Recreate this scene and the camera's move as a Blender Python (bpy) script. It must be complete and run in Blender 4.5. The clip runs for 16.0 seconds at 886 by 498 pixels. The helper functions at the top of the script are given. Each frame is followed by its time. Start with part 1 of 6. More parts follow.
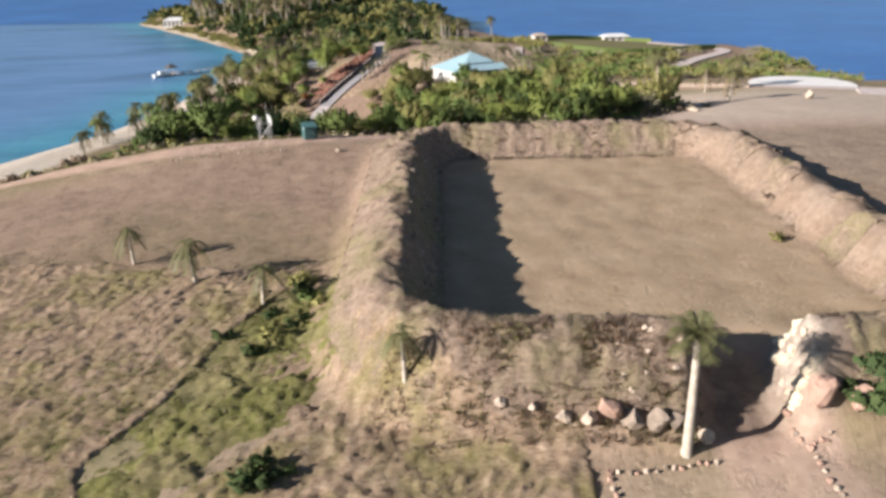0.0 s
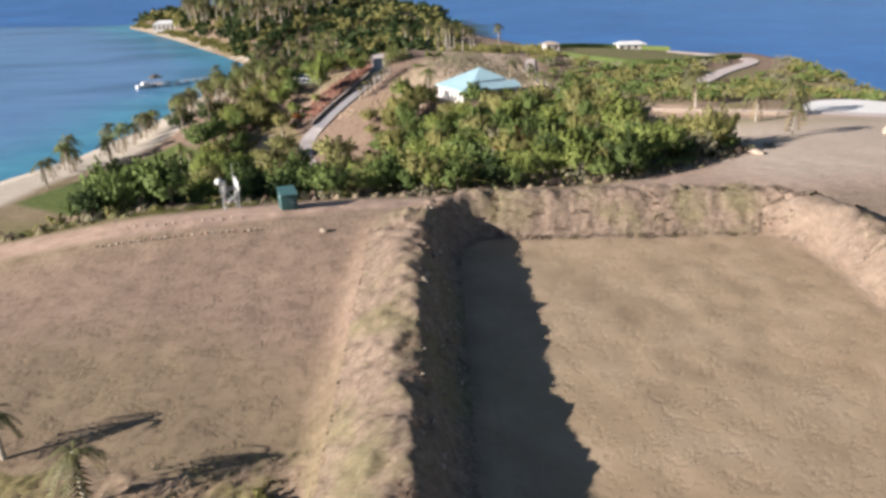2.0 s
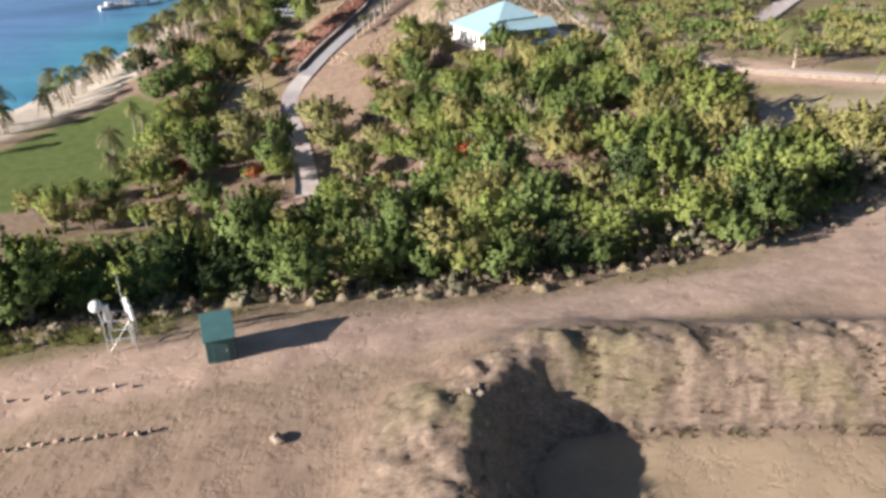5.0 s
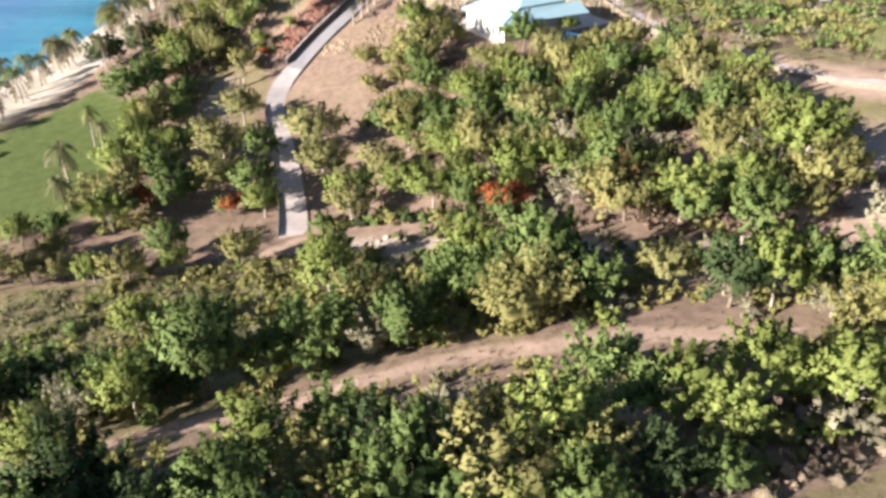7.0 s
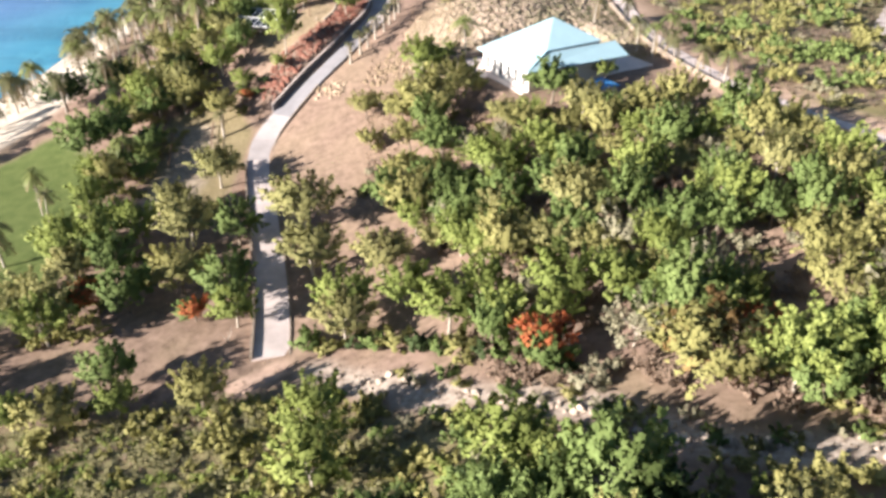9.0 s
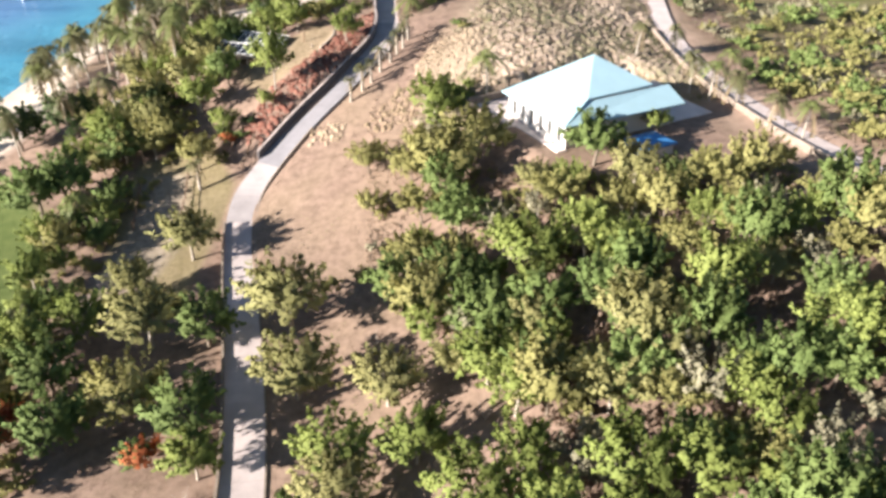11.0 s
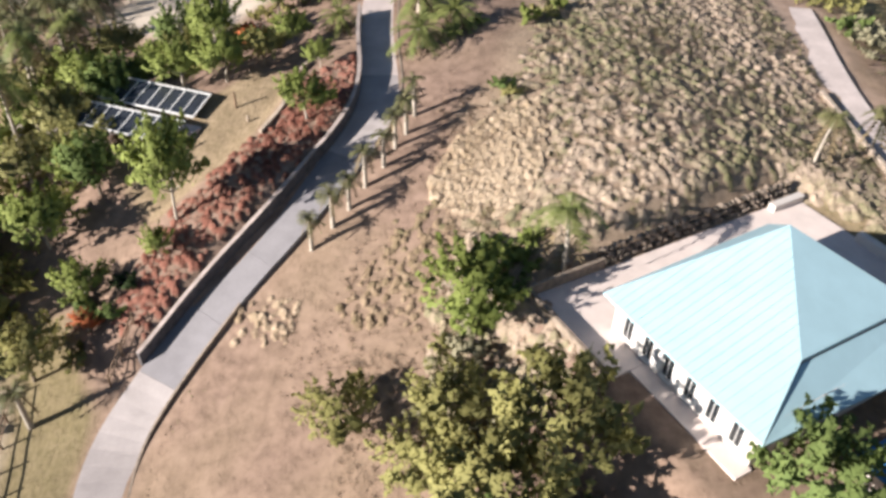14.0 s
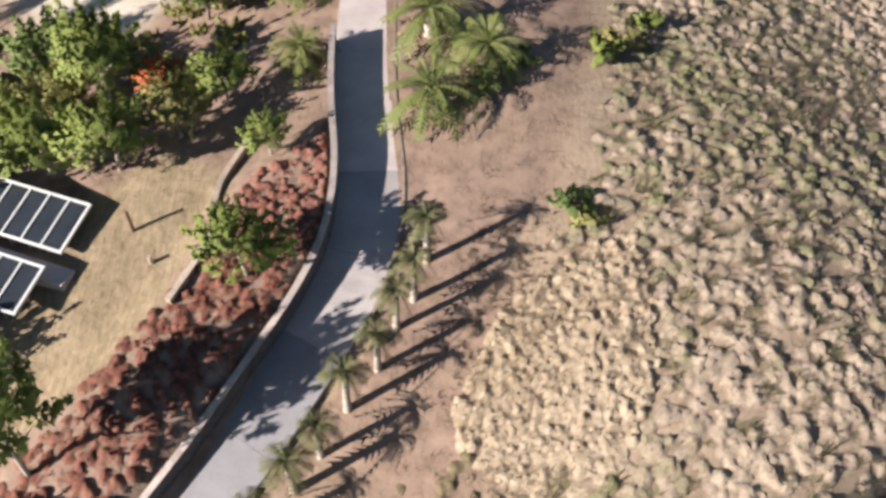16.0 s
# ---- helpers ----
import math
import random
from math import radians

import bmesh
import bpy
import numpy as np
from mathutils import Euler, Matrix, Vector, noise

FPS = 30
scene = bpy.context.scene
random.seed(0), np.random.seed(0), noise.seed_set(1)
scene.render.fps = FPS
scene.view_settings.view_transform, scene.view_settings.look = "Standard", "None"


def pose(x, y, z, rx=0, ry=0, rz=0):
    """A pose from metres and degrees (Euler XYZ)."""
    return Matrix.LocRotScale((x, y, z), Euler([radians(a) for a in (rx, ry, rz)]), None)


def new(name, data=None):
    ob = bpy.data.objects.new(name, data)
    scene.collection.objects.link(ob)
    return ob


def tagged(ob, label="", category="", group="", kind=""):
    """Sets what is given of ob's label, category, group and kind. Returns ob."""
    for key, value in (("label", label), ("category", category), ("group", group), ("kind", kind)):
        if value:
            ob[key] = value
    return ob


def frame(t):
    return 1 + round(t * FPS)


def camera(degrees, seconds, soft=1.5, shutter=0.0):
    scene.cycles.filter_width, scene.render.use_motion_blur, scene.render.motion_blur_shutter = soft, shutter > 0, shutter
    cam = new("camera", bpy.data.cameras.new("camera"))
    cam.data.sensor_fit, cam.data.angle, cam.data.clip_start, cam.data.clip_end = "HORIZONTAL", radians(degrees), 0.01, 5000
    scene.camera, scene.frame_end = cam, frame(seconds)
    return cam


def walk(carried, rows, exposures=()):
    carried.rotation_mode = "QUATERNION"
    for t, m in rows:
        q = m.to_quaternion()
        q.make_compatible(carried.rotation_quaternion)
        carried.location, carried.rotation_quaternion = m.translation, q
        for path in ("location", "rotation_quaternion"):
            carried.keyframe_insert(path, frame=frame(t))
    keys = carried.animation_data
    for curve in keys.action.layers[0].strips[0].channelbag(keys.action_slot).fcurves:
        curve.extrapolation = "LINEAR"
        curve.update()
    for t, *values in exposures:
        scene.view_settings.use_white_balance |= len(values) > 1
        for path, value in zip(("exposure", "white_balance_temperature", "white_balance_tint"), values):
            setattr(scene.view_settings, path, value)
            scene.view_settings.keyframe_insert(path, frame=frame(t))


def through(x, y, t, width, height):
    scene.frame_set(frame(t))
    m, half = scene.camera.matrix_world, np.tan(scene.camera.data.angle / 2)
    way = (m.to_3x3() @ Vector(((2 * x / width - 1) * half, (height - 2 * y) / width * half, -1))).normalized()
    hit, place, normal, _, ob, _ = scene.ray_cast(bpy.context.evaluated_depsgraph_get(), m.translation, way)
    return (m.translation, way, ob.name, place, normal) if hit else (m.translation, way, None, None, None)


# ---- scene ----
cam = camera(60.0, 16.0, soft=3.25)
# seconds, eye x y z in metres, yaw, pitch, lean to the right in degrees
ROWS = [
    (0, -1.61, -1.50, 45.75, -0.00, -20.99, 1.03),
    (0.5, -1.96, 4.15, 46.21, 0.01, -21.03, 1.06),
    (1, -2.32, 9.89, 46.64, -0.01, -21.09, 1.05),
    (1.5, -2.68, 15.62, 47.06, -0.01, -21.13, 1.07),
    (2, -3.04, 21.24, 47.44, -0.03, -21.16, 1.10),
    (2.5, -3.41, 26.97, 47.80, -0.03, -21.20, 1.09),
    (3, -3.80, 32.94, 48.15, -0.05, -21.21, 1.12),
    (3.5, -4.19, 38.92, 48.47, -0.04, -21.17, 1.22),
    (3.7, -4.35, 41.20, 48.59, -0.03, -21.12, 1.18),
    (5.8, -6.01, 65.76, 49.58, 0.39, -31.58, 1.06),
    (6, -6.16, 67.97, 49.65, 0.40, -31.54, 1.11),
    (6.5, -6.54, 73.47, 49.80, 0.43, -31.44, 1.10),
    (7, -6.93, 78.99, 49.93, 0.44, -31.43, 1.06),
    (7.5, -7.32, 84.57, 50.03, 0.43, -31.43, 1.03),
    (8, -7.72, 90.20, 50.11, 0.45, -31.48, 1.00),
    (8.5, -8.13, 95.84, 50.16, 0.43, -31.49, 0.91),
    (8.7, -8.29, 98.04, 50.18, 0.44, -31.46, 0.89),
    (10.8, -9.89, 119.71, 50.13, 0.87, -32.25, 0.83),
    (11, -10.05, 121.96, 50.10, 0.78, -32.17, 0.43),
    (11.5, -10.52, 128.10, 50.01, 0.64, -32.07, -0.17),
    (12, -11.28, 138.08, 49.80, 0.46, -33.20, -0.36),
    (12.5, -11.82, 145.08, 49.60, 0.35, -33.43, -0.86),
    (13, -12.27, 150.83, 49.42, 0.28, -33.31, -1.63),
    (13.5, -13.26, 163.39, 48.92, -0.05, -36.06, -1.58),
    (14, -14.17, 174.75, 48.36, -0.53, -39.06, -1.61),
    (14.5, -14.99, 184.91, 47.78, -1.11, -42.29, -1.81),
    (15, -15.77, 194.36, 47.17, -1.95, -45.93, -2.24),
    (15.5, -16.43, 202.34, 46.59, -3.00, -49.35, -3.03),
    (16, -16.75, 206.08, 46.31, -2.86, -49.11, -3.40),
]
walk(cam, [(t, pose(x, y, z) @ pose(0, 0, 0, 0, 0, yaw) @ pose(0, 0, 0, 90 + pitch) @ pose(0, 0, 0, 0, 0, -lean)) for t, x, y, z, yaw, pitch, lean in ROWS], [(0.0, 1.12), (3.7, 1.12), (6.0, 1.45), (7.0, 1.66), (8.7, 1.80), (11.0, 1.76), (12.5, 1.58), (13.5, 1.40), (15.0, 1.10), (16.0, 1.27)])

# ---- world, sun ----
SUN_FROM = Vector((-0.845, -0.40, 0.345)).normalized()
world = bpy.data.worlds.new("world")
scene.world = world
world.use_nodes = True
wn = world.node_tree.nodes
sky = wn.new("ShaderNodeTexSky")
sky.sky_type, sky.sun_disc = "NISHITA", False
sky.sun_elevation, sky.sun_rotation = math.asin(SUN_FROM.z), math.atan2(SUN_FROM.x, SUN_FROM.y)
sky.air_density, sky.dust_density = 0.85, 0.2
world.node_tree.links.new(sky.outputs[0], wn["Background"].inputs[0])
wn["Background"].inputs[1].default_value = 0.043
sun = new("sun", bpy.data.lights.new("sun", "SUN"))
sun.data.energy, sun.data.angle, sun.data.color = 5.0, radians(0.55), (1.0, 0.92, 0.85)
sun.matrix_world = Matrix.Translation((-60, -60, 120)) @ SUN_FROM.to_track_quat("Z", "Y").to_matrix().to_4x4()


# ---- materials ----
def nodes_of(name, rough=0.9, metal=0.0, spec=0.3):
    m = bpy.data.materials.new(name)
    m.use_nodes = True
    b = m.node_tree.nodes["Principled BSDF"]
    b.inputs["Roughness"].default_value, b.inputs["Metallic"].default_value = rough, metal
    b.inputs["Specular IOR Level"].default_value = spec
    return m, m.node_tree, b


def coords(nt):
    return nt.nodes.new("ShaderNodeNewGeometry").outputs["Position"]


def noise_of(nt, scale, detail=4.0, at=None, rough=0.6):
    n = nt.nodes.new("ShaderNodeTexNoise")
    n.inputs["Scale"].default_value, n.inputs["Detail"].default_value, n.inputs["Roughness"].default_value = scale, detail, rough
    nt.links.new(at if at else coords(nt), n.inputs["Vector"])
    return n.outputs["Fac"]


def ramp_of(nt, fac, stops):
    r = nt.nodes.new("ShaderNodeValToRGB")
    e = r.color_ramp.elements
    while len(e) < len(stops):
        e.new(0.5)
    for el, (p, c) in zip(e, stops):
        el.position, el.color = p, (*c, 1)
    nt.links.new(fac, r.inputs[0])
    return r.outputs[0]


def mix_of(nt, fac, a, b, kind="MIX"):
    n = nt.nodes.new("ShaderNodeMix")
    n.data_type, n.blend_type = "RGBA", kind
    for sock, v in ((n.inputs[0], fac), (n.inputs[6], a), (n.inputs[7], b)):
        if isinstance(v, (int, float)):
            sock.default_value = v
        elif isinstance(v, tuple):
            sock.default_value = (*v, 1)
        else:
            nt.links.new(v, sock)
    return n.outputs[2]


def math_of(nt, op, a, b=0.0):
    n = nt.nodes.new("ShaderNodeMath")
    n.operation, n.use_clamp = op, op in ("ADD", "MULTIPLY")
    for sock, v in ((n.inputs[0], a), (n.inputs[1], b)):
        if isinstance(v, (int, float)):
            sock.default_value = v
        else:
            nt.links.new(v, sock)
    return n.outputs[0]


def bump_of(nt, b, h, strength, dist):
    n = nt.nodes.new("ShaderNodeBump")
    n.inputs["Strength"].default_value, n.inputs["Distance"].default_value = strength, dist
    nt.links.new(h, n.inputs["Height"])
    nt.links.new(n.outputs[0], b.inputs["Normal"])


def plain(name, c, rough=0.85, vary=0.25, scale=1.5, bump=0.0, metal=0.0, spec=0.3, fine=14.0):
    """A surface of one colour with grain and blotches; c is its mean colour."""
    m, nt, b = nodes_of(name, rough, metal, spec)
    lo, hi = tuple(v * (1 - vary) for v in c), tuple(min(1, v * (1 + vary)) for v in c)
    big = ramp_of(nt, noise_of(nt, scale, 5), ((0.3, lo), (0.7, hi)))
    small = ramp_of(nt, noise_of(nt, scale * fine, 3), ((0.3, (1 - vary * 0.5,) * 3), (0.7, (1.0,) * 3)))
    nt.links.new(mix_of(nt, 1.0, big, small, "MULTIPLY"), b.inputs["Base Color"])
    if bump:
        bump_of(nt, b, noise_of(nt, scale * fine * 0.6, 4), bump, 0.05)
    return m


def leafy(name, lo, hi, through=0.25, rough=0.7):
    """Leaves: tint by plant and by clump, with light coming through."""
    m, nt, b = nodes_of(name, rough, 0, 0.15)
    info = nt.nodes.new("ShaderNodeObjectInfo").outputs["Random"]
    isle = nt.nodes.new("ShaderNodeNewGeometry").outputs["Random Per Island"]
    big = math_of(nt, "MULTIPLY", math_of(nt, "SUBTRACT", noise_of(nt, 0.35, 3), 0.25), 0.75)
    k = math_of(nt, "ADD", math_of(nt, "ADD", math_of(nt, "MULTIPLY", info, 0.35), math_of(nt, "MULTIPLY", isle, 0.28)), big)
    c = mix_of(nt, k, lo, hi)
    if through < 0.1:
        grain = noise_of(nt, 9.0, 5, None, 0.75)
        c = mix_of(nt, 1.0, c, ramp_of(nt, grain, ((0.3, (0.62, 0.60, 0.57)), (0.65, (1.12, 1.12, 1.12)))), "MULTIPLY")
        bump_of(nt, b, grain, 0.8, 0.12)
    nt.links.new(c, b.inputs["Base Color"])
    tr = nt.nodes.new("ShaderNodeBsdfTranslucent")
    nt.links.new(c, tr.inputs[0])
    mx = nt.nodes.new("ShaderNodeMixShader")
    mx.inputs[0].default_value = through
    nt.links.new(b.outputs[0], mx.inputs[1])
    nt.links.new(tr.outputs[0], mx.inputs[2])
    nt.links.new(mx.outputs[0], nt.nodes["Material Output"].inputs[0])
    return m


LEAF = {
    "fresh": leafy("leaf_fresh", (0.152, 0.195, 0.048), (0.305, 0.345, 0.106)),
    "yellow": leafy("leaf_yellow", (0.225, 0.225, 0.088), (0.36, 0.335, 0.145)),
    "olive": leafy("leaf_olive", (0.205, 0.200, 0.070), (0.365, 0.340, 0.135)),
    "deep": leafy("leaf_deep", (0.097, 0.146, 0.045), (0.208, 0.263, 0.088)),
    "dark": leafy("leaf_dark", (0.036, 0.060, 0.024), (0.095, 0.130, 0.048)),
    "palm_dark": leafy("leaf_palm_dark", (0.085, 0.09, 0.042), (0.17, 0.165, 0.075), 0.2, 0.5),
    "grey": leafy("leaf_grey", (0.235, 0.22, 0.145), (0.36, 0.335, 0.225)),
    "flame": leafy("leaf_flame", (0.38, 0.10, 0.045), (0.58, 0.22, 0.09)),
    "rust": leafy("leaf_rust", (0.20, 0.145, 0.058), (0.36, 0.215, 0.092)),
    "palm": leafy("leaf_palm", (0.11, 0.145, 0.05), (0.24, 0.25, 0.085), 0.25, 0.5),
    "palm_dry": leafy("leaf_palm_dry", (0.17, 0.13, 0.08), (0.29, 0.225, 0.13), 0.2),
    "red_bed": leafy("leaf_red_bed", (0.32, 0.125, 0.092), (0.51, 0.23, 0.17), 0.2),
    "straw": leafy("straw", (0.34, 0.26, 0.195), (0.47, 0.37, 0.285), 0.45, 0.9),
    "green_straw": leafy("green_straw", (0.25, 0.24, 0.125), (0.38, 0.355, 0.20), 0.4, 0.9),
    "brown_straw": leafy("brown_straw", (0.24, 0.175, 0.13), (0.36, 0.27, 0.205), 0.4, 0.9),
    "field_green": leafy("field_green", (0.125, 0.140, 0.040), (0.240, 0.235, 0.085), 0.4, 0.9),
    "grey_straw": leafy("grey_straw", (0.25, 0.225, 0.155), (0.37, 0.33, 0.245), 0.4, 0.9),
    "pale_straw": leafy("pale_straw", (0.41, 0.32, 0.24), (0.55, 0.445, 0.345), 0.45, 0.9),
}
BARK = plain("bark", (0.21, 0.17, 0.13), 0.9, 0.35, 3.0, 0.4)
PALE_BARK = plain("pale_bark", (0.42, 0.37, 0.31), 0.9, 0.25, 3.0, 0.4)
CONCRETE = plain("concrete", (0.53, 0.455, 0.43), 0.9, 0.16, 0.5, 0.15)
# Grey concrete, darkened further to take in the retaining wall's shade on the road.
GREY_SHADED_CONCRETE = plain("grey_shaded_concrete", (0.225, 0.215, 0.228), 0.9, 0.14, 0.4, 0.15)
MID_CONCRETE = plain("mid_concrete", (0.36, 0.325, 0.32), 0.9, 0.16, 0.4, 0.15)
WALL_STONE = plain("wall_stone", (0.28, 0.225, 0.18), 0.95, 0.35, 2.2, 0.6)
PALE_ROCK = plain("pale_rock", (0.44, 0.36, 0.29), 0.95, 0.3, 1.2, 0.6)
PINK_ROCK = plain("pink_rock", (0.38, 0.25, 0.195), 0.95, 0.3, 1.0, 0.6)
DARK_ROCK = plain("dark_rock", (0.10, 0.085, 0.07), 0.95, 0.4, 0.25, 0.6)
ROOF = plain("roof_aqua", (0.355, 0.52, 0.58), 0.4, 0.05, 0.6, 0.05)
ROOF_BLUE = plain("roof_blue", (0.06, 0.23, 0.50), 0.4, 0.10, 0.6)
WHITE_WALL = plain("white_wall", (0.62, 0.57, 0.53), 0.85, 0.06, 0.7, 0.05)
PINK_PAVING = plain("pink_paving", (0.70, 0.60, 0.555), 0.9, 0.1, 0.6, 0.1)
GLASS = plain("window_glass", (0.02, 0.024, 0.028), 0.08, 0.1, 1.0, 0, 0, 0.6)
FRAME_PAINT = plain("frame_paint", (0.70, 0.68, 0.66), 0.6, 0.05, 2.0)
SHED_GREEN = plain("shed_green", (0.045, 0.100, 0.102), 0.5, 0.15, 1.0)
STEEL = plain("galvanised_steel", (0.55, 0.56, 0.57), 0.4, 0.1, 3.0, 0, 0.6)
WHITE_PAINT = plain("white_paint", (0.68, 0.68, 0.67), 0.5, 0.06, 1.5)
PANEL_DARK = plain("panel_dark", (0.03, 0.035, 0.045), 0.25, 0.2, 0.8, 0, 0, 0.5)
TIMBER = plain("timber", (0.22, 0.15, 0.10), 0.85, 0.3, 2.0, 0.3)
TWIG = plain("dead_twig", (0.40, 0.34, 0.29), 0.9, 0.2, 2.0)


def link(name, verts, faces, material, parent=None, label="", shade=False):
    me = bpy.data.meshes.new(name)
    me.from_pydata([tuple(v) for v in verts], [], [tuple(f) for f in faces])
    me.materials.append(material)
    if shade:
        me.shade_smooth()
    ob = new(name, me)
    ob.parent = parent
    if label:
        ob["label"] = label
    return ob


def part(name, bm, material, parent=None, label="", shade=False):
    bmesh.ops.recalc_face_normals(bm, faces=bm.faces)
    me = bpy.data.meshes.new(name)
    bm.to_mesh(me)
    bm.free()
    me.materials.append(material)
    if shade:
        me.shade_smooth()
    ob = new(name, me)
    ob.parent = parent
    if label:
        ob["label"] = label
    return ob


def thing(name, m, label, category, group="", kind=""):
    ob = new(name)
    ob.matrix_world = m
    ob.empty_display_size = 0.3
    return tagged(ob, label, category, group, kind)


def box(bm, x0, x1, y0, y1, z0, z1, m=None, bevel=0.0):
    g = bmesh.ops.create_cube(bm, size=1.0)
    for v in g["verts"]:
        v.co = Vector((x0 + (v.co.x + 0.5) * (x1 - x0), y0 + (v.co.y + 0.5) * (y1 - y0), z0 + (v.co.z + 0.5) * (z1 - z0)))
    if bevel:
        es = list({e for v in g["verts"] for e in v.link_edges})
        r = bmesh.ops.bevel(bm, geom=es, offset=bevel, segments=1, affect="EDGES")
        g["verts"] = list({v for f in r["faces"] for v in f.verts} | {v for v in g["verts"] if v.is_valid})
    if m is not None:
        bmesh.ops.transform(bm, matrix=m, verts=[v for v in g["verts"] if v.is_valid])
    return bm


def tube(path, radii, sides=7):
    """Verts and faces of a tube along points, closed at its end."""
    vs, fs = [], []
    for i, (p, r) in enumerate(zip(path, radii)):
        p = Vector(p)
        d = (Vector(path[min(i + 1, len(path) - 1)]) - Vector(path[max(i - 1, 0)])).normalized()
        u = d.orthogonal().normalized()
        w = d.cross(u)
        for k in range(sides):
            a = 2 * math.pi * k / sides
            vs.append(p + (u * math.cos(a) + w * math.sin(a)) * r)
    for i in range(len(path) - 1):
        for k in range(sides):
            a, b = i * sides + k, i * sides + (k + 1) % sides
            fs.append((a, b, b + sides, a + sides))
    fs.append(tuple(range((len(path) - 1) * sides, len(path) * sides)))
    return vs, fs


def join(pieces):
    vs, fs = [], []
    for v, f in pieces:
        n = len(vs)
        vs += list(v)
        fs += [tuple(i + n for i in q) for q in f]
    return vs, fs


# ---- the land ----
# Height of the land at crossing lines of the plan, metres above the sea.
LAND_X = (-85, -55, -35, -20, 0, 20, 45, 100)
LAND_Y = (10, 45, 70, 92, 115, 145, 175, 205, 230, 255, 300, 380)
LAND_Z = (
    (14, 17, 18.5, 19, 19.3, 19.5, 19, 14),
    (17, 21, 22.6, 23, 23.2, 23.2, 22.5, 17),
    (15, 22.5, 24, 24.2, 24.2, 24, 23.5, 19.5),
    (8, 19.5, 24, 24.9, 24.8, 24.5, 24, 20.5),
    (3, 9, 13, 16, 19.3, 21.2, 22.8, 20.5),
    (2.2, 3.6, 5, 7, 12.2, 15.6, 19.5, 19.5),
    (1.6, 2.8, 3.9, 5, 11, 15.2, 18.3, 17),
    (1.0, 3.5, 5.2, 8.8, 14.2, 14.4, 15.4, 12.5),
    (1.0, 9, 15.0, 16.7, 18.5, 15.5, 14.4, 9),
    (1.6, 8, 15, 19.6, 19.4, 17.5, 14.5, 11),
    (0.8, 3, 6, 10, 13, 14, 14.5, 11.5),
    (0.8, 4, 7, 8, 8, 6, 3, 0),
)


def smooth(a, b, v):
    k = np.clip((v - a) / (b - a), 0, 1)
    return k * k * (3 - 2 * k)


def hermite(xs, zs, x):
    """Smooth curve through stations; zs has the stations first."""
    xs = np.asarray(xs, float)
    m = np.gradient(zs, xs, axis=0)
    i = np.clip(np.searchsorted(xs, x) - 1, 0, len(xs) - 2)
    h = xs[i + 1] - xs[i]
    t = np.clip((x - xs[i]) / h, 0, 1)
    n = np.arange(len(x))
    a, b, c, d = zs[i, n], zs[i + 1, n], m[i, n] * h, m[i + 1, n] * h
    return a + t * c + t * t * (3 * (b - a) - 2 * c - d) + t ** 3 * (2 * (a - b) + c + d)


def shore_left(y):
    return np.interp(y, (-60, 60, 150, 180, 215, 250, 300, 340, 390, 432, 502, 560, 600, 640, 690, 760), (-190, -140, -118, -109, -96, -91, -90, -85, -95, -119, -162, -200, -228, -236, -236, -200))


def shore_right(y):
    return np.interp(y, (-60, 120, 170, 200, 230, 280, 310, 335, 365, 410, 440, 480, 520, 560, 620, 700, 760), (260, 200, 162, 148, 141, 141, 138, 122, 90, 55, 38, 16, 18, 20, 5, -25, -120))


def box_distance(x, y, x0, x1, y0, y1, r):
    """Distance to a box with rounded corners, negative inside."""
    u, v = np.abs(x - (x0 + x1) / 2) - (x1 - x0) / 2 + r, np.abs(y - (y0 + y1) / 2) - (y1 - y0) / 2 + r
    return np.hypot(np.maximum(u, 0), np.maximum(v, 0)) + np.minimum(np.maximum(u, v), 0) - r


def height(x, y):
    x, y = np.asarray(x, float).ravel(), np.asarray(y, float).ravel()
    m = np.array([hermite(LAND_X, np.repeat(np.array(row, float)[:, None], len(x), 1), x) for row in LAND_Z])
    z = hermite(LAND_Y, m, y)
    # the far end of the island and its low hills
    z = z * (1 - smooth(380, 440, y)) + smooth(380, 440, y) * 5
    z = z + 15 * np.exp(-((x + 95) / 60) ** 2 - ((y - 560) / 80) ** 2) + 6 * np.exp(-((x + 20) / 35) ** 2 - ((y - 500) / 50) ** 2)
    # the levelled yard with its bank
    d = box_distance(x, y, -5.0, 31.0, 36.5, 88.5, 7.0)
    floor = 23.5 + 0 * x
    lift = 26.8 + 0 * x
    bank_in = lift - 3.3 * smooth(0.2, 3.3, -d)
    outside = z + (lift - z) * (1 - smooth(0.2, 6.0, d))
    z = np.where(d < 0, np.minimum(bank_in, lift) * 1.0, outside)
    # the way in through the near bank
    gap = np.exp(-((x - 14.3 - 0.24 * (y - 33)) / 2.75) ** 6) * smooth(30, 33, y) * (1 - smooth(40, 43, y))
    z = z + (np.interp(y, (30, 34, 42), (21.4, 21.8, 23.5)) - z) * gap
    # level ground for the house
    hb, ha = (x + 3.5) * 0.871 + (y - 208.6) * 0.491, (x + 3.5) * 0.491 - (y - 208.6) * 0.871
    h = box_distance(hb, ha, -2.8, 22.5, -5.2, 12.0, 1.0)
    z = z + (14.5 - z) * (1 - smooth(-0.3, 2.6, h))
    # the planted bed stands above the road behind its wall
    z = z + 1.1 * near_poly(x, y, BED, 3.0) * smooth(1.9, 2.3, to_line(x, y, PATH_LINE))
    # the coast
    s = np.minimum(x - shore_left(y), shore_right(y) - x)
    s = np.minimum(s, 735 - y)
    beach = np.where(s > 0, 0.10 * s + 0.012 * s * s, 0.15 * s)
    return np.minimum(z, np.maximum(beach, -4))


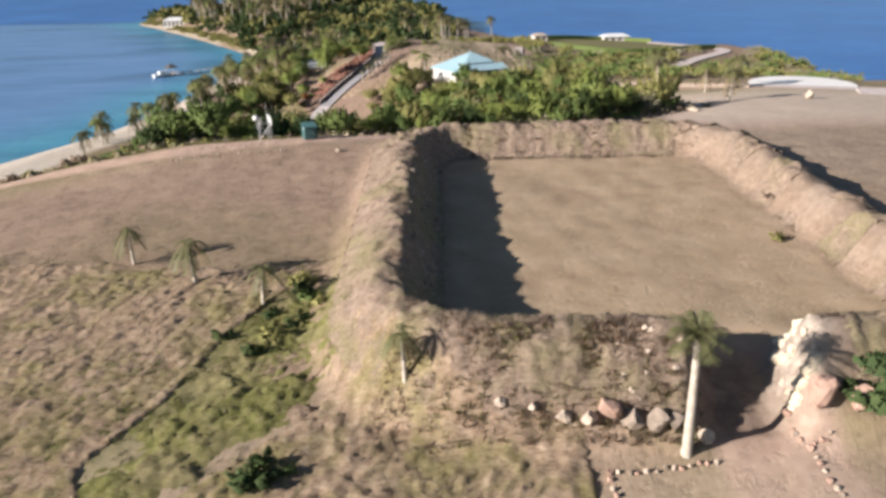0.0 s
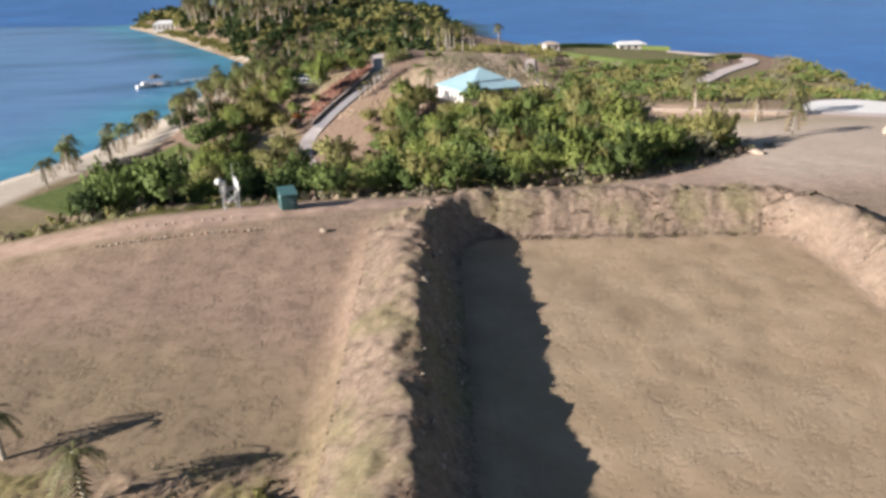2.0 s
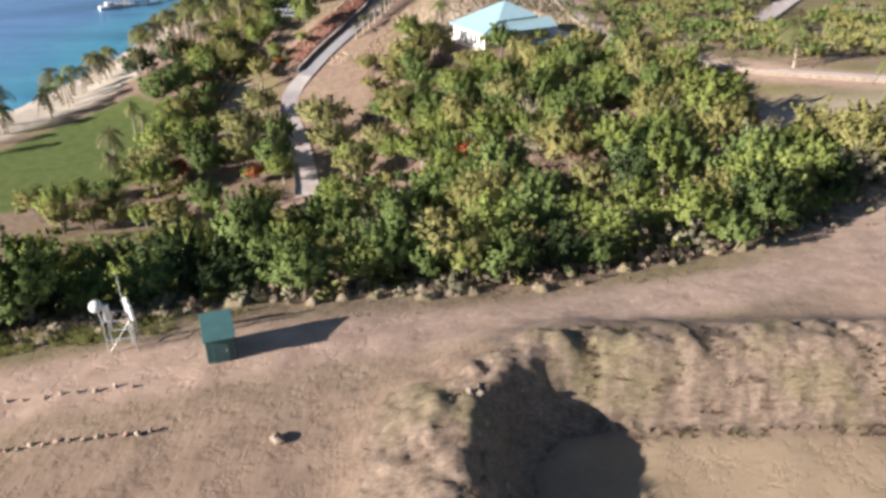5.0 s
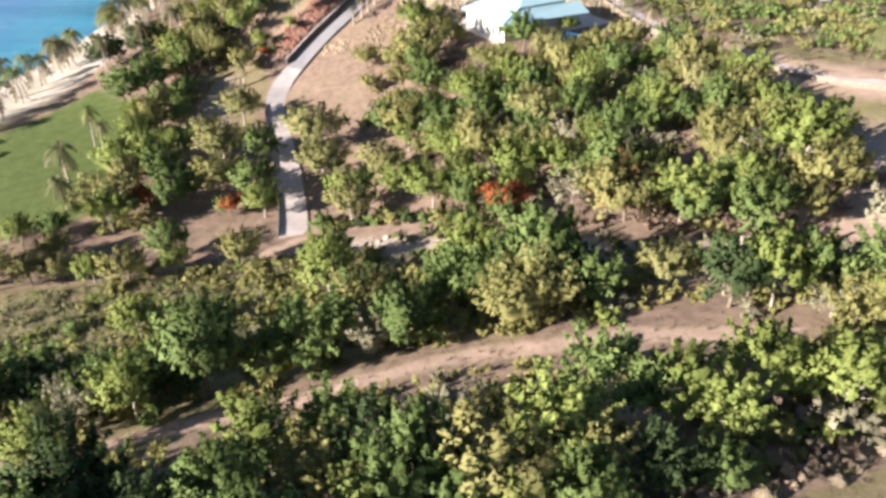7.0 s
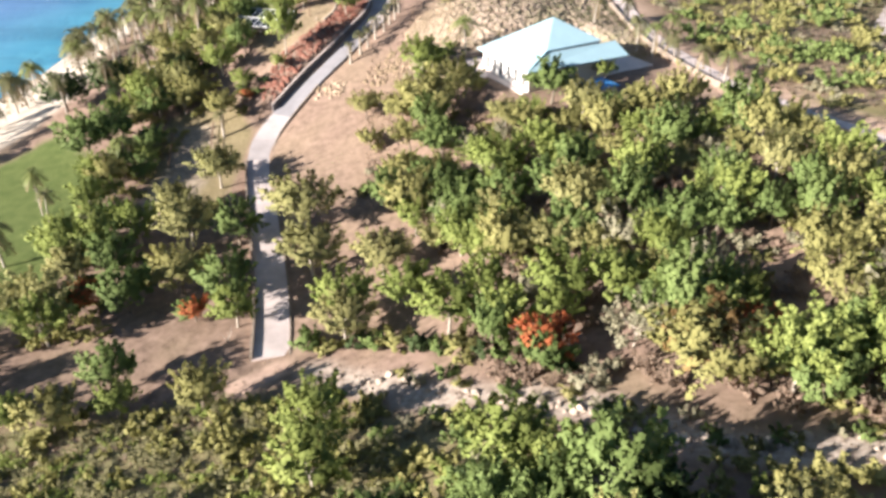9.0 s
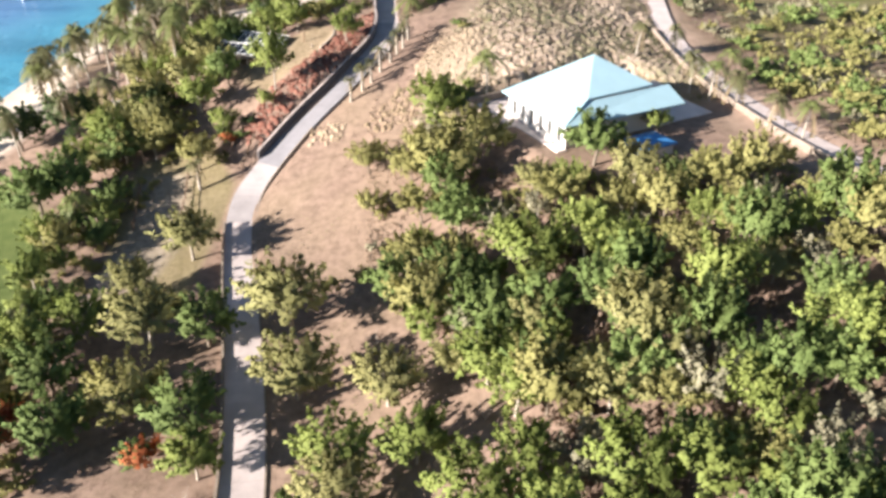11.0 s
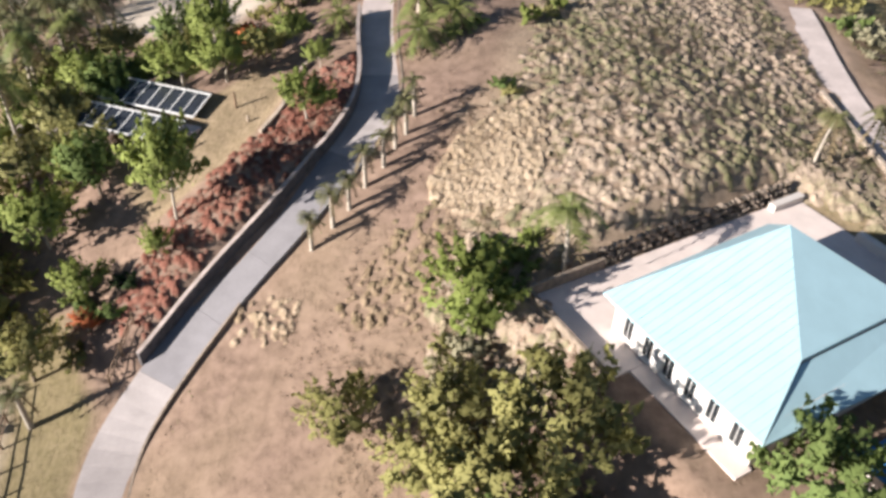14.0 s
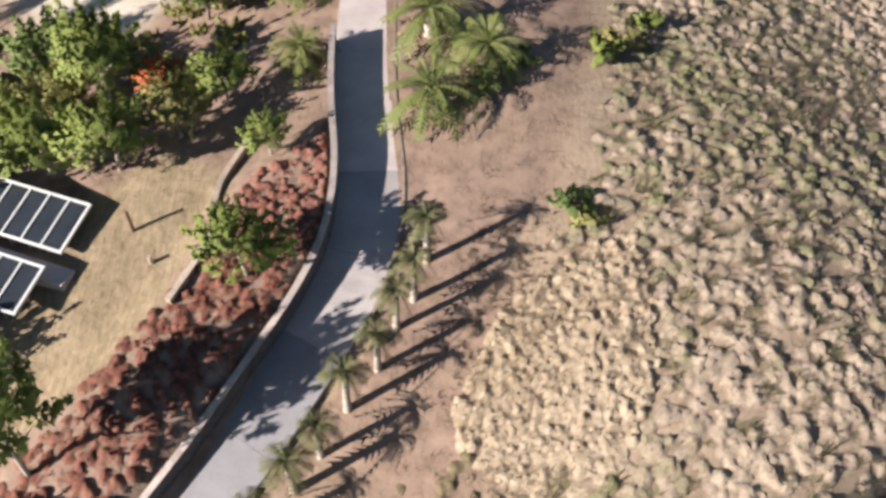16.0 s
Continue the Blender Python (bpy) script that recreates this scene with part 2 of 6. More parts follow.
def ground_at(x, y):
    return float(height(np.array([x]), np.array([y]))[0])


def spaced(stops):
    """Coordinates whose spacing changes from stretch to stretch."""
    out = [np.arange(a, b, d) for a, b, d in stops]
    return np.concatenate(out + [np.array([stops[-1][1]])])


def to_line(x, y, pts):
    """Distance of points from a line of several stretches."""
    best = np.full(len(x), 1e9)
    for (ax, ay), (bx, by) in zip(pts, pts[1:]):
        k = np.clip(((x - ax) * (bx - ax) + (y - ay) * (by - ay)) / ((bx - ax) ** 2 + (by - ay) ** 2), 0, 1)
        best = np.minimum(best, np.hypot(x - ax - k * (bx - ax), y - ay - k * (by - ay)))
    return best


def inside(x, y, poly):
    hit = np.zeros(len(x), bool)
    for (ax, ay), (bx, by) in zip(poly, poly[1:] + poly[:1]):
        hit ^= ((ay > y) != (by > y)) & (x < (bx - ax) * (y - ay) / ((by - ay) if by != ay else 1e-9) + ax)
    return hit


def near_poly(x, y, poly, soft):
    """1 inside, falling to 0 over soft metres outside."""
    d = to_line(x, y, poly + poly[:1])
    return np.where(inside(x, y, poly), 1.0, 1 - smooth(0, soft, d))


PATH_LINE = [(-25.0, 156.5), (-26.0, 162.5), (-27.8, 170.8), (-30.3, 180.5), (-33.2, 191.5), (-35.1, 200.5), (-35.4, 205.8), (-33.35, 210.4), (-29.6, 215.75), (-25.6, 220.35), (-23.0, 224.1), (-20.6, 228.0), (-19.4, 231.4), (-19.2, 235.6), (-19.9, 240.2), (-20.2, 246.0), (-20.3, 256.0)]
DIRT_ROAD = [(-60, 78), (-30, 86), (-12, 91.5), (0, 94), (14, 98.5), (30, 106), (48, 114), (75, 122)]
TRACK = [(-62, 108), (-30, 113), (-20, 115.2), (-8, 118.2), (3, 118.6), (14, 117)]
LOW_TRACK = [(-62, 139.5), (-52.5, 142.2), (-43, 144.6), (-34, 146.8), (-29, 150.0), (-24, 154.5)]
ROCKY = [(-20, 153), (-12, 148), (-4, 143.0), (3, 139.5), (8, 134.5), (14, 133), (22, 131)]
EAST_ROAD = [(100, 148), (61, 154), (45, 164.5), (38, 172), (33, 186), (29.6, 198), (27, 209), (24, 221), (22, 238), (24, 256)]
HEDGE = [(-60, 82), (-33, 92), (-20, 98), (0, 100), (15, 106), (26, 112), (40, 124)]
CLEARING = [(-23, 158), (-28, 180), (-33, 200), (-32, 209), (-22, 221), (-12, 215), (-14, 204), (-18, 192), (-19, 180), (-13, 168), (-12, 158)]
BED = [(-20.8, 232.5), (-22.6, 230), (-26.5, 224.4), (-31.0, 219.4), (-35.2, 213.2), (-37.4, 214), (-34.4, 220.6), (-30.4, 225), (-27, 229.6), (-25, 234.5), (-21.5, 238)]
TERRACE_LAWN = [(-30, 227), (-36, 222), (-41, 228), (-31, 238), (-27, 236)]
BEACH_LAWN = [(-80, 195), (-70, 212), (-59, 202), (-52.5, 180), (-55, 165), (-70, 158), (-88, 170)]
GRAVEL = [(-49.3, 210), (-44.2, 210), (-42.5, 196), (-43.5, 186), (-49, 184), (-48, 200)]
WHITE_YARD = [(-58, 243), (-46, 237), (-45, 232.5), (-57, 237)]
SAND_DRIVE = [(-60, 279), (-46, 262), (-39, 254), (-36, 262), (-41, 284), (-42, 312), (-60, 302)]
WEST_LAWN = [(-38.5, 184), (-48, 192), (-52, 204), (-51, 213), (-42, 215), (-38, 208)]
STRAW_HILL = [(-12.5, 219), (-9.5, 214.8), (-7.6, 213.2), (2, 218.7), (12, 224.5), (21, 223), (21, 262), (-4, 262), (-5, 246), (-7, 240), (-8, 234), (-11, 230)]
EAST_PATCH = [(20, 128.5), (30, 131), (36.5, 141), (38, 151), (31.5, 149), (27.5, 139)]
HOUSE_LAWN = [(13, 226), (24, 229), (27, 214), (20, 213)]
WEST_GRASS = [(-64, 98), (-34, 101), (-18, 121), (-9, 122.5), (-6, 138), (-22, 149), (-60, 146)]
GRASSY = [(-56, 124), (-34, 122), (-14, 123), (-9, 138), (-22, 151), (-52, 147)]
DRIVE = [(64, 228), (70, 238), (82, 256), (97, 273), (102, 282), (98, 290), (88, 296), (78, 300)]

xs = spaced([(-420, -240, 30), (-240, -100, 5), (-100, -60, 1.6), (-60, 48, 0.55), (48, 120, 2.5), (120, 420, 25)])
ys = spaced([(-120, 0, 12), (0, 20, 1.2), (20, 125, 0.55), (125, 262, 0.7), (262, 330, 2.0), (330, 780, 7)])
gx, gy = [a.ravel() for a in np.meshgrid(xs, ys)]
gz = height(gx, gy)


def wobble(x, y, s, seed):
    """A cheap rolling pattern from crossed waves, -1 to 1."""
    r = np.random.RandomState(seed)
    out = 0 * x
    for k in range(7):
        a, f, p = r.uniform(0, 6.28), s * r.uniform(0.6, 1.7), r.uniform(0, 6.28)
        out = out + np.sin((x * math.cos(a) + y * math.sin(a)) * f + p + 1.3 * np.sin((x * math.sin(a) - y * math.cos(a)) * f * 0.7 + p * 2))
    return out / 4.2


yard_d = box_distance(gx, gy, -5.0, 31.0, 36.5, 88.5, 7.0)
near_land = np.exp(-((gx + 5) / 70) ** 4)
on_bank = np.exp(-((yard_d - 0.5) / 3.5) ** 2)
gz = gz + (gz > 0.6) * near_land * (0.10 * wobble(gx, gy, 0.35, 3) + 0.05 * wobble(gx, gy, 1.1, 4)) + on_bank * (0.22 * wobble(gx, gy, 1.3, 5) + 0.17 * wobble(gx, gy, 2.6, 6))
on_path = 1 - smooth(2.0, 4.0, to_line(gx, gy, PATH_LINE))
gz = gz + on_path * (height(gx, gy) - 0.12 - gz)

# what covers the ground: dirt, green grass, sand / lawn, leaf litter, pale stone
dirt = np.maximum.reduce([0.85 * (1 - smooth(2.2, 6.5, to_line(gx, gy, EAST_ROAD) + 1.2 * wobble(gx, gy, 0.4, 87))), near_poly(gx, gy, EAST_PATCH, 2.0), (1 - smooth(1.6, 3.6, to_line(gx, gy, DIRT_ROAD))), (1 - smooth(0.7, 1.7, to_line(gx, gy, TRACK) + 0.4 * wobble(gx, gy, 0.9, 86))), 1 - smooth(1.0, 2.2, to_line(gx, gy, LOW_TRACK)), 0.12 * near_poly(gx, gy, CLEARING, 3), near_poly(gx, gy, [(11.6, 18), (18.2, 18), (18, 42), (13.2, 40)], 1.0), 0.12 * smooth(52, 58, gy + 0.12 * gx) * (1 - smooth(88, 95, gy - 0.35 * gx)) * (1 - smooth(-14, -8, gx)), 0.95 * smooth(10, 24, gx) * smooth(84, 93, gy - 0.2 * gx) * (1 - smooth(135, 155, gy))])
green = np.clip(np.maximum.reduce([0.75 * np.exp(-(to_line(gx, gy, [(-34, 22), (-22, 34), (-14, 42), (-9, 47)]) / 4.0) ** 2) + 0.75 * np.maximum(wobble(gx, gy, 0.16, 8), 0) * (gy < 52), 0.55 * np.exp(-(to_line(gx, gy, [(-55, 80), (-30, 91)]) / 6) ** 2), 0.55 * np.maximum(wobble(gx, gy, 0.14, 16), 0) * (gy < 90) * (gx < -6), 0.32 * np.maximum(wobble(gx, gy, 0.22, 9), 0) * (yard_d < -3), smooth(92, 108, gy) * (1 - smooth(196, 212, gy)) * np.clip(0.45 * wobble(gx, gy, 0.3, 10) + 0.45 * (1 - smooth(138, 162, gy)) + 0.25, 0, 0.8), 0.7 * smooth(86, 108, gy + 3 * wobble(gx, gy, 0.1, 17)) * (1 - smooth(150, 168, gy)) * (1 - smooth(-44, -34, gx)), 0.55 * ((gy > 230) & (gx > 25)), 0.25 * near_poly(gx, gy, TERRACE_LAWN, 2), 0.5 * near_poly(gx, gy, HOUSE_LAWN, 2), 0.75 * near_poly(gx, gy, WEST_GRASS, 3), 0.85 * ((gy > 390) & (gx > shore_left(gy) + 6) & (gx < 0)), 0.3 * near_poly(gx, gy, CLEARING, 2), 0.5 * near_poly(gx, gy, WEST_LAWN, 2)]), 0, 1)
sand = np.where(gx < 0, 1 - smooth(5 - 3.8 * smooth(300, 400, gy) + 5 * (1 - smooth(225, 260, gy)), 8 - 5.6 * smooth(300, 400, gy) + 5 * (1 - smooth(225, 260, gy)), np.abs(gx - shore_left(gy) - 4 - 5 * (1 - smooth(225, 260, gy)) + 3.5 * wobble(gx, gy, 0.06, 15)))  , 0) + (1 - smooth(2, 5, shore_right(gy) - gx)) + 0.5 * smooth(24, 40, gx) * smooth(90, 102, gy - 0.15 * gx) * (1 - smooth(142, 160, gy)) + 0.9 * near_poly(gx, gy, SAND_DRIVE, 4) + 0.9 * near_poly(gx, gy, WHITE_YARD, 1.5)
lawn = np.maximum(near_poly(gx, gy, BEACH_LAWN, 2), 0.36 * near_poly(gx, gy, [(38, 272), (62, 262), (100, 288), (104, 300), (66, 322), (40, 306)], 2))
litter = np.clip(0.5 * (1 - smooth(-12, -7, gx)) * smooth(48, 56, gy) * (1 - smooth(86, 94, gy - 0.35 * gx)) + 0.95 * (1 - 0.35 * smooth(18, 27, gx)) * on_bank * (yard_d > -4) * np.clip(0.6 + 0.6 * wobble(gx, gy, 0.5, 13), 0, 1) + ((gy > 99 + 0.35 * np.maximum(gx, 0)) & (gy < 258) & (gx < 34) & (gx > -75)) * (0.85 + 0.2 * wobble(gx, gy, 0.5, 11)) * (1 - dirt) * (1 - 0.75 * near_poly(gx, gy, WEST_GRASS, 3)) * (1 - 0.7 * near_poly(gx, gy, HOUSE_LAWN, 3)) * (1 - near_poly(gx, gy, STRAW_HILL, 3)) * (1 - near_poly(gx, gy, TERRACE_LAWN, 1)) * (1 - near_poly(gx, gy, WEST_LAWN, 1)) * (1 - lawn), 0, 1) + 0.8 * (gy > 262) * (gz > 2) * (lawn < 0.05)
stone = np.clip(np.maximum.reduce([1 - smooth(0.5, 2.6, to_line(gx, gy, ROCKY) + 0.8 * wobble(gx, gy, 0.8, 85)), 0.55 * near_poly(gx, gy, GRAVEL, 1.5), 0.2 * (1 - smooth(1.4, 4.2, to_line(gx, gy, DIRT_ROAD))) * smooth(-14, 6, gx), 0.22 * smooth(24, 36, gx) * smooth(60, 80, gy) * (1 - smooth(130, 150, gy)), 0.25 * on_bank * (wobble(gx, gy, 0.6, 12) > 0.25)]) + 1.3 * np.exp(-((gx - 18.1 - 0.24 * (gy - 36)) / 1.2) ** 2 - ((gy - 36.5) / 3.2) ** 2), 0, 1)


def sheet(name, nx, ny, px, py, pz, material, zones):
    i = np.arange((nx - 1) * (ny - 1))
    a = (i // (nx - 1)) * nx + i % (nx - 1)
    me = bpy.data.meshes.new(name)
    me.from_pydata(np.stack([px, py, pz], 1), [], np.stack([a, a + 1, a + nx + 1, a + nx], 1))
    for key, cols in zones.items():
        at = me.color_attributes.new(key, "FLOAT_COLOR", "POINT")
        at.data.foreach_set("color", np.stack([*cols, np.ones(len(px))], 1).astype(np.float32).ravel())
    me.materials.append(material)
    me.shade_smooth()
    return new(name, me)


def zone_split(nt, key):
    at = nt.nodes.new("ShaderNodeVertexColor")
    at.layer_name = key
    sp = nt.nodes.new("ShaderNodeSeparateColor")
    nt.links.new(at.outputs[0], sp.inputs[0])
    return sp.outputs


LAND, nt, b = nodes_of("land", 0.95, 0, 0.15)
za, zb, zc = zone_split(nt, "cover"), zone_split(nt, "cover_more"), zone_split(nt, "cover_last")
c = ramp_of(nt, noise_of(nt, 0.35, 6), ((0.30, (0.225, 0.165, 0.120)), (0.5, (0.292, 0.217, 0.158)), (0.72, (0.344, 0.261, 0.192))))
tuft = noise_of(nt, 2.6, 5, None, 0.7)
c = mix_of(nt, 1.0, c, ramp_of(nt, tuft, ((0.3, (0.72, 0.70, 0.66)), (0.62, (1.05, 1.04, 1.02)))), "MULTIPLY")
lie = nt.nodes.new("ShaderNodeMapping")
lie.inputs["Rotation"].default_value = (0, 0, radians(48))
lie.inputs["Scale"].default_value = (5.5, 1.1, 1.1)
nt.links.new(coords(nt), lie.inputs["Vector"])
c = mix_of(nt, 1.0, c, ramp_of(nt, noise_of(nt, 1.0, 5, lie.outputs[0], 0.7), ((0.32, (0.72, 0.71, 0.70)), (0.66, (1.30, 1.30, 1.32)))), "MULTIPLY")
edge = math_of(nt, "MULTIPLY", math_of(nt, "SUBTRACT", noise_of(nt, 1.1, 6, None, 0.7), 0.5), 0.9)


def laid(c, amount, colour):
    k = math_of(nt, "MULTIPLY", math_of(nt, "ADD", amount, math_of(nt, "MULTIPLY", math_of(nt, "MULTIPLY", amount, 1.0), edge)), 1.0)
    return mix_of(nt, k, c, colour)


c = laid(c, za[1], ramp_of(nt, noise_of(nt, 1.8, 5), ((0.3, (0.118, 0.115, 0.041)), (0.7, (0.200, 0.185, 0.074)))))
c = laid(c, za[0], ramp_of(nt, noise_of(nt, 0.8, 6), ((0.3, (0.345, 0.238, 0.182)), (0.7, (0.490, 0.352, 0.278)))))
c = laid(c, zb[1], ramp_of(nt, noise_of(nt, 0.9, 6), ((0.3, (0.162, 0.111, 0.085)), (0.55, (0.248, 0.172, 0.133)), (0.75, (0.318, 0.226, 0.177)))))
c = laid(c, zb[0], ramp_of(nt, noise_of(nt, 0.6, 5), ((0.3, (0.078, 0.108, 0.030)), (0.7, (0.128, 0.156, 0.050)))))
c = laid(c, zc[0], ramp_of(nt, noise_of(nt, 1.3, 6, None, 0.7), ((0.3, (0.135, 0.100, 0.078)), (0.55, (0.200, 0.150, 0.116)), (0.75, (0.262, 0.200, 0.155)))))
c = laid(c, zc[1], ramp_of(nt, noise_of(nt, 0.25, 6), ((0.3, (0.290, 0.212, 0.140)), (0.5, (0.350, 0.262, 0.175)), (0.7, (0.40, 0.305, 0.212)))))
c = laid(c, zc[2], ramp_of(nt, noise_of(nt, 1.7, 6, None, 0.75), ((0.3, (0.270, 0.205, 0.150)), (0.5, (0.375, 0.295, 0.220)), (0.7, (0.47, 0.375, 0.285)))))
c = laid(c, zb[2], ramp_of(nt, noise_of(nt, 1.6, 6), ((0.35, (0.245, 0.192, 0.155)), (0.65, (0.455, 0.385, 0.322)))))
c = mix_of(nt, za[2], c, ramp_of(nt, noise_of(nt, 0.5, 4), ((0.3, (0.47, 0.405, 0.335)), (0.7, (0.55, 0.485, 0.41)))))
nt.links.new(c, b.inputs["Base Color"])
bump_of(nt, b, math_of(nt, "ADD", tuft, noise_of(nt, 0.9, 5)), 0.55, 0.22)
tagged(sheet("ground", len(xs), len(ys), gx, gy, gz, LAND, {"cover": (dirt, green, np.clip(sand, 0, 1)), "cover_more": (lawn, np.clip(litter, 0, 1), stone), "cover_last": (np.clip((1 - 0.35 * smooth(18, 27, gx)) * on_bank * 1.25 * (yard_d > -4.5) * (yard_d < np.where(gy > 86, 1.5, 4)), 0, 1), 0.85 * smooth(3.0, 4.5, -yard_d), np.maximum(0.35 * near_poly(gx, gy, STRAW_HILL, 2.5), 0.4 * (1 - smooth(28, 48, gy)) * smooth(4, 8, yard_d)))}), "dry tan island ground with dirt, grass and sand", "ground", kind="structure")

# ---- the sea ----
sx = spaced([(-4200, -400, 400), (-400, -40, 6), (-40, 260, 15), (260, 4200, 400)])
sy = spaced([(-4000, 100, 400), (100, 420, 6), (420, 760, 15), (760, 4700, 400)])
wx, wy = [a.ravel() for a in np.meshgrid(sx, sy)]
off = np.maximum(shore_left(wy) - wx, wx - shore_right(wy))
off = np.where(wy > 735, np.maximum(off, wy - 735), off)
west = (wx < shore_left(wy)) * (wy < 620)
shallow = west * (1 - smooth(3, 46 + 10 * wobble(wx, wy, 0.05, 20), off)) + (1 - west) * 0.8 * (1 - smooth(0, 9, off))
reef = west * (1 - smooth(60, 200, off)) * np.clip(wobble(wx * 0.6, wy * 1.6, 0.075, 21) * 1.6, 0, 1)
SEA, nt, b = nodes_of("sea", 0.3, 0, 0.12)
zs = zone_split(nt, "depth")
c = ramp_of(nt, noise_of(nt, 0.012, 5), ((0.3, (0.010, 0.085, 0.30)), (0.7, (0.026, 0.145, 0.43))))
# Western water has its own blue, paled with painted-in haze and sky reflection.
c = mix_of(nt, zs[2], c, (0.105, 0.215, 0.41))
c = mix_of(nt, math_of(nt, "MULTIPLY", zs[0], 0.95), c, ramp_of(nt, noise_of(nt, 0.06, 4), ((0.3, (0.040, 0.21, 0.33)), (0.7, (0.085, 0.30, 0.41)))))
c = mix_of(nt, math_of(nt, "MULTIPLY", zs[1], 0.55), c, (0.025, 0.072, 0.137))
mp = nt.nodes.new("ShaderNodeMapping")
mp.inputs["Scale"].default_value = (0.25, 1.0, 1.0)
nt.links.new(coords(nt), mp.inputs["Vector"])
streak = ramp_of(nt, noise_of(nt, 0.09, 6, mp.outputs[0], 0.75), ((0.3, (0.72, 0.76, 0.80)), (0.7, (1.25, 1.2, 1.15))))
c = mix_of(nt, 1.0, c, streak, "MULTIPLY")
nt.links.new(c, b.inputs["Base Color"])
bump_of(nt, b, math_of(nt, "ADD", noise_of(nt, 0.35, 4), noise_of(nt, 0.05, 3)), 0.5, 0.6)
tagged(sheet("water", len(sx), len(sy), wx, wy, 0 * wx, SEA, {"depth": (np.clip(shallow, 0, 1), np.clip(reef, 0, 1), west * 1.0)}), "calm blue sea, turquoise over the shallows", "water", kind="structure")


# ---- plants: one mesh for each part, shared by all plants of a kind ----
def faced(v, out):
    """Triangles turned so that each one faces along its out vector."""
    t = v.reshape(-1, 3, 3).copy()
    turn = (np.cross(t[:, 1] - t[:, 0], t[:, 2] - t[:, 0]) * out).sum(1) < 0
    t[turn] = t[turn][:, [0, 2, 1]]
    return t.reshape(-1, 3)


def soft_normals(me, out, share):
    """Leaves take part of their shading from the form of the whole plant."""
    out = out / (np.linalg.norm(out, axis=1)[:, None] + 1e-6)
    flat = np.empty(len(me.polygons) * 3, np.float32)
    me.polygons.foreach_get("normal", flat)
    flat = np.repeat(flat.reshape(-1, 3), 3, 0)
    n = out * share + flat * (1 - share)
    me.shade_smooth()
    me.normals_split_custom_set((n / np.linalg.norm(n, axis=1)[:, None]).tolist())


def crown_mesh(name, rng, clumps, w, h, low, leaves, size, material, squash=1.0):
    """Leaves set in loose upright sprays; the sprays fill a dome unevenly and leave gaps."""
    L = []
    for k in range(clumps):
        a, u = rng.uniform(0, 2 * math.pi), rng.uniform(0.02, 1.0)
        r = w * math.sqrt(u) * rng.uniform(0.8, 1.1)
        top = math.sqrt(max(0.10, 1 - (r / (w * 1.15)) ** 2))
        c = np.array((r * math.cos(a), r * math.sin(a), low + h * rng.uniform(0.2, 1.0) ** 0.7 * top))
        cr = w * rng.uniform(0.15, 0.36)
        n = rng.normal(size=(leaves, 3))
        n /= np.linalg.norm(n, axis=1)[:, None]
        # a spray runs outwards and up from the middle of the crown and tapers to its tip
        run = c - np.array((0, 0, low * 0.8)) + rng.normal(size=3) * 0.25 * w
        run /= np.linalg.norm(run)
        u = rng.uniform(-1.0, 1.0, (leaves, 1))
        p = c + run * (u * cr * 1.5) + n * (cr * (0.85 - 0.62 * u) * 0.75 * rng.uniform(0.1, 1.0, (leaves, 1)) ** 0.6) * np.array((1.0, 1.0, squash))
        # leaves hang out and up, turned every way
        f = n * 0.55 + rng.normal(size=(leaves, 3)) * 0.55 + np.array((c[0] / w * 0.3, c[1] / w * 0.3, 0.35))
        t = np.cross(f, rng.normal(size=(leaves, 3)))
        t /= np.linalg.norm(t, axis=1)[:, None] + 1e-9
        t2 = np.cross(f, t)
        t2 /= np.linalg.norm(t2, axis=1)[:, None] + 1e-9
        s = size * rng.uniform(0.55, 1.4, (leaves, 1))
        L.append(np.stack([p - t * s * 0.7 - t2 * s * 0.45, p + t * s * 0.85, p - t * s * 0.3 + t2 * s * 0.75], 1))
    v = np.concatenate(L).reshape(-1, 3)
    mid = np.array((0, 0, low + 0.25 * h))
    v = faced(v, v.reshape(-1, 3, 3).mean(1) - mid + np.array((0, 0, 0.5 * h)))
    me = bpy.data.meshes.new(name)
    me.from_pydata(v, [], np.arange(len(v)).reshape(-1, 3))
    me.materials.append(material)
    soft_normals(me, (v - mid) / np.array((w, w, h)) + np.array((0, 0, 0.4)), 0.85)
    return me


def trunk_mesh(name, rng, height_, girth, limbs, spread, material):
    lean = rng.uniform(-0.12, 0.12, 2)
    path = [(lean[0] * k * height_ + rng.uniform(-0.05, 0.05), lean[1] * k * height_, -0.3 + k * (height_ + 0.3)) for k in (0, 0.35, 0.7, 1.0)]
    out = [tube(path, [girth * 1.3, girth, girth * 0.85, girth * 0.6], 6)]
    for k in range(limbs):
        a = 2 * math.pi * (k + rng.uniform(0, 0.6)) / limbs
        f = rng.uniform(0.45, 0.95)
        s = Vector(path[1]).lerp(Vector(path[3]), f)
        e = s + Vector((math.cos(a) * spread, math.sin(a) * spread, spread * rng.uniform(0.5, 1.0)))
        out.append(tube([s, s.lerp(e, 0.5) + Vector((0, 0, -0.08 * spread)), e], [girth * 0.5, girth * 0.35, girth * 0.12], 5))
    v, f = join(out)
    me = bpy.data.meshes.new(name)
    me.from_pydata([tuple(q) for q in v], [], f)
    me.materials.append(material)
    me.shade_smooth()
    return me


def plant(name, m, trunk, crown, label, category, group=""):
    """A plant standing at m with its own trunk and crown objects on shared meshes."""
    t = thing(name, m, label, category, group)
    for n, me in (("trunk", trunk), ("crown", crown)):
        o = new(n, me)
        o.parent = t
    return t


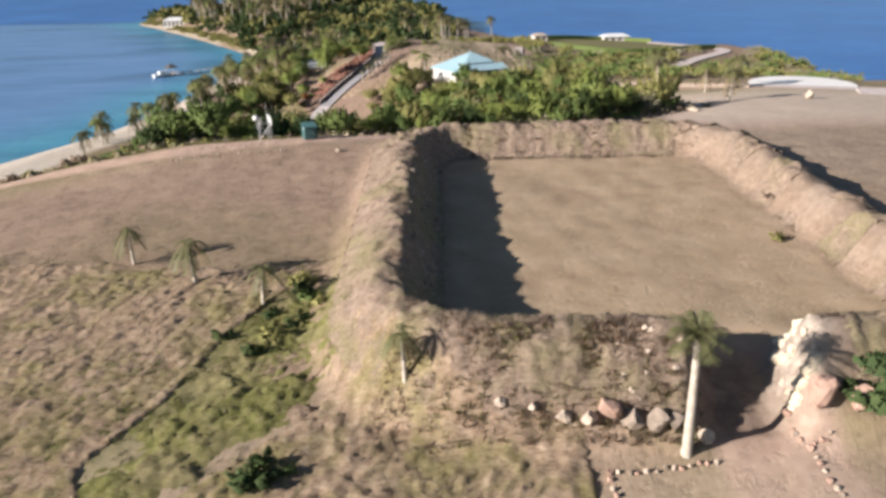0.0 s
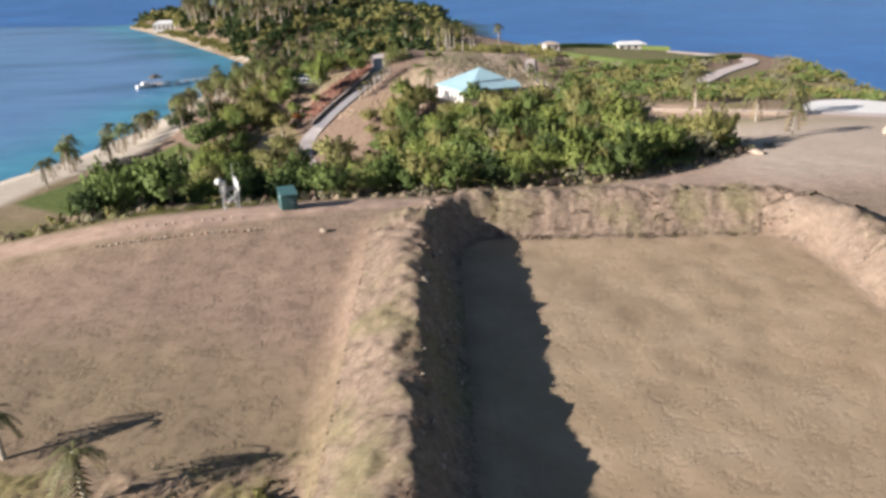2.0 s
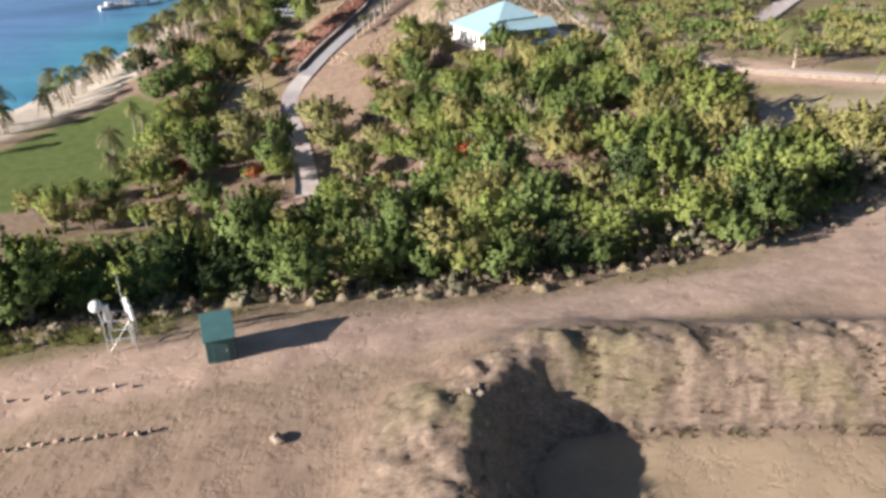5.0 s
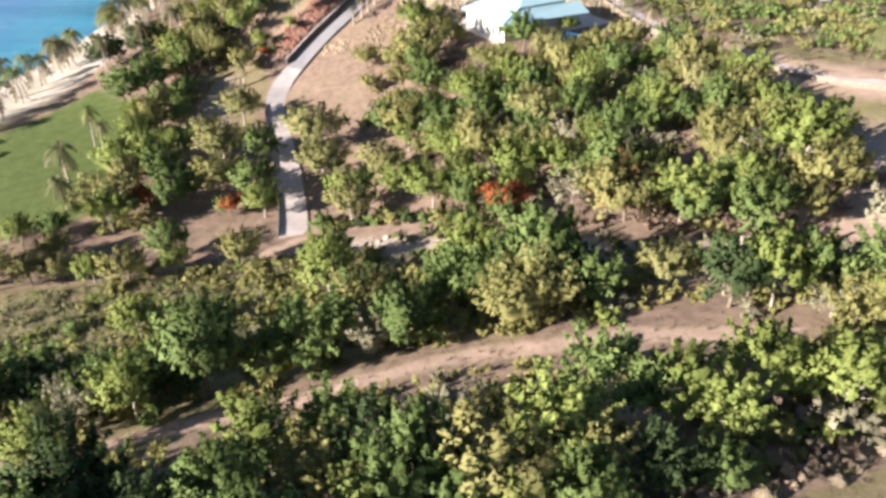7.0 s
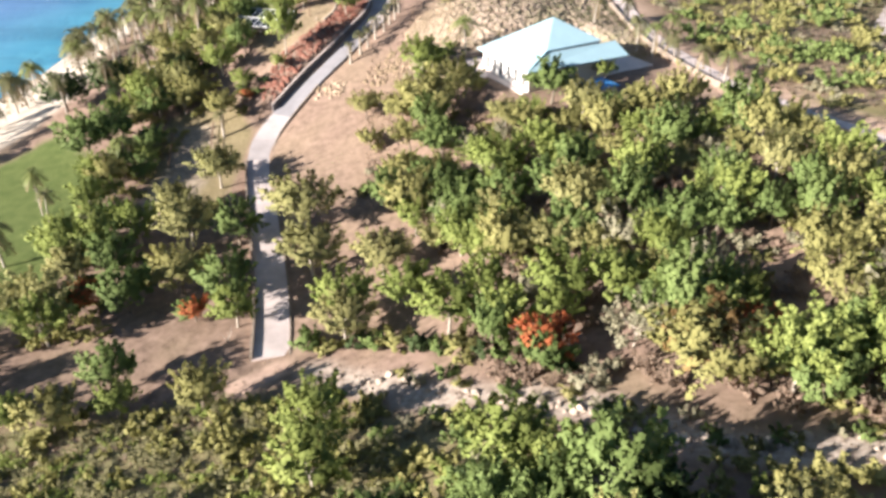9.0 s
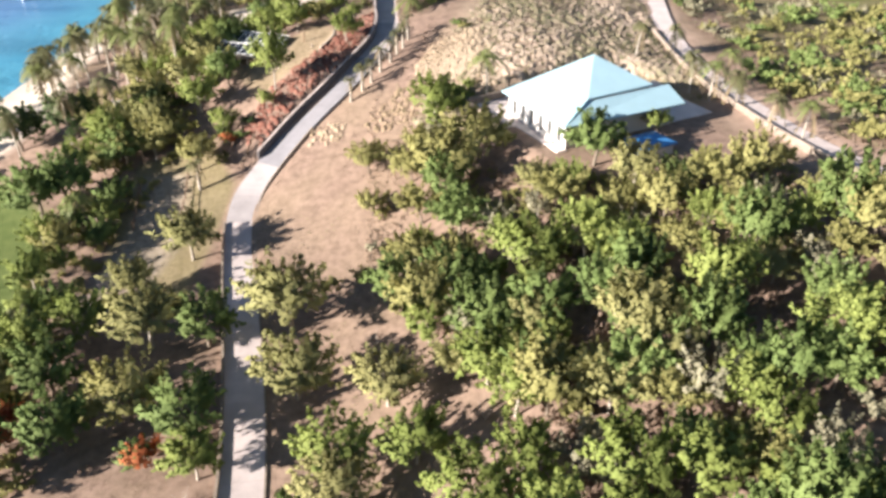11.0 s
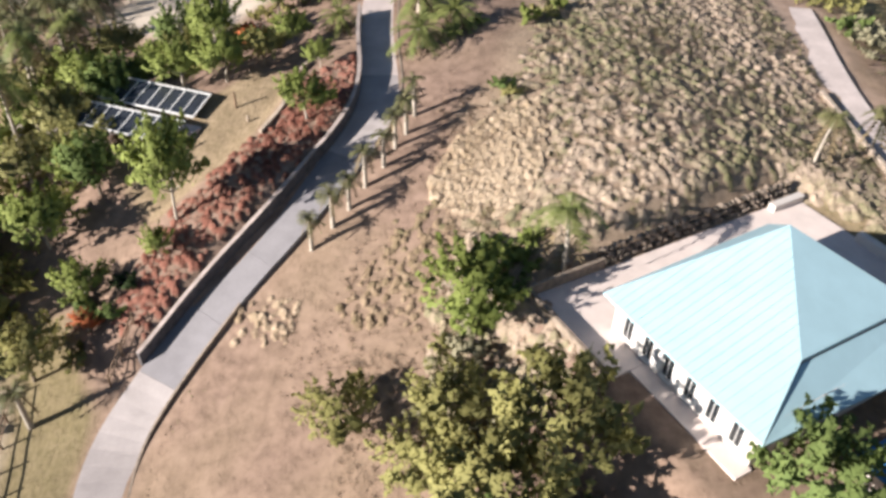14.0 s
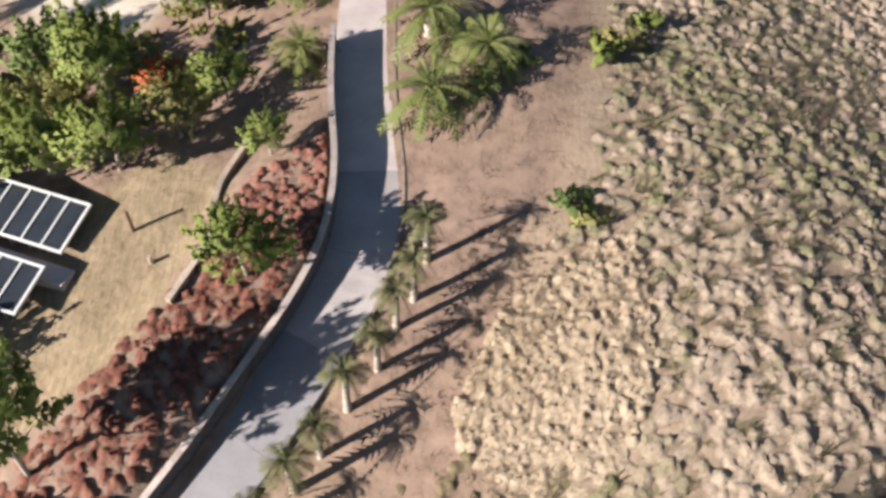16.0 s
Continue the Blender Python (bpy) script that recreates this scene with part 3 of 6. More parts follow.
RNG = np.random.RandomState(7)
TREES = {}
for key, n, clumps, w, h, low, leaves, size, trunk_h, girth in (
        ("fresh", 3, 44, 1.95, 2.3, 1.5, 60, 0.165, 2.0, 0.10), ("olive", 3, 50, 2.1, 1.9, 1.6, 58, 0.16, 2.1, 0.10),
        ("yellow", 2, 56, 2.1, 1.6, 1.7, 58, 0.16, 2.2, 0.11), ("deep", 3, 46, 1.9, 2.6, 1.2, 60, 0.17, 1.8, 0.12),
        ("dark", 2, 44, 1.95, 2.5, 0.9, 56, 0.17, 1.6, 0.12), ("grey", 3, 28, 1.7, 2.0, 0.8, 42, 0.14, 1.4, 0.07), ("flame", 1, 36, 1.9, 1.6, 1.4, 54, 0.16, 1.8, 0.10),
        ("rust", 2, 28, 2.0, 1.9, 1.1, 50, 0.17, 1.7, 0.10)):
    TREES[key] = [(trunk_mesh("trunk_" + key, RNG, trunk_h, girth, 6, w * 0.62, PALE_BARK if key in ("grey", "fresh", "yellow") else BARK), crown_mesh("crown_" + key, RNG, clumps, w, h, low, leaves, size, LEAF[key])) for k in range(n)]
SHRUBS = {key: [crown_mesh("shrub_" + key, RNG, 12, 0.85, 0.75, 0.05, 34, 0.155, LEAF[key]) for k in range(2)] for key in ("fresh", "olive", "deep", "grey", "straw", "dark")}
SAY = {"dark": "dense blackish-green tree with a rounded crown", "yellow": "spreading yellow-green tree with a pale bare trunk", "fresh": "bright yellow-green leafy tree on dry ground", "olive": "olive-green broadleaf tree with a thin trunk", "deep": "dense dark green broadleaf tree", "grey": "sparse grey-green half-dry tree with pale limbs", "flame": "small tree covered in orange-red blossom", "rust": "thin tree with rusty brown and olive leaves"}
SAY_SHRUB = {"dark": "low blackish-green bush in dry grass", "fresh": "low bright green shrub on dry ground", "olive": "low olive-green shrub on dry ground", "deep": "low dense dark green shrub", "grey": "low dry grey-green shrub on dirt", "straw": "low straw-coloured dry shrub"}


def tree(key, x, y, s, tall=1.0):
    t, c = TREES[key][RNG.randint(len(TREES[key]))]
    m = Matrix.Translation((x, y, ground_at(x, y) - 0.05)) @ Matrix.Rotation(RNG.uniform(0, 6.28), 4, "Z") @ Matrix.Diagonal((s, s, s * tall, 1))
    ob = plant("tree", m, t, c, SAY[key], "tree", "trees on the slopes")
    if key == "rust":
        o = new("foliage", TREES["olive"][1][1])
        o.parent, o.scale, o.location = ob, (0.98, 0.98, 0.95), (-0.5, -0.4, -0.05)
        o["label"] = "olive-green leaves between the rusty ones"
    if key == "flame":
        o = new("foliage", TREES["deep"][0][1])
        o.parent, o.scale, o.location = ob, (0.86, 0.86, 0.8), (0.5, -0.3, -0.1)
        o["label"] = "green leaves below the blossom"
    return ob


def shrub(key, x, y, s):
    me = SHRUBS[key][RNG.randint(2)]
    ob = new("shrub", me)
    ob.matrix_world = Matrix.Translation((x, y, ground_at(x, y) - 0.05)) @ Matrix.Rotation(RNG.uniform(0, 6.28), 4, "Z") @ Matrix.Diagonal((s, s, s * RNG.uniform(0.8, 1.2), 1))
    return tagged(ob, SAY_SHRUB[key], "shrub", "shrubs on the slopes")


def frond_mesh(name, rng, count, length, droop, width, rise, material, leaflets=13):
    """The head of a palm: bent midribs, each with two rows of leaflets."""
    V, Fc = [], []
    for k in range(count):
        a = 2 * math.pi * k / count + rng.uniform(-0.2, 0.2)
        up = rise[0] + (rise[1] - rise[0]) * rng.rand()
        ln = length * rng.uniform(0.8, 1.1)
        d = Vector((math.cos(a), math.sin(a), 0))
        side = Vector((-math.sin(a), math.cos(a), 0))
        pts = [d * (ln * s * math.cos(up) * (1 - 0.12 * s)) + Vector((0, 0, ln * (s * math.sin(up) - droop * s * s))) for s in np.linspace(0, 1, leaflets + 1)]
        for i in range(leaflets):
            p, q = pts[i], pts[i + 1]
            s = i / leaflets
            wd = width * (0.55 + 0.9 * s) * (1.0 if s < 0.7 else 1 - 1.7 * (s - 0.7)) * rng.uniform(0.85, 1.15)
            for sg in (-1, 1):
                tip = p.lerp(q, 0.9) + side * (sg * wd) + d * (0.35 * wd) - Vector((0, 0, wd * rng.uniform(0.25, 0.6)))
                n = len(V)
                V += [p, p.lerp(q, 0.75), tip]
                Fc.append((n, n + 1, n + 2))
        v, f = tube([pts[0], pts[leaflets // 2], pts[-1]], [0.03, 0.02, 0.008], 3)
        n = len(V)
        V += v
        Fc += [tuple(i + n for i in q) for q in f]
    me = bpy.data.meshes.new(name)
    me.from_pydata([tuple(p) for p in V], [], Fc)
    me.materials.append(material)
    return me


def palm_trunk(name, rng, h, r0, r1, bend):
    path = [(bend * (k * k) * h, 0.3 * bend * k * h, -0.4 + k * (h + 0.4)) for k in np.linspace(0, 1, 9)]
    rad = [r0 * 1.35] + [r0 + (r1 - r0) * k + 0.012 * (i % 2) for i, k in enumerate(np.linspace(0.1, 1, 8))]
    v, f = tube(path, rad, 9)
    me = bpy.data.meshes.new(name)
    me.from_pydata([tuple(q) for q in v], [], f)
    me.materials.append(PALE_BARK)
    me.shade_smooth()
    return me, path[-1]


def make_palm(name, rng, h, r0, r1, bend, fronds, ln, droop, width, rise, dry, key="palm"):
    tm, top = palm_trunk(name + "_trunk", rng, h, r0, r1, bend)
    head = frond_mesh(name + "_head", rng, fronds, ln, droop, width, rise, LEAF[key])
    skirt = frond_mesh(name + "_skirt", rng, dry, ln * 0.8, droop * 1.5, width * 0.8, (-0.9, -0.3), LEAF["palm_dry"], 9) if dry else None
    return tm, head, skirt, top


PALMS = {
    "small": [make_palm("small_palm", RNG, 3.1, 0.20, 0.15, b, 15, 1.5, 0.6, 0.34, (0.0, 1.1), 4, "palm_dark") for b in (0.0, 0.03)],
    "wind": [make_palm("wind_palm", RNG, 3.0, 0.15, 0.10, b, 13, 1.6, 0.75, 0.36, (-0.5, 0.9), 3, "palm_dark") for b in (-0.06, 0.02)],
    "coco": [make_palm("coco_palm", RNG, 5.2, 0.17, 0.12, b, 22, 3.0, 0.78, 0.55, (-0.2, 1.25), 4, k) for b, k in ((0.05, "palm_dark"), (-0.06, "palm"), (0.12, "palm_dark"))],
    "tall": [make_palm("tall_palm", RNG, 8.5, 0.17, 0.12, b, 18, 2.6, 0.6, 0.62, (-0.3, 1.1), 5, k) for b, k in ((0.05, "palm_dark"), (-0.07, "palm"), (0.10, "palm_dark"))],
    "gate": [make_palm("gate_palm", RNG, 6.7, 0.27, 0.16, 0.01, 30, 2.05, 0.42, 0.5, (0.0, 1.4), 0, "palm_dark")],
    "date": [make_palm("date_palm", RNG, 1.6, 0.34, 0.30, 0.0, 40, 3.1, 0.50, 0.40, (-0.2, 1.35), 8)],
}
PALM_SAY = {"tall": "tall slender coconut palm with dark drooping fronds", "small": "young palm with pale trunk beside the concrete road", "wind": "wind-torn palm with a pale trunk on dry grass", "coco": "coconut palm with long arching green fronds", "gate": "tall palm with a thick pale trunk by the yard gate", "date": "broad feathery palm with a short thick trunk"}


def palm(key, x, y, s=1.0, group="palms on the slopes", pick=None):
    tm, head, skirt, top = PALMS[key][RNG.randint(len(PALMS[key])) if pick is None else pick]
    t = thing("palm", Matrix.Translation((x, y, ground_at(x, y))) @ Matrix.Rotation(RNG.uniform(0, 6.28), 4, "Z") @ Matrix.Scale(s, 4), PALM_SAY[key], "palm", group)
    o = new("trunk", tm)
    o.parent = t
    for n, me in (("fronds", head), ("dry_fronds", skirt)):
        if me:
            o = new(n, me)
            o.parent, o.location = t, top
    return t


# ---- roads and walls ----
def along(pts, step):
    """Evenly spaced points on a smoothed line, with their headings."""
    p = np.array(pts, float)
    for k in range(3):
        q = np.empty((2 * len(p) - 2, 2))
        q[0::2], q[1::2] = p[:-1] * 0.75 + p[1:] * 0.25, p[:-1] * 0.25 + p[1:] * 0.75
        p = np.vstack([p[:1], q, p[-1:]])
    s = np.concatenate([[0], np.cumsum(np.hypot(*np.diff(p, axis=0).T))])
    t = np.linspace(0, s[-1], int(s[-1] / step) + 1)
    x, y = np.interp(t, s, p[:, 0]), np.interp(t, s, p[:, 1])
    d = np.stack([np.gradient(x), np.gradient(y)], 1)
    d /= np.hypot(*d.T)[:, None]
    return np.stack([x, y], 1), d


def band(pts, dirs, left, right, top, base, z=None):
    """Verts and faces of a solid band beside a line: from left to right of it, top above ground, base below."""
    v, f = [], []
    n = np.stack([-dirs[:, 1], dirs[:, 0]], 1)
    for i in range(len(pts)):
        a, b = pts[i] + n[i] * left, pts[i] + n[i] * right
        za = ground_at(*pts[i]) if z is None else z[i]
        v += [(*a, za + top), (*b, za + top), (*b, za + base), (*a, za + base)]
    for i in range(len(pts) - 1):
        for k in range(4):
            a, b = i * 4 + k, i * 4 + (k + 1) % 4
            f.append((a, b, b + 4, a + 4))
    e = (len(pts) - 1) * 4
    f += [(3, 2, 1, 0), (e, e + 1, e + 2, e + 3)]
    return v, f


path_pts, path_dirs = along(PATH_LINE, 1.0)
path_z = height(path_pts[:, 0], path_pts[:, 1])
path_z = np.convolve(np.pad(path_z, 3, "edge"), np.ones(7) / 7, "valid")
road = thing("road", Matrix.Identity(4), "narrow pale concrete road climbing between dry slopes", "road", kind="structure")
for i in range(0, len(path_pts) - 1, 5):
    j = min(i + 6, len(path_pts))
    if j - i < 2:
        continue
    sl = slice(i, j)
    pp = path_pts[sl].copy()
    if i + 5 < len(path_pts):
        pp[-1] -= path_dirs[sl][-1] * 0.02
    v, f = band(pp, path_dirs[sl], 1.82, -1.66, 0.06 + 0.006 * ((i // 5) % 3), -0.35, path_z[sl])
    link("slab", v, f, CONCRETE if path_pts[i, 1] < 199 or path_pts[i, 1] > 232 else MID_CONCRETE if path_pts[i, 1] < 209 or path_pts[i, 1] > 225 else GREY_SHADED_CONCRETE, road)


def wall_along(name, label, pts, step, left, right, top, material, cap=None, zline=None):
    p, d = along(pts, step)
    w = thing(name, Matrix.Identity(4), label, "wall")
    z = height(p[:, 0], p[:, 1]) if zline is None else np.interp(p[:, 1], *zline)
    v, f = band(p, d, left, right, top, -0.6, z)
    link("wall_body", v, f, material, w)
    if cap:
        v, f = band(p, d, left + 0.02, right - 0.02, top + 0.06, top + 0.003, z)
        link("coping", v, f, cap, w)
    return w


zl = (path_pts[:, 1], path_z)
# Stone colour set dark to carry the shade on the wall's road-side face.
SHADED_RETAIN_STONE = plain("shaded_retaining_stone", (0.118, 0.108, 0.112), 0.95, 0.35, 2.2, 0.6)
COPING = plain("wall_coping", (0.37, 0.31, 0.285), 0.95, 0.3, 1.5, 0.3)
W1 = [q for q in PATH_LINE if 206 <= q[1] <= 250]
wall_along("retaining_wall", "low stone retaining wall along the concrete road", W1, 1.0, 2.03, 1.73, 1.22, SHADED_RETAIN_STONE, COPING, zl)
W0 = [q for q in PATH_LINE if q[1] <= 204]
wall_along("road_edge_wall", "low stone edge wall beside the concrete road", W0, 1.0, 1.98, 1.73, 0.4, WALL_STONE, None, zl)
wall_along("road_kerb", "dark narrow kerb beside the concrete road", PATH_LINE[:9], 1.0, -1.63, -1.79, 0.16, WALL_STONE, None, zl)
wall_along("road_kerb", "dark narrow kerb beside the concrete road", PATH_LINE[11:], 1.0, -1.63, -1.80, 0.18, WALL_STONE, None, zl)
ep, ed = along(EAST_ROAD, 1.5)
ez = np.convolve(np.pad(height(ep[:, 0], ep[:, 1]), 3, "edge"), np.ones(7) / 7, "valid")
east = thing("road", Matrix.Identity(4), "pale concrete road curving past the blue-roofed house", "road", kind="structure")
for i in range(0, len(ep) - 1, 4):
    v, f = band(ep[i:i + 5], ed[i:i + 5], 1.6, -1.6, 0.10, -0.5, ez[i:i + 5])
    link("slab", v, f, CONCRETE, east)
wall_along("road_wall", "low pale stone wall along the curving road", EAST_ROAD[4:9], 1.5, 2.0, 1.65, 0.6, WALL_STONE, PALE_ROCK)
wall_along("road_wall", "low pale stone wall along the curving road", EAST_ROAD[1:5], 1.5, 2.0, 1.65, 0.5, WALL_STONE, PALE_ROCK)


# ---- rocks ----
def rock_mesh(name, rng, material):
    bm = bmesh.new()
    bmesh.ops.create_icosphere(bm, subdivisions=2, radius=1.0)
    ax = [(Vector(a).normalized(), rng.uniform(0.5, 0.78)) for a in rng.normal(size=(13, 3))]
    for v in bm.verts:
        for a, d in ax:
            k = v.co.dot(a)
            if k > d:
                v.co -= a * (k - d)
        v.co *= rng.uniform(0.95, 1.08)
    me = bpy.data.meshes.new(name)
    bm.to_mesh(me)
    bm.free()
    me.materials.append(material)
    return me


ROCKS = [rock_mesh("rock", RNG, m) for m in (PALE_ROCK, PALE_ROCK, PINK_ROCK, PINK_ROCK, WALL_STONE)]


def rock(x, y, sx, sy, sz, k, label, group, sink=0.25):
    ob = new("boulder", ROCKS[k])
    ob.matrix_world = Matrix.Translation((x, y, ground_at(x, y) + sz * (1 - sink * 2))) @ Matrix.Rotation(RNG.uniform(0, 6.28), 4, "Z") @ Matrix.Diagonal((sx, sy, sz, 1))
    return tagged(ob, label, "boulder", group)


for x, y, s, k in ((4.5, 32.3, 0.55, 0), (5.75, 32.2, 0.68, 1), (6.75, 32.5, 0.95, 2), (8.0, 32.1, 0.78, 4), (9.4, 32.05, 0.85, 4), (10.3, 32.1, 0.6, 4), (11.7, 31.8, 0.6, 0), (2.9, 32.7, 0.4, 1), (1.2, 32.9, 0.4, 0), (16.6, 33.6, 0.5, 2), (17.9, 32.9, 1.15, 3), (19.9, 32.7, 0.95, 3), (21.2, 32.6, 0.8, 2), (22.2, 32.2, 0.7, 3)):
    rock(x, y, s, s * 0.8, s * 0.85, k, "large pale boulder at the foot of the bank" if k < 2 else "large pinkish boulder at the foot of the bank", "boulders below the bank")
for line, n, s in (([(6.4, 29.7), (8.7, 29.8), (11.9, 30.3)], 13, 0.17), ([(6.4, 29.7), (6.3, 27.0)], 6, 0.2), ([(16.4, 32.3), (16.8, 30.6), (17.1, 26.5)], 13, 0.2), ([(16.8, 31.0), (18.1, 31.6)], 5, 0.17), ([(-32, 81.2), (-26, 82.8), (-19.2, 83.7)], 24, 0.16), ([(-31, 85.4), (-27.4, 86), (-21.2, 87.2)], 13, 0.14)):
    p, d = along(line, 0.05)
    for i in np.linspace(0, len(p) - 1, n).astype(int):
        rock(p[i, 0] + RNG.uniform(-0.12, 0.12), p[i, 1] + RNG.uniform(-0.12, 0.12), s * RNG.uniform(0.8, 1.4), s, s * RNG.uniform(0.7, 1.1), RNG.randint(5), "small pale stone laid in a row on dirt", "stones laid in rows")
CREAM_ROCK = plain("cream_rock", (0.54, 0.465, 0.355), 0.95, 0.2, 1.4, 0.6)
face_rocks = [rock_mesh("face_rock", RNG, CREAM_ROCK) for k in range(3)]
for k in range(38):
    y, f = RNG.uniform(33.6, 41.0), RNG.rand()
    x = 14.3 + 0.24 * (y - 33) + 2.3 + 1.5 * f
    e = RNG.uniform(0.28, 0.55)
    ob = new("boulder", face_rocks[k % 3])
    ob.matrix_world = Matrix.Translation((x, y, ground_at(x, y) - 0.28)) @ Matrix.Rotation(RNG.uniform(0, 6.28), 4, "Z") @ Matrix.Diagonal((e, e * 1.3, e * 1.1, 1))
    tagged(ob, "cream-coloured rock in the cut face beside the gate", "boulder", "rocks of the cut face")
for k in range(16):
    x, y = RNG.uniform(7.0, 11.3), RNG.uniform(32.8, 36.2)
    e = RNG.uniform(0.10, 0.26)
    rock(x, y, e * 1.3, e, e * 0.8, RNG.randint(2), "pale stone showing in the earth bank", "stones in the bank")
rock(38.2, 118.9, 1.5, 0.7, 0.5, 0, "long pale boulder lying on the dirt", "boulders on the dirt")
rock(-13.2, 83.1, 0.5, 0.4, 0.35, 4, "brown stone lying on bare dirt", "boulders on the dirt")
for k in range(70):
    t = RNG.rand() * 6
    i = min(int(t), 5)
    x, y = np.array(ROCKY[i]) + (np.array(ROCKY[i + 1]) - np.array(ROCKY[i])) * (t - i) + RNG.normal(size=2) * 0.9
    s = RNG.uniform(0.15, 0.5)
    rock(x, y, s * 1.3, s, s * 0.7, RNG.randint(2), "pale broken stone in a rocky bank", "stones of the rocky bank")

# ---- the house ----
HB, HA = Vector((0.87, 0.49, 0)).normalized(), Vector((0.49, -0.87, 0)).normalized()
HOUSE = Matrix(((HB.x, HA.x, 0, -3.5), (HB.y, HA.y, 0, 208.6), (0, 0, 1, 14.6), (0, 0, 0, 1)))
# in the house's own frame: x along the garden side, y towards the valley, z up from the floor; y is mirrored, so faces are turned
house = thing("house", Matrix.Identity(4), "single-storey white house with pale aqua hipped roof", "house")


def hv(b, a, z):
    return HOUSE @ Vector((b, a, z))


def hbox(name, b0, b1, a0, a1, z0, z1, material, parent=None, label="", bevel=0.0):
    bm = bmesh.new()
    box(bm, b0, b1, a0, a1, z0, z1, HOUSE, bevel)
    return part(name, bm, material, parent if parent else house, label)


def hpoly(name, faces, thick, material, label=""):
    """Roof faces given by their corners, made solid downwards."""
    bm = bmesh.new()
    for f in faces:
        top = [bm.verts.new(hv(*p)) for p in f]
        low = [bm.verts.new(hv(p[0], p[1], p[2] - thick)) for p in f]
        bm.faces.new(top)
        bm.faces.new(low[::-1])
        for i in range(len(f)):
            j = (i + 1) % len(f)
            bm.faces.new((top[i], low[i], low[j], top[j]))
    return part(name, bm, material, house, label)


P_, V_, U_ = (10.3, 2.7, 6.55), (4.3, 9.6, 4.45), (13.6, 9.6, 4.45)
for face in ([[(-0.4, -0.6, 2.95), (-0.4, 11.9, 2.95), V_, P_], [V_, U_, P_], [U_, (13.6, -0.8, 3.1), P_], [(13.6, -0.8, 3.1), (-0.4, -0.6, 2.95), P_]]):
    hpoly("roof_face", [face], 0.16, ROOF, "pale aqua standing-seam roof face")
hpoly("lower_roof", [[(-0.4, 11.95, 2.9), (16.0, 12.7, 2.75), (16.0, 9.65, 4.05), (4.2, 9.65, 4.15)]], 0.14, ROOF, "pale aqua lower roof over the veranda")
# sheet-metal seams on the roof
bm = bmesh.new()
for k in range(1, 22):
    a = -0.6 + 12.5 * k / 22
    lo = Vector((-0.4, a, 2.97))
    hi = Vector(P_).lerp(Vector((-0.4, -0.6, 2.95)), 1 - (a + 0.6) / 3.3) if a < 2.7 else Vector(P_).lerp(Vector(V_), (a - 2.7) / 6.9) if a < 9.6 else Vector(V_).lerp(Vector((-0.4, 11.9, 2.95)), (a - 9.6) / 2.3)
    q0, q1 = hv(*lo), hv(hi.x, a, hi.z + 0.02)
    if (q1 - q0).length > 0.3:
        m = Matrix.Translation((q0 + q1) / 2) @ (q1 - q0).to_track_quat("X", "Z").to_matrix().to_4x4()
        box(bm, -(q1 - q0).length / 2, (q1 - q0).length / 2, -0.010, 0.010, 0.0, 0.010, m)
part("roof_seams", bm, ROOF, house)
# walls: the long west wall with its openings
opens = [1.3 + 1.75 * k for k in range(6)]
bm = bmesh.new()
edge_a = [0.0] + [v for o in opens for v in (o - 0.42, o + 0.42)] + [11.3]
for k in range(0, len(edge_a) - 1, 2):
    box(bm, 0.3, 0.55, edge_a[k], edge_a[k + 1], -1.2, 3.0, HOUSE)
for o in opens:
    box(bm, 0.3, 0.55, o - 0.42, o + 0.42, 2.3, 3.0, HOUSE)
    box(bm, 0.3, 0.55, o - 0.42, o + 0.42, -1.2, 0.35, HOUSE)
part("west_wall", bm, WHITE_WALL, house, "white plastered wall with tall openings")
hbox("south_wall", 0.55, 13.0, 11.05, 11.3, -1.6, 3.25, WHITE_WALL)
hbox("north_wall", 0.55, 13.0, 0.0, 0.25, -0.4, 3.1, WHITE_WALL)
hbox("east_wall", 13.0, 13.25, 0.0, 11.3, -0.4, 3.2, WHITE_WALL)
hbox("upper_wall", 4.4, 13.2, 9.35, 9.55, 3.0, 4.30, WHITE_WALL)
for o in opens:
    w = thing("window", Matrix.Identity(4), "", "")
    w.parent = house
    hbox("pane", 0.40, 0.43, o - 0.38, o + 0.38, 0.39, 2.26, GLASS, w)
    bm = bmesh.new()
    for a0, a1, z0, z1 in ((o - 0.42, o - 0.36, 0.35, 2.3), (o + 0.36, o + 0.42, 0.35, 2.3), (o - 0.36, o + 0.36, 2.24, 2.3), (o - 0.36, o + 0.36, 0.35, 0.41), (o - 0.02, o + 0.02, 0.41, 2.24)):
        box(bm, 0.33, 0.39, a0, a1, z0, z1, HOUSE)
    part("window_frame", bm, FRAME_PAINT, w)
    hbox("window_sill", 0.16, 0.33, o - 0.5, o + 0.5, 0.27, 0.34, FRAME_PAINT, w)
    for sg in (-1, 1):
        hbox("shutter", 0.24, 0.29, o + sg * 0.66 - 0.2, o + sg * 0.66 + 0.2, 0.4, 2.25, FRAME_PAINT, w)
hbox("plinth", -0.9, 0.28, 0.2, 11.6, -1.6, 0.02, PINK_PAVING, None, "paved ledge along the white wall")
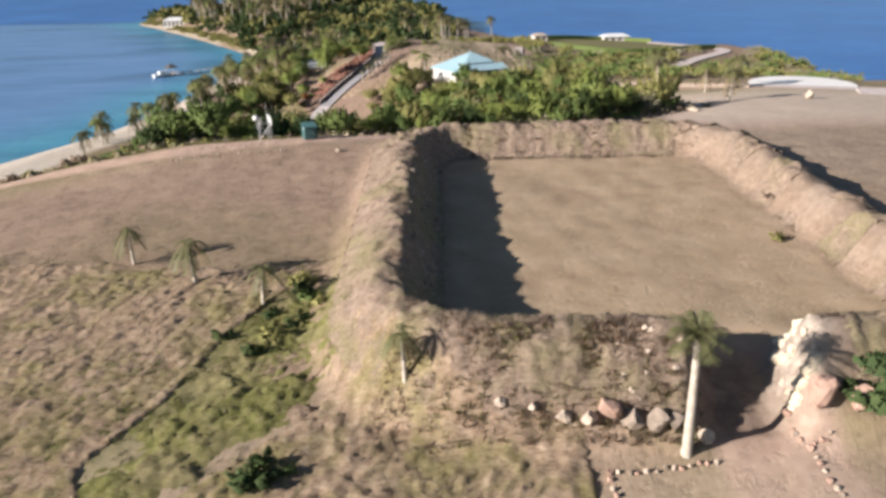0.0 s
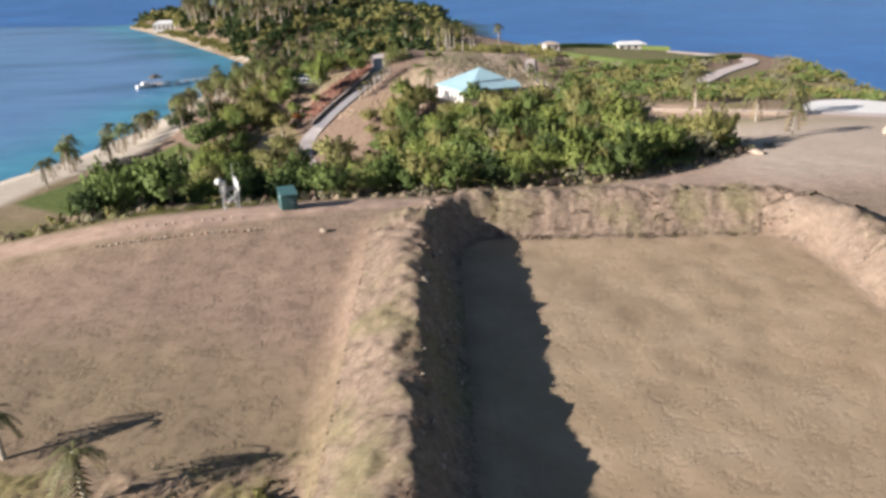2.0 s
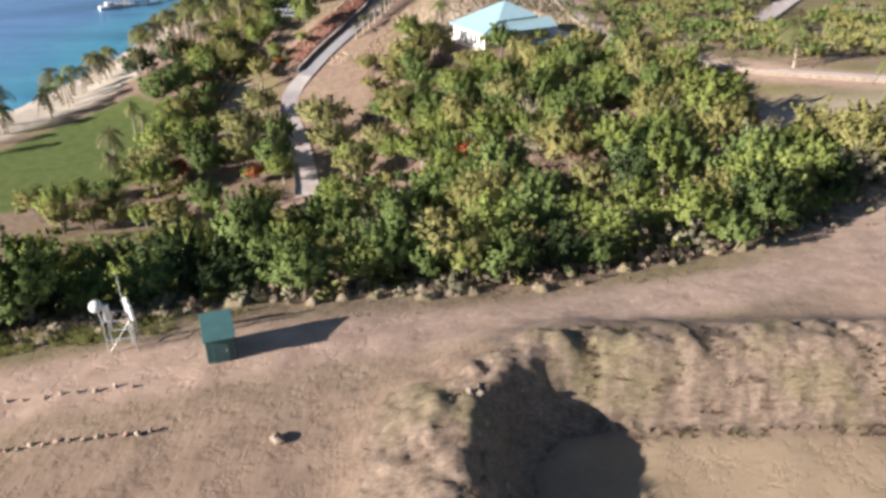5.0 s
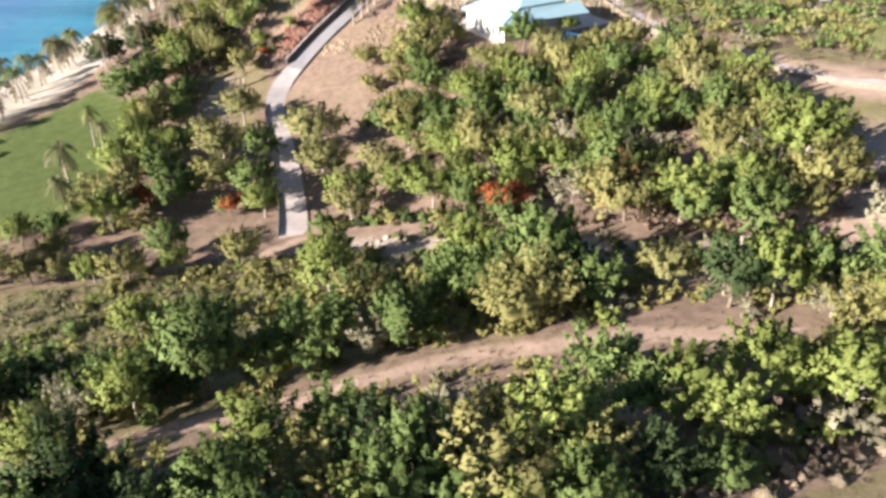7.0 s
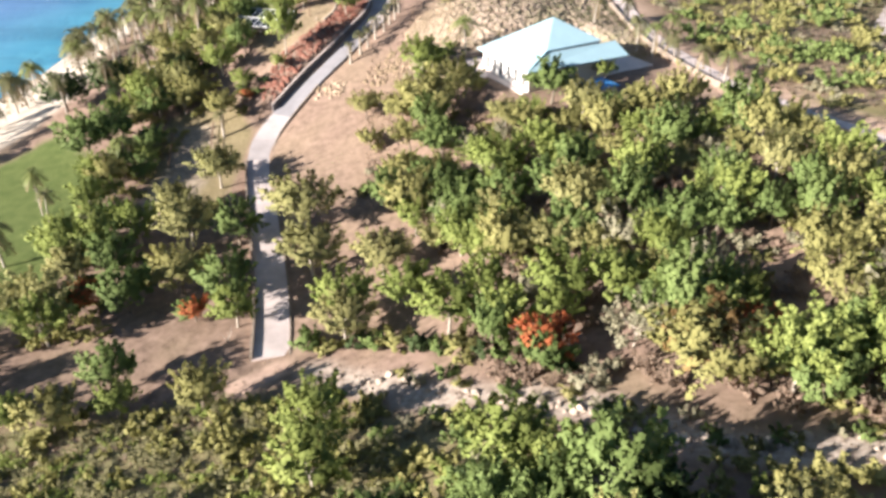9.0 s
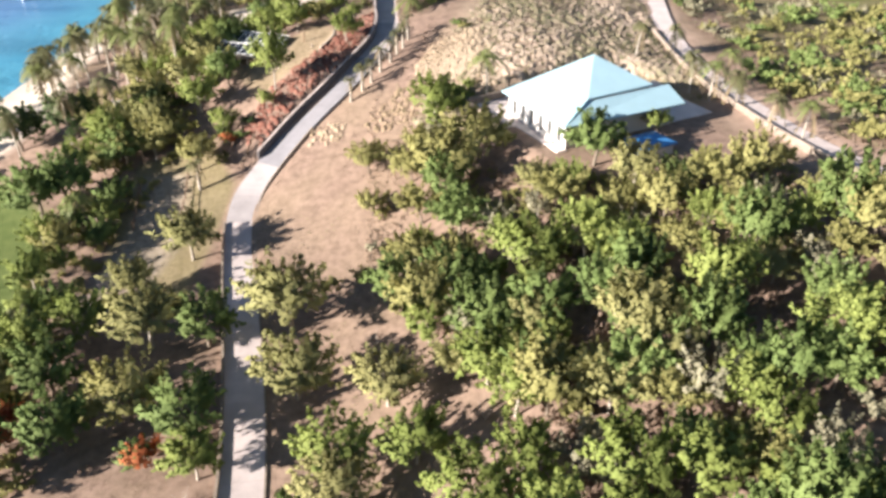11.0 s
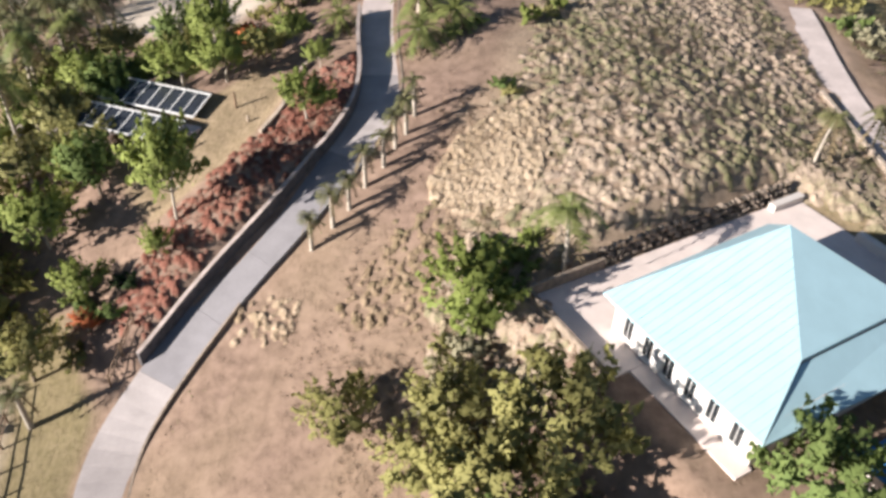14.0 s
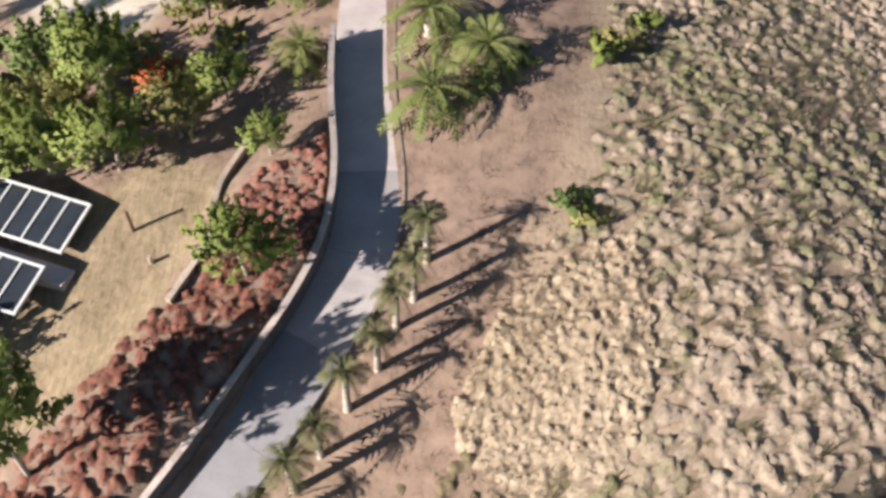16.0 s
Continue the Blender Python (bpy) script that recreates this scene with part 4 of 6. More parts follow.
# the small blue-roofed wing
hbox("wing_wall", 5.2, 10.2, 14.2, 17.4, -3.2, 1.0, WHITE_WALL, None, "white wall of the small wing")
hpoly("wing_roof", [[(4.9, 13.9, 1.0), (4.9, 17.7, 1.0), (6.6, 15.8, 1.7)], [(4.9, 17.7, 1.0), (10.5, 17.7, 1.0), (8.8, 15.8, 1.7), (6.6, 15.8, 1.7)], [(10.5, 17.7, 1.0), (10.5, 13.9, 1.0), (8.8, 15.8, 1.7)], [(10.5, 13.9, 1.0), (4.9, 13.9, 1.0), (6.6, 15.8, 1.7), (8.8, 15.8, 1.7)]], 0.12, ROOF_BLUE, "bright blue roof of the small wing")
hbox("wing_window", 6.4, 7.6, 17.405, 17.43, -0.6, 0.4, GLASS)
# terrace round the house
terrace = thing("terrace", Matrix.Identity(4), "pinkish paved terrace with low walls beside the house", "terrace", kind="structure")
hbox("paving", -2.5, 22.0, -4.8, -0.05, -0.6, 0.06, PINK_PAVING, terrace)
hbox("paving", -2.5, 0.25, -0.05, 3.2, -0.9, 0.055, PINK_PAVING, terrace)
hbox("paving", 13.3, 22.0, -0.05, 11.5, -0.9, 0.05, PINK_PAVING, terrace)
hbox("parapet", -2.75, -2.5, -5.05, 3.4, -1.4, 0.75, WALL_STONE, terrace, "low stone parapet")
hbox("parapet", -2.5, 3.5, -5.05, -4.8, -0.8, 0.95, WALL_STONE, terrace, "low stone parapet")
hbox("bench", 19.0, 22.2, -4.7, -4.1, 0.05, 0.6, WHITE_WALL, terrace, "white masonry bench")
hbox("bench", 21.6, 22.2, 1.0, 4.4, 0.05, 0.7, WHITE_WALL, terrace, "white masonry bench")
bank_wall = thing("rubble_wall", Matrix.Identity(4), "dark rubble retaining wall behind the terrace", "wall")
rub = [rock_mesh("rubble", RNG, m) for m in (WALL_STONE, DARK_ROCK, WALL_STONE)]
for k in range(120):
    b = 3.6 + 18.5 * (k % 40) / 40 + RNG.uniform(-0.15, 0.15)
    row = k // 40
    o = new("stone", rub[k % 3])
    o.parent = bank_wall
    p = hv(b, -5.25 - 0.18 * row, 0.18 + 0.42 * row + RNG.uniform(-0.05, 0.05))
    o.matrix_world = Matrix.Translation(p) @ Matrix.Rotation(RNG.uniform(0, 6.28), 4, "Z") @ Matrix.Diagonal((0.34, 0.30, 0.27, 1))

# ---- shed and mast by the dirt road ----
shed = thing("shed", pose(-17.5, 90.2, ground_at(-17.5, 90.2) - 0.1, 0, 0, 19), "dark green sheet-metal shed with a flat sloping roof", "shed")
bm = bmesh.new()
box(bm, -0.74, 0.74, -1.2, 1.2, 0.0, 1.78, None, 0.02)
part("shed_body", bm, SHED_GREEN, shed)
bm = bmesh.new()
box(bm, -0.82, 0.82, -1.33, 1.33, 1.79, 1.86, Matrix.Rotation(radians(3), 4, "X"), 0.01)
part("roof", bm, plain("shed_roof", (0.062, 0.140, 0.138), 0.45, 0.12, 1.2), shed, "teal-green metal roof sheet")
bm = bmesh.new()
box(bm, -0.42, 0.42, -1.24, -1.205, 0.1, 1.62, None, 0.01)
door = part("door", bm, SHED_GREEN, shed)
bm = bmesh.new()
box(bm, 0.28, 0.32, -1.30, -1.245, 0.9, 1.05)
part("handle", bm, STEEL, door, "steel handle")
bm = bmesh.new()
box(bm, -0.80, -0.742, -0.9, -0.7, 1.45, 1.65)
part("vent", bm, WHITE_PAINT, shed, "small white vent box")
mast = thing("antenna_mast", pose(-23.0, 91.0, ground_at(-23.0, 91.0), 0, 0, 10), "white steel antenna frame with dishes and a whip aerial", "antenna")
for x in (-0.75, 0.75):
    for y in (-0.5, 0.5):
        v, f = tube([(x, y, -0.2), (x * 0.9, y * 0.9, 2.1)], [0.04, 0.035], 6)
        link("leg", v, f, STEEL, mast)
for z in (0.9, 2.05):
    for p, q in (((-0.7, -0.47), (0.7, -0.47)), ((-0.7, 0.47), (0.7, 0.47)), ((-0.7, -0.47), (-0.7, 0.47)), ((0.7, -0.47), (0.7, 0.47))):
        v, f = tube([(*p, z), (*q, z)], [0.03, 0.03], 5)
        link("rail", v, f, STEEL, mast)
for p, q in (((-0.75, -0.5, 0), (0.7, -0.47, 2.0)), ((0.75, 0.5, 0), (-0.7, 0.47, 2.0))):
    v, f = tube([p, q], [0.022, 0.022], 5)
    link("brace", v, f, STEEL, mast)
bm = bmesh.new()
bmesh.ops.create_cone(bm, cap_ends=True, segments=20, radius1=0.36, radius2=0.30, depth=0.34, matrix=Matrix.Translation((-1.0, 0.1, 2.7)) @ Matrix.Rotation(radians(75), 4, "X"))
bmesh.ops.bevel(bm, geom=list(bm.edges), offset=0.03, segments=2, affect="EDGES")
part("dish", bm, WHITE_PAINT, mast, "white drum-shaped dish aerial", True)
for x, y, z, turn, w in ((-0.55, 0.15, 2.25, 20, 0.34), (0.55, 0.2, 2.55, -15, 0.26), (0.8, -0.25, 2.3, -40, 0.22)):
    bm = bmesh.new()
    box(bm, -w / 2, w / 2, -0.09, 0.09, -0.5, 0.5, Matrix.Translation((x, y, z)) @ Matrix.Rotation(radians(turn), 4, "Z") @ Matrix.Rotation(radians(6), 4, "X"), 0.03)
    part("panel_aerial", bm, WHITE_PAINT, mast, "tall white panel aerial")
for x, y, z in ((-1.0, 0.1, 2.7), (-0.55, 0.15, 2.3), (0.55, 0.2, 2.6), (0.8, -0.25, 2.3)):
    v, f = tube([(x * 0.85, y, 1.2), (x, y + 0.1, z)], [0.035, 0.035], 6)
    link("post", v, f, STEEL, mast)
v, f = tube([(0.35, 0.35, 0), (0.33, 0.37, 4.4)], [0.035, 0.015], 6)
link("whip", v, f, WHITE_PAINT, mast)


# ---- where the plants stand ----
for k in range(26):
    y = 196 + 5.2 * k + RNG.uniform(-2, 2)
    palm("coco", float(shore_left(np.array([y]))[0]) + RNG.uniform(7, 15), y, RNG.uniform(1.0, 1.35), "coconut palms along the beach")
for k in range(30):
    x, y = RNG.uniform(-70, -45), RNG.uniform(216, 304)
    if not inside(np.array([x]), np.array([y]), SAND_DRIVE)[0] and not inside(np.array([x]), np.array([y]), WHITE_YARD)[0] and not inside(np.array([x + 3]), np.array([y + 7]), SAND_DRIVE)[0]:
        palm("tall", x, y, RNG.uniform(0.85, 1.15), "tall coconut palms behind the beach")
for x, y, s, k in ((-25.8, 54.3, 0.95, "wind"), (-19.9, 50.5, 1.1, "wind"), (-14.1, 46.8, 0.95, "wind"), (-3.8, 34.9, 0.95, "wind"), (10.5, 30.9, 1.0, "gate")):
    palm(k, x, y, s, "palms round the yard")
for x, y in ((-23.4, 218.5), (-22.0, 220.2), (-20.9, 221.6), (-19.8, 223.5), (-18.5, 225.2), (-17.7, 227.1), (-16.9, 228.5), (-16.3, 230.5)):
    palm("small", x, y, RNG.uniform(0.88, 1.02), "young palms along the road")
for x, y, s in ((15.5, 226.5, 0.8), (20.3, 216.0, 0.9), (22.0, 213.2, 0.85), (24.6, 211.0, 0.8), (25.5, 203.0, 0.8), (21.5, 229.5, 0.7), (46.0, 168.1, 1.2), (50.4, 149.9, 1.0), (57.5, 154.1, 1.1), (48.8, 132.5, 1.0), (25.5, 218.5, 0.8), (28.6, 200.5, 0.75)):
    palm("coco", x, y, s, "coconut palms round the house")
for x, y, s in ((-16.2, 239.9, 1.1), (-16.3, 246.4, 1.15), (-13.0, 243.4, 1.0), (-16.4, 252.0, 1.0), (-23.9, 244.6, 0.85), (-24.6, 251.5, 0.8), (-56.0, 167.8, 0.8), (-60.0, 161.0, 0.9)):
    palm("date", x, y, s, "broad palms on the slopes")
palm("coco", -5.6, 214.3, 1.0, "coconut palms round the house", 1)
palm("small", -41.8, 207.7, 1.15, "young palms along the road")
for x, y, s in ((-61.3, 188.8, 0.9), (-58.0, 184.0, 0.8), (-70.0, 244.0, 1.3), (-73.0, 250.0, 1.3), (-66.5, 247.0, 1.25), (-57.0, 236.0, 1.2), (-53.0, 240.5, 1.35), (-59.0, 243.0, 1.3), (-54.5, 247.0, 1.35), (-50.0, 250.0, 1.3), (-61.0, 252.0, 1.3), (-56.0, 256.0, 1.35), (-64.0, 262.0, 1.3), (-66.0, 232.0, 1.2), (-62.0, 240.0, 1.25), (-49.0, 244.0, 1.2)):
    palm("tall", x, y, s * 0.8, "tall coconut palms behind the beach")

SLOPE_TREES = [("deep", 15, 137.6, 1.15), ("fresh", 19.9, 137.9, 1.15), ("dark", 2.3, 128.1, 1.05), ("fresh", -3.5, 130.4, 0.88), ("yellow", 9.1, 125.7, 0.98), ("deep", -13.3, 127.8, 1.32), ("fresh", -34, 133, 1.17), ("fresh", 9.5, 109.6, 1.15), ("fresh", 13, 108.1, 1.19), ("fresh", 4.6, 108.1, 1.13), ("dark", 2.4, 125.6, 1.1), ("fresh", -4.1, 100.9, 0.71), ("fresh", -10.7, 100.6, 0.77), ("deep", -14.5, 98.2, 0.98), ("fresh", -31.2, 111.2, 1.01), ("dark", -26.4, 119.2, 1.33), ("deep", -26.1, 126.8, 1.25), ("fresh", -17.7, 136.8, 1.31), ("deep", -10, 121.6, 1.27), ("deep", 18.9, 108.5, 0.97), ("fresh", 26.7, 122.5, 1.33), ("deep", 18.8, 133.4, 1.35), ("fresh", -28.1, 98.1, 0.74), ("deep", -39.1, 116.6, 1.02), ("deep", -6.6, 101.3, 0.85), ("deep", 5, 102.5, 0.66), ("deep", 15.3, 104.8, 0.76), ("deep", -1.2, 100.4, 0.89)]
CLEARING_TREES = [("yellow", -25.4, 179.9, 1.9), ("yellow", -23.1, 170.4, 1.61), ("yellow", -18.1, 157.6, 1.33), ("yellow", -15.2, 168.1, 1.35), ("fresh", -12.6, 161.1, 1.21), ("deep", -15.3, 181, 1.34), ("deep", -10.6, 181.1, 1.33), ("fresh", -12, 174.5, 1.23), ("fresh", -18.5, 160.9, 1.44), ("fresh", -18.6, 142.8, 1.34)]
WEST_TREES = [("yellow", -39.1, 194.0, 1.55), ("fresh", -54.6, 188.7, 1.2), ("fresh", -45.0, 179.5, 1.4), ("yellow", -38.5, 178.2, 1.7), ("deep", -32.9, 178.0, 1.45), ("deep", -45.1, 172.0, 1.5), ("olive", -36.8, 168.4, 1.55), ("deep", -31.2, 166.6, 1.5), ("fresh", -52.4, 176.5, 1.5), ("deep", -49.4, 183.6, 1.05), ("deep", -58.0, 206.1, 1.9), ("dark", -71.3, 221.7, 1.9), ("flame", -47.1, 168.4, 0.8), ("flame", -34.0, 163.4, 0.81), ("deep", -41.3, 165.3, 1.5), ("fresh", -29.4, 162.0, 1.1), ("flame", -46.5, 166.0, 1), ("olive", -41.2, 147.3, 1.14), ("deep", -38.3, 152.9, 1.22), ("olive", -29.2, 149, 1.15), ("fresh", -45.1, 148.1, 0.95), ("olive", -49.4, 149.4, 0.9), ("fresh", -36.5, 149.2, 0.9), ("yellow", -43.0, 186.6, 1.2)]
HOUSE_TREES = [("olive", -20, 204.8, 1.09), ("olive", -18.8, 196.8, 0.87), ("fresh", -12.1, 210.9, 1.51), ("olive", -10.6, 197.4, 1.9), ("olive", -7.2, 200.9, 1.73), ("deep", 5.1, 196.7, 1.51), ("deep", -6, 170.3, 1.15), ("fresh", -8.5, 154.6, 1.43), ("flame", -1.2, 147.2, 1.2), ("rust", 9.6, 141.7, 1.77), ("flame", 14.3, 146.2, 0.93), ("fresh", 5.1, 153.8, 1.26), ("fresh", 25.4, 148.7, 1.25), ("fresh", 27.3, 146.4, 1.9), ("olive", -13.2, 204.2, 1.1), ("olive", -14.6, 200.8, 1.2), ("fresh", 13.2, 203.2, 0.75)]
TERRACE_TREES = [("fresh", -44.5, 221.2, 1.35), ("fresh", -40.0, 216.3, 0.95), ("olive", -47.3, 216.0, 1.3), ("olive", -42.6, 211.0, 1.25), ("deep", -52.8, 212.9, 1.4), ("deep", -60.8, 204.1, 1.8), ("dark", -63, 221.9, 1.9), ("deep", -54.6, 199.3, 1.0), ("flame", -39.1, 213.9, 0.6), ("deep", -51.4, 205, 1.05), ("deep", -50.6, 197.4, 0.95), ("fresh", -51, 201.2, 0.9), ("dark", -50.5, 222.5, 1.3), ("fresh", -37.5, 237.6, 1.15), ("fresh", -33.4, 237.4, 1.15), ("olive", -30.2, 239.6, 0.95), ("deep", -43.5, 239.5, 1.1), ("fresh", -24.8, 237, 0.65), ("fresh", -24.9, 229.2, 1.05), ("flame", -31.8, 243, 0.8), ("fresh", -28, 242, 0.85), ("deep", -40.3, 247, 1.3)]
key_trees = SLOPE_TREES + CLEARING_TREES + WEST_TREES + HOUSE_TREES + TERRACE_TREES
taken = [(x, y, (4.2 if k in ("flame", "rust") else 1.6) * s) for k, x, y, s in key_trees]
for k, x, y, s in key_trees:
    tree(k, x, y, s)
tree("fresh", -33.9, 220.9, 1.25, 1.7)
tree("deep", -41.5, 225.5, 1.1, 1.2)
tree("fresh", -34.6, 218.2, 0.6, 1.1)


def free(x, y, room):
    X, Y = np.array([x]), np.array([y])
    if to_line(X, Y, PATH_LINE)[0] < 2.4 + room or to_line(X, Y, EAST_ROAD)[0] < 2.2 + room * 0.8:
        return False
    if to_line(X, Y, TRACK)[0] < 1.1 + room or to_line(X, Y, LOW_TRACK)[0] < 2.2 + room or to_line(X, Y, ROCKY)[0] < 1.5 + room or to_line(X, Y, DIRT_ROAD)[0] < 4.0 + room:
        return False
    if room > 0.95 and (to_line(X, Y + 4.0, TRACK)[0] < 4.6 or to_line(X, Y + 4.0, ROCKY)[0] < 4.8):
        return False
    if room > 0.5 and x < 6 and any(min(to_line(X, Y + k, TRACK)[0], to_line(X, Y + k, LOW_TRACK)[0]) < 1.9 + 0.7 * room for k in (1.5, 3.0, 4.5, 6.0)):
        return False
    if inside(X, Y + 6.0, SAND_DRIVE)[0] or inside(X + 2, Y + 9.0, SAND_DRIVE)[0]:
        return False
    for poly in (CLEARING, WEST_LAWN, GRAVEL, SAND_DRIVE, TERRACE_LAWN, BEACH_LAWN, BED, STRAW_HILL, EAST_PATCH):
        if inside(X, Y, poly)[0]:
            return False
    lh = HOUSE.inverted() @ Vector((x, y, 14.6))
    if -4.5 < lh.x < 23 and -7.5 < lh.y < 13.2 or 3.5 < lh.x < 11.5 and 12 < lh.y < 19:
        return False
    if shore_left(Y)[0] + 8 > x:
        return False
    return all((x - a) ** 2 + (y - b_) ** 2 > (0.47 * (r + room)) ** 2 for a, b_, r in taken)


REST = []


def scatter(poly, want, kinds, sizes, low_kinds=(), low_share=0.0, share=1.0):
    """Trees and shrubs at random in an outline, keeping off roads and each other."""
    px, py = [p[0] for p in poly], [p[1] for p in poly]
    made = tries = 0
    while made < want and tries < want * 22:
        tries += 1
        x, y = RNG.uniform(min(px), max(px)), RNG.uniform(min(py), max(py))
        if not inside(np.array([x]), np.array([y]), poly)[0]:
            continue
        small = RNG.rand() < low_share
        if inside(np.array([x]), np.array([y]), GRASSY)[0] and (not small or RNG.rand() < 0.5):
            continue
        s = RNG.uniform(0.7, 1.6) if small else RNG.uniform(*sizes)
        s *= 0.75 if y > 226 else 0.68 if 176 < y < 214 and -58 < x < -40 else 1.0
        if not free(x, y, (0.55 if small else 1.7) * s):
            continue
        taken.append((x, y, (0.55 if small else 1.7) * s))
        k = low_kinds[RNG.randint(len(low_kinds))] if small else kinds[RNG.randint(len(kinds))]
        if x < -18 and y < 110 and not small:
            k, s = ("deep", "dark")[made % 2], s * 0.85
        if made % 10 >= (share * 10 if not small else 2):
            REST.append((small, k, x, y, s))
        elif small:
            shrub(k, x, y, s)
        else:
            tree(k, x, y, s, RNG.uniform(0.95, 1.4))
        made += 1


NEAR_WOOD = [(-40, 92), (-33, 94), (-20, 99.5), (0, 101.5), (15, 107), (26, 113), (38, 124), (34, 131), (10, 131), (-4, 141), (-20, 150), (-36, 150), (-43, 148), (-42, 118)]
HOUSE_WOOD = [(-8, 147), (4, 142), (12, 136), (26, 134), (35, 142), (31, 165), (26.5, 180), (20, 191), (12, 191), (-2, 194), (-11, 199), (-14, 192), (-15, 182), (-10, 170), (-5, 160)]
WEST_WOOD = [(-43, 160), (-47, 175), (-49, 190), (-50, 200), (-46, 214), (-42, 226), (-42, 240), (-30, 242), (-27, 256), (-50, 254), (-60, 254), (-63, 228), (-60, 212), (-57, 190), (-52, 160)]
scatter(NEAR_WOOD, 260, ("fresh", "deep", "olive", "deep", "dark", "grey", "fresh", "deep", "grey"), (0.85, 1.5), ("olive", "grey", "deep", "fresh"), 0.36, 0.5)
scatter(HOUSE_WOOD, 235, ("fresh", "yellow", "olive", "deep", "grey", "olive", "fresh", "grey", "deep"), (0.8, 1.45), ("olive", "grey", "straw"), 0.30, 0.6)
scatter(WEST_WOOD, 80, ("deep", "fresh", "fresh", "olive", "yellow", "yellow", "fresh"), (1.1, 1.7), ("olive", "deep"), 0.25, 0.5)
scatter([(-60, 125), (-44, 122), (-46, 160), (-58, 172), (-64, 150)], 14, ("fresh", "olive", "fresh", "deep"), (0.8, 1.2), ("deep",), 0.1, 1.0)
# the rest of the wood, joined kind by kind
for key in TREES:
    for what, pick in (("crowns", 1), ("trunks", 0)):
        V, Fc, n = [], [], 0
        for small, k, x, y, s in REST:
            if k != key or small and not pick:
                continue
            pool = SHRUBS[key] if small else [q[pick] for q in TREES[key]]
            me = pool[int(x * 7 + y * 3) % len(pool)]
            co = np.empty(len(me.vertices) * 3, np.float32)
            me.vertices.foreach_get("co", co)
            co, a = co.reshape(-1, 3) * s, x * 1.7 + y
            V.append(np.stack([co[:, 0] * math.cos(a) - co[:, 1] * math.sin(a) + x, co[:, 0] * math.sin(a) + co[:, 1] * math.cos(a) + y, co[:, 2] + ground_at(x, y)], 1))
            Fc += [tuple(i + n for i in p.vertices) for p in me.polygons]
            n += len(co)
        if V:
            ob = link("wood_" + what, np.concatenate(V), Fc, LEAF[key] if pick else TREES[key][0][0].materials[0])
            tagged(ob, "further trees of the wood on the slope" if pick else "thin trunks of further trees in the wood", "woodland", kind="stuff")
# dry bushes on the edge of the dirt road and in the straw
for k in range(34):
    p, d = along(HEDGE[1:], 0.5)
    x, y = p[RNG.randint(len(p))] + np.array((RNG.normal() * 0.8, RNG.uniform(0.8, 6.0)))
    shrub(("grey", "grey", "straw", "olive")[k % 4], x, y, RNG.uniform(1.1, 2.1))
p, d = along(HEDGE, 1.3)
for i in range(len(p)):
    x, y = p[i] + RNG.normal(size=2) * 0.9
    shrub(("grey", "straw", "straw", "olive")[RNG.randint(4)], x, y + 0.3, RNG.uniform(0.6, 1.3))
for x, y, s, k in ((19.8, 32.9, 1.5, "dark"), (20.9, 32.7, 1.9, "dark"), (22.3, 32.8, 2.0, "dark"), (21.4, 33.9, 2.0, "dark"), (23.6, 33.2, 1.9, "dark"), (-40.5, 216.6, 1.5, "deep"), (-37.6, 214.4, 1.2, "deep"), (-39.6, 212.0, 1.2, "olive"), (-36.6, 216.6, 1.2, "dark"), (-10.6, 30.0, 1.6, "dark"), (-11.6, 29.4, 1.1, "dark"), (-13.6, 40.6, 0.9, "dark"), (-12.6, 42.6, 1.0, "olive"), (-11.4, 44.4, 1.0, "dark"), (-13.0, 45.2, 0.9, "dark"), (-12.0, 48.6, 1.1, "dark"), (-15.8, 42.4, 0.8, "dark"), (-9.8, 46.0, 0.9, "olive"), (-11.6, 50.0, 1.3, "olive"), (-11.0, 47.5, 1.0, "deep"), (-8.0, 207.5, 1.2, "olive"), (-9.5, 215.5, 1.5, "fresh"), (-11.0, 214.0, 1.6, "deep"), (-12.2, 212.0, 1.5, "fresh"), (-10.0, 212.8, 1.4, "fresh"), (-19.2, 186.4, 1.3, "olive"), (-18.0, 190.5, 1.3, "grey"), (-17.8, 196.5, 1.2, "olive"), (-9.1, 233.2, 1.3, "deep"), (-8.2, 232.2, 1.0, "olive"), (-11.2, 243.5, 1.4, "deep"), (-13.4, 241.8, 1.3, "fresh"), (-6.5, 244.5, 1.5, "fresh"), (-4.5, 246.0, 1.4, "olive"), (-2.5, 247.5, 1.2, "fresh"), (-8.6, 214.6, 1.7, "fresh"), (-10.4, 216.2, 1.5, "deep"), (-9.0, 212.2, 1.5, "deep"), (-11.8, 210.6, 1.4, "fresh"), (-7.6, 216.4, 1.3, "fresh"), *[(-15.8 + 6.5 * RNG.rand(), 202.5 + 8 * RNG.rand(), RNG.uniform(0.9, 1.6), ("grey", "olive", "grey", "straw")[k % 4]) for k in range(16)], (28.5, 66.0, 0.8, "straw"), (25.6, 57.0, 0.7, "olive")):
    shrub(k, x, y, s)
p, d = along(ROCKY[1:], 1.6)
for i in range(len(p)):
    shrub(("olive", "grey", "deep")[i % 3], p[i, 0] + RNG.uniform(-1.6, 1.6), p[i, 1] + RNG.uniform(-1.8, 2.2), RNG.uniform(0.6, 1.2))
p, d = along([(-21.6, 157.2), (-16.5, 156.4), (-11.0, 153.6), (-6.0, 150.0), (0.0, 146.0)], 2.1)
for i in range(len(p)):
    shrub(("deep", "olive", "dark")[i % 3], p[i, 0], p[i, 1] + RNG.uniform(-0.5, 0.5), RNG.uniform(1.3, 2.1))
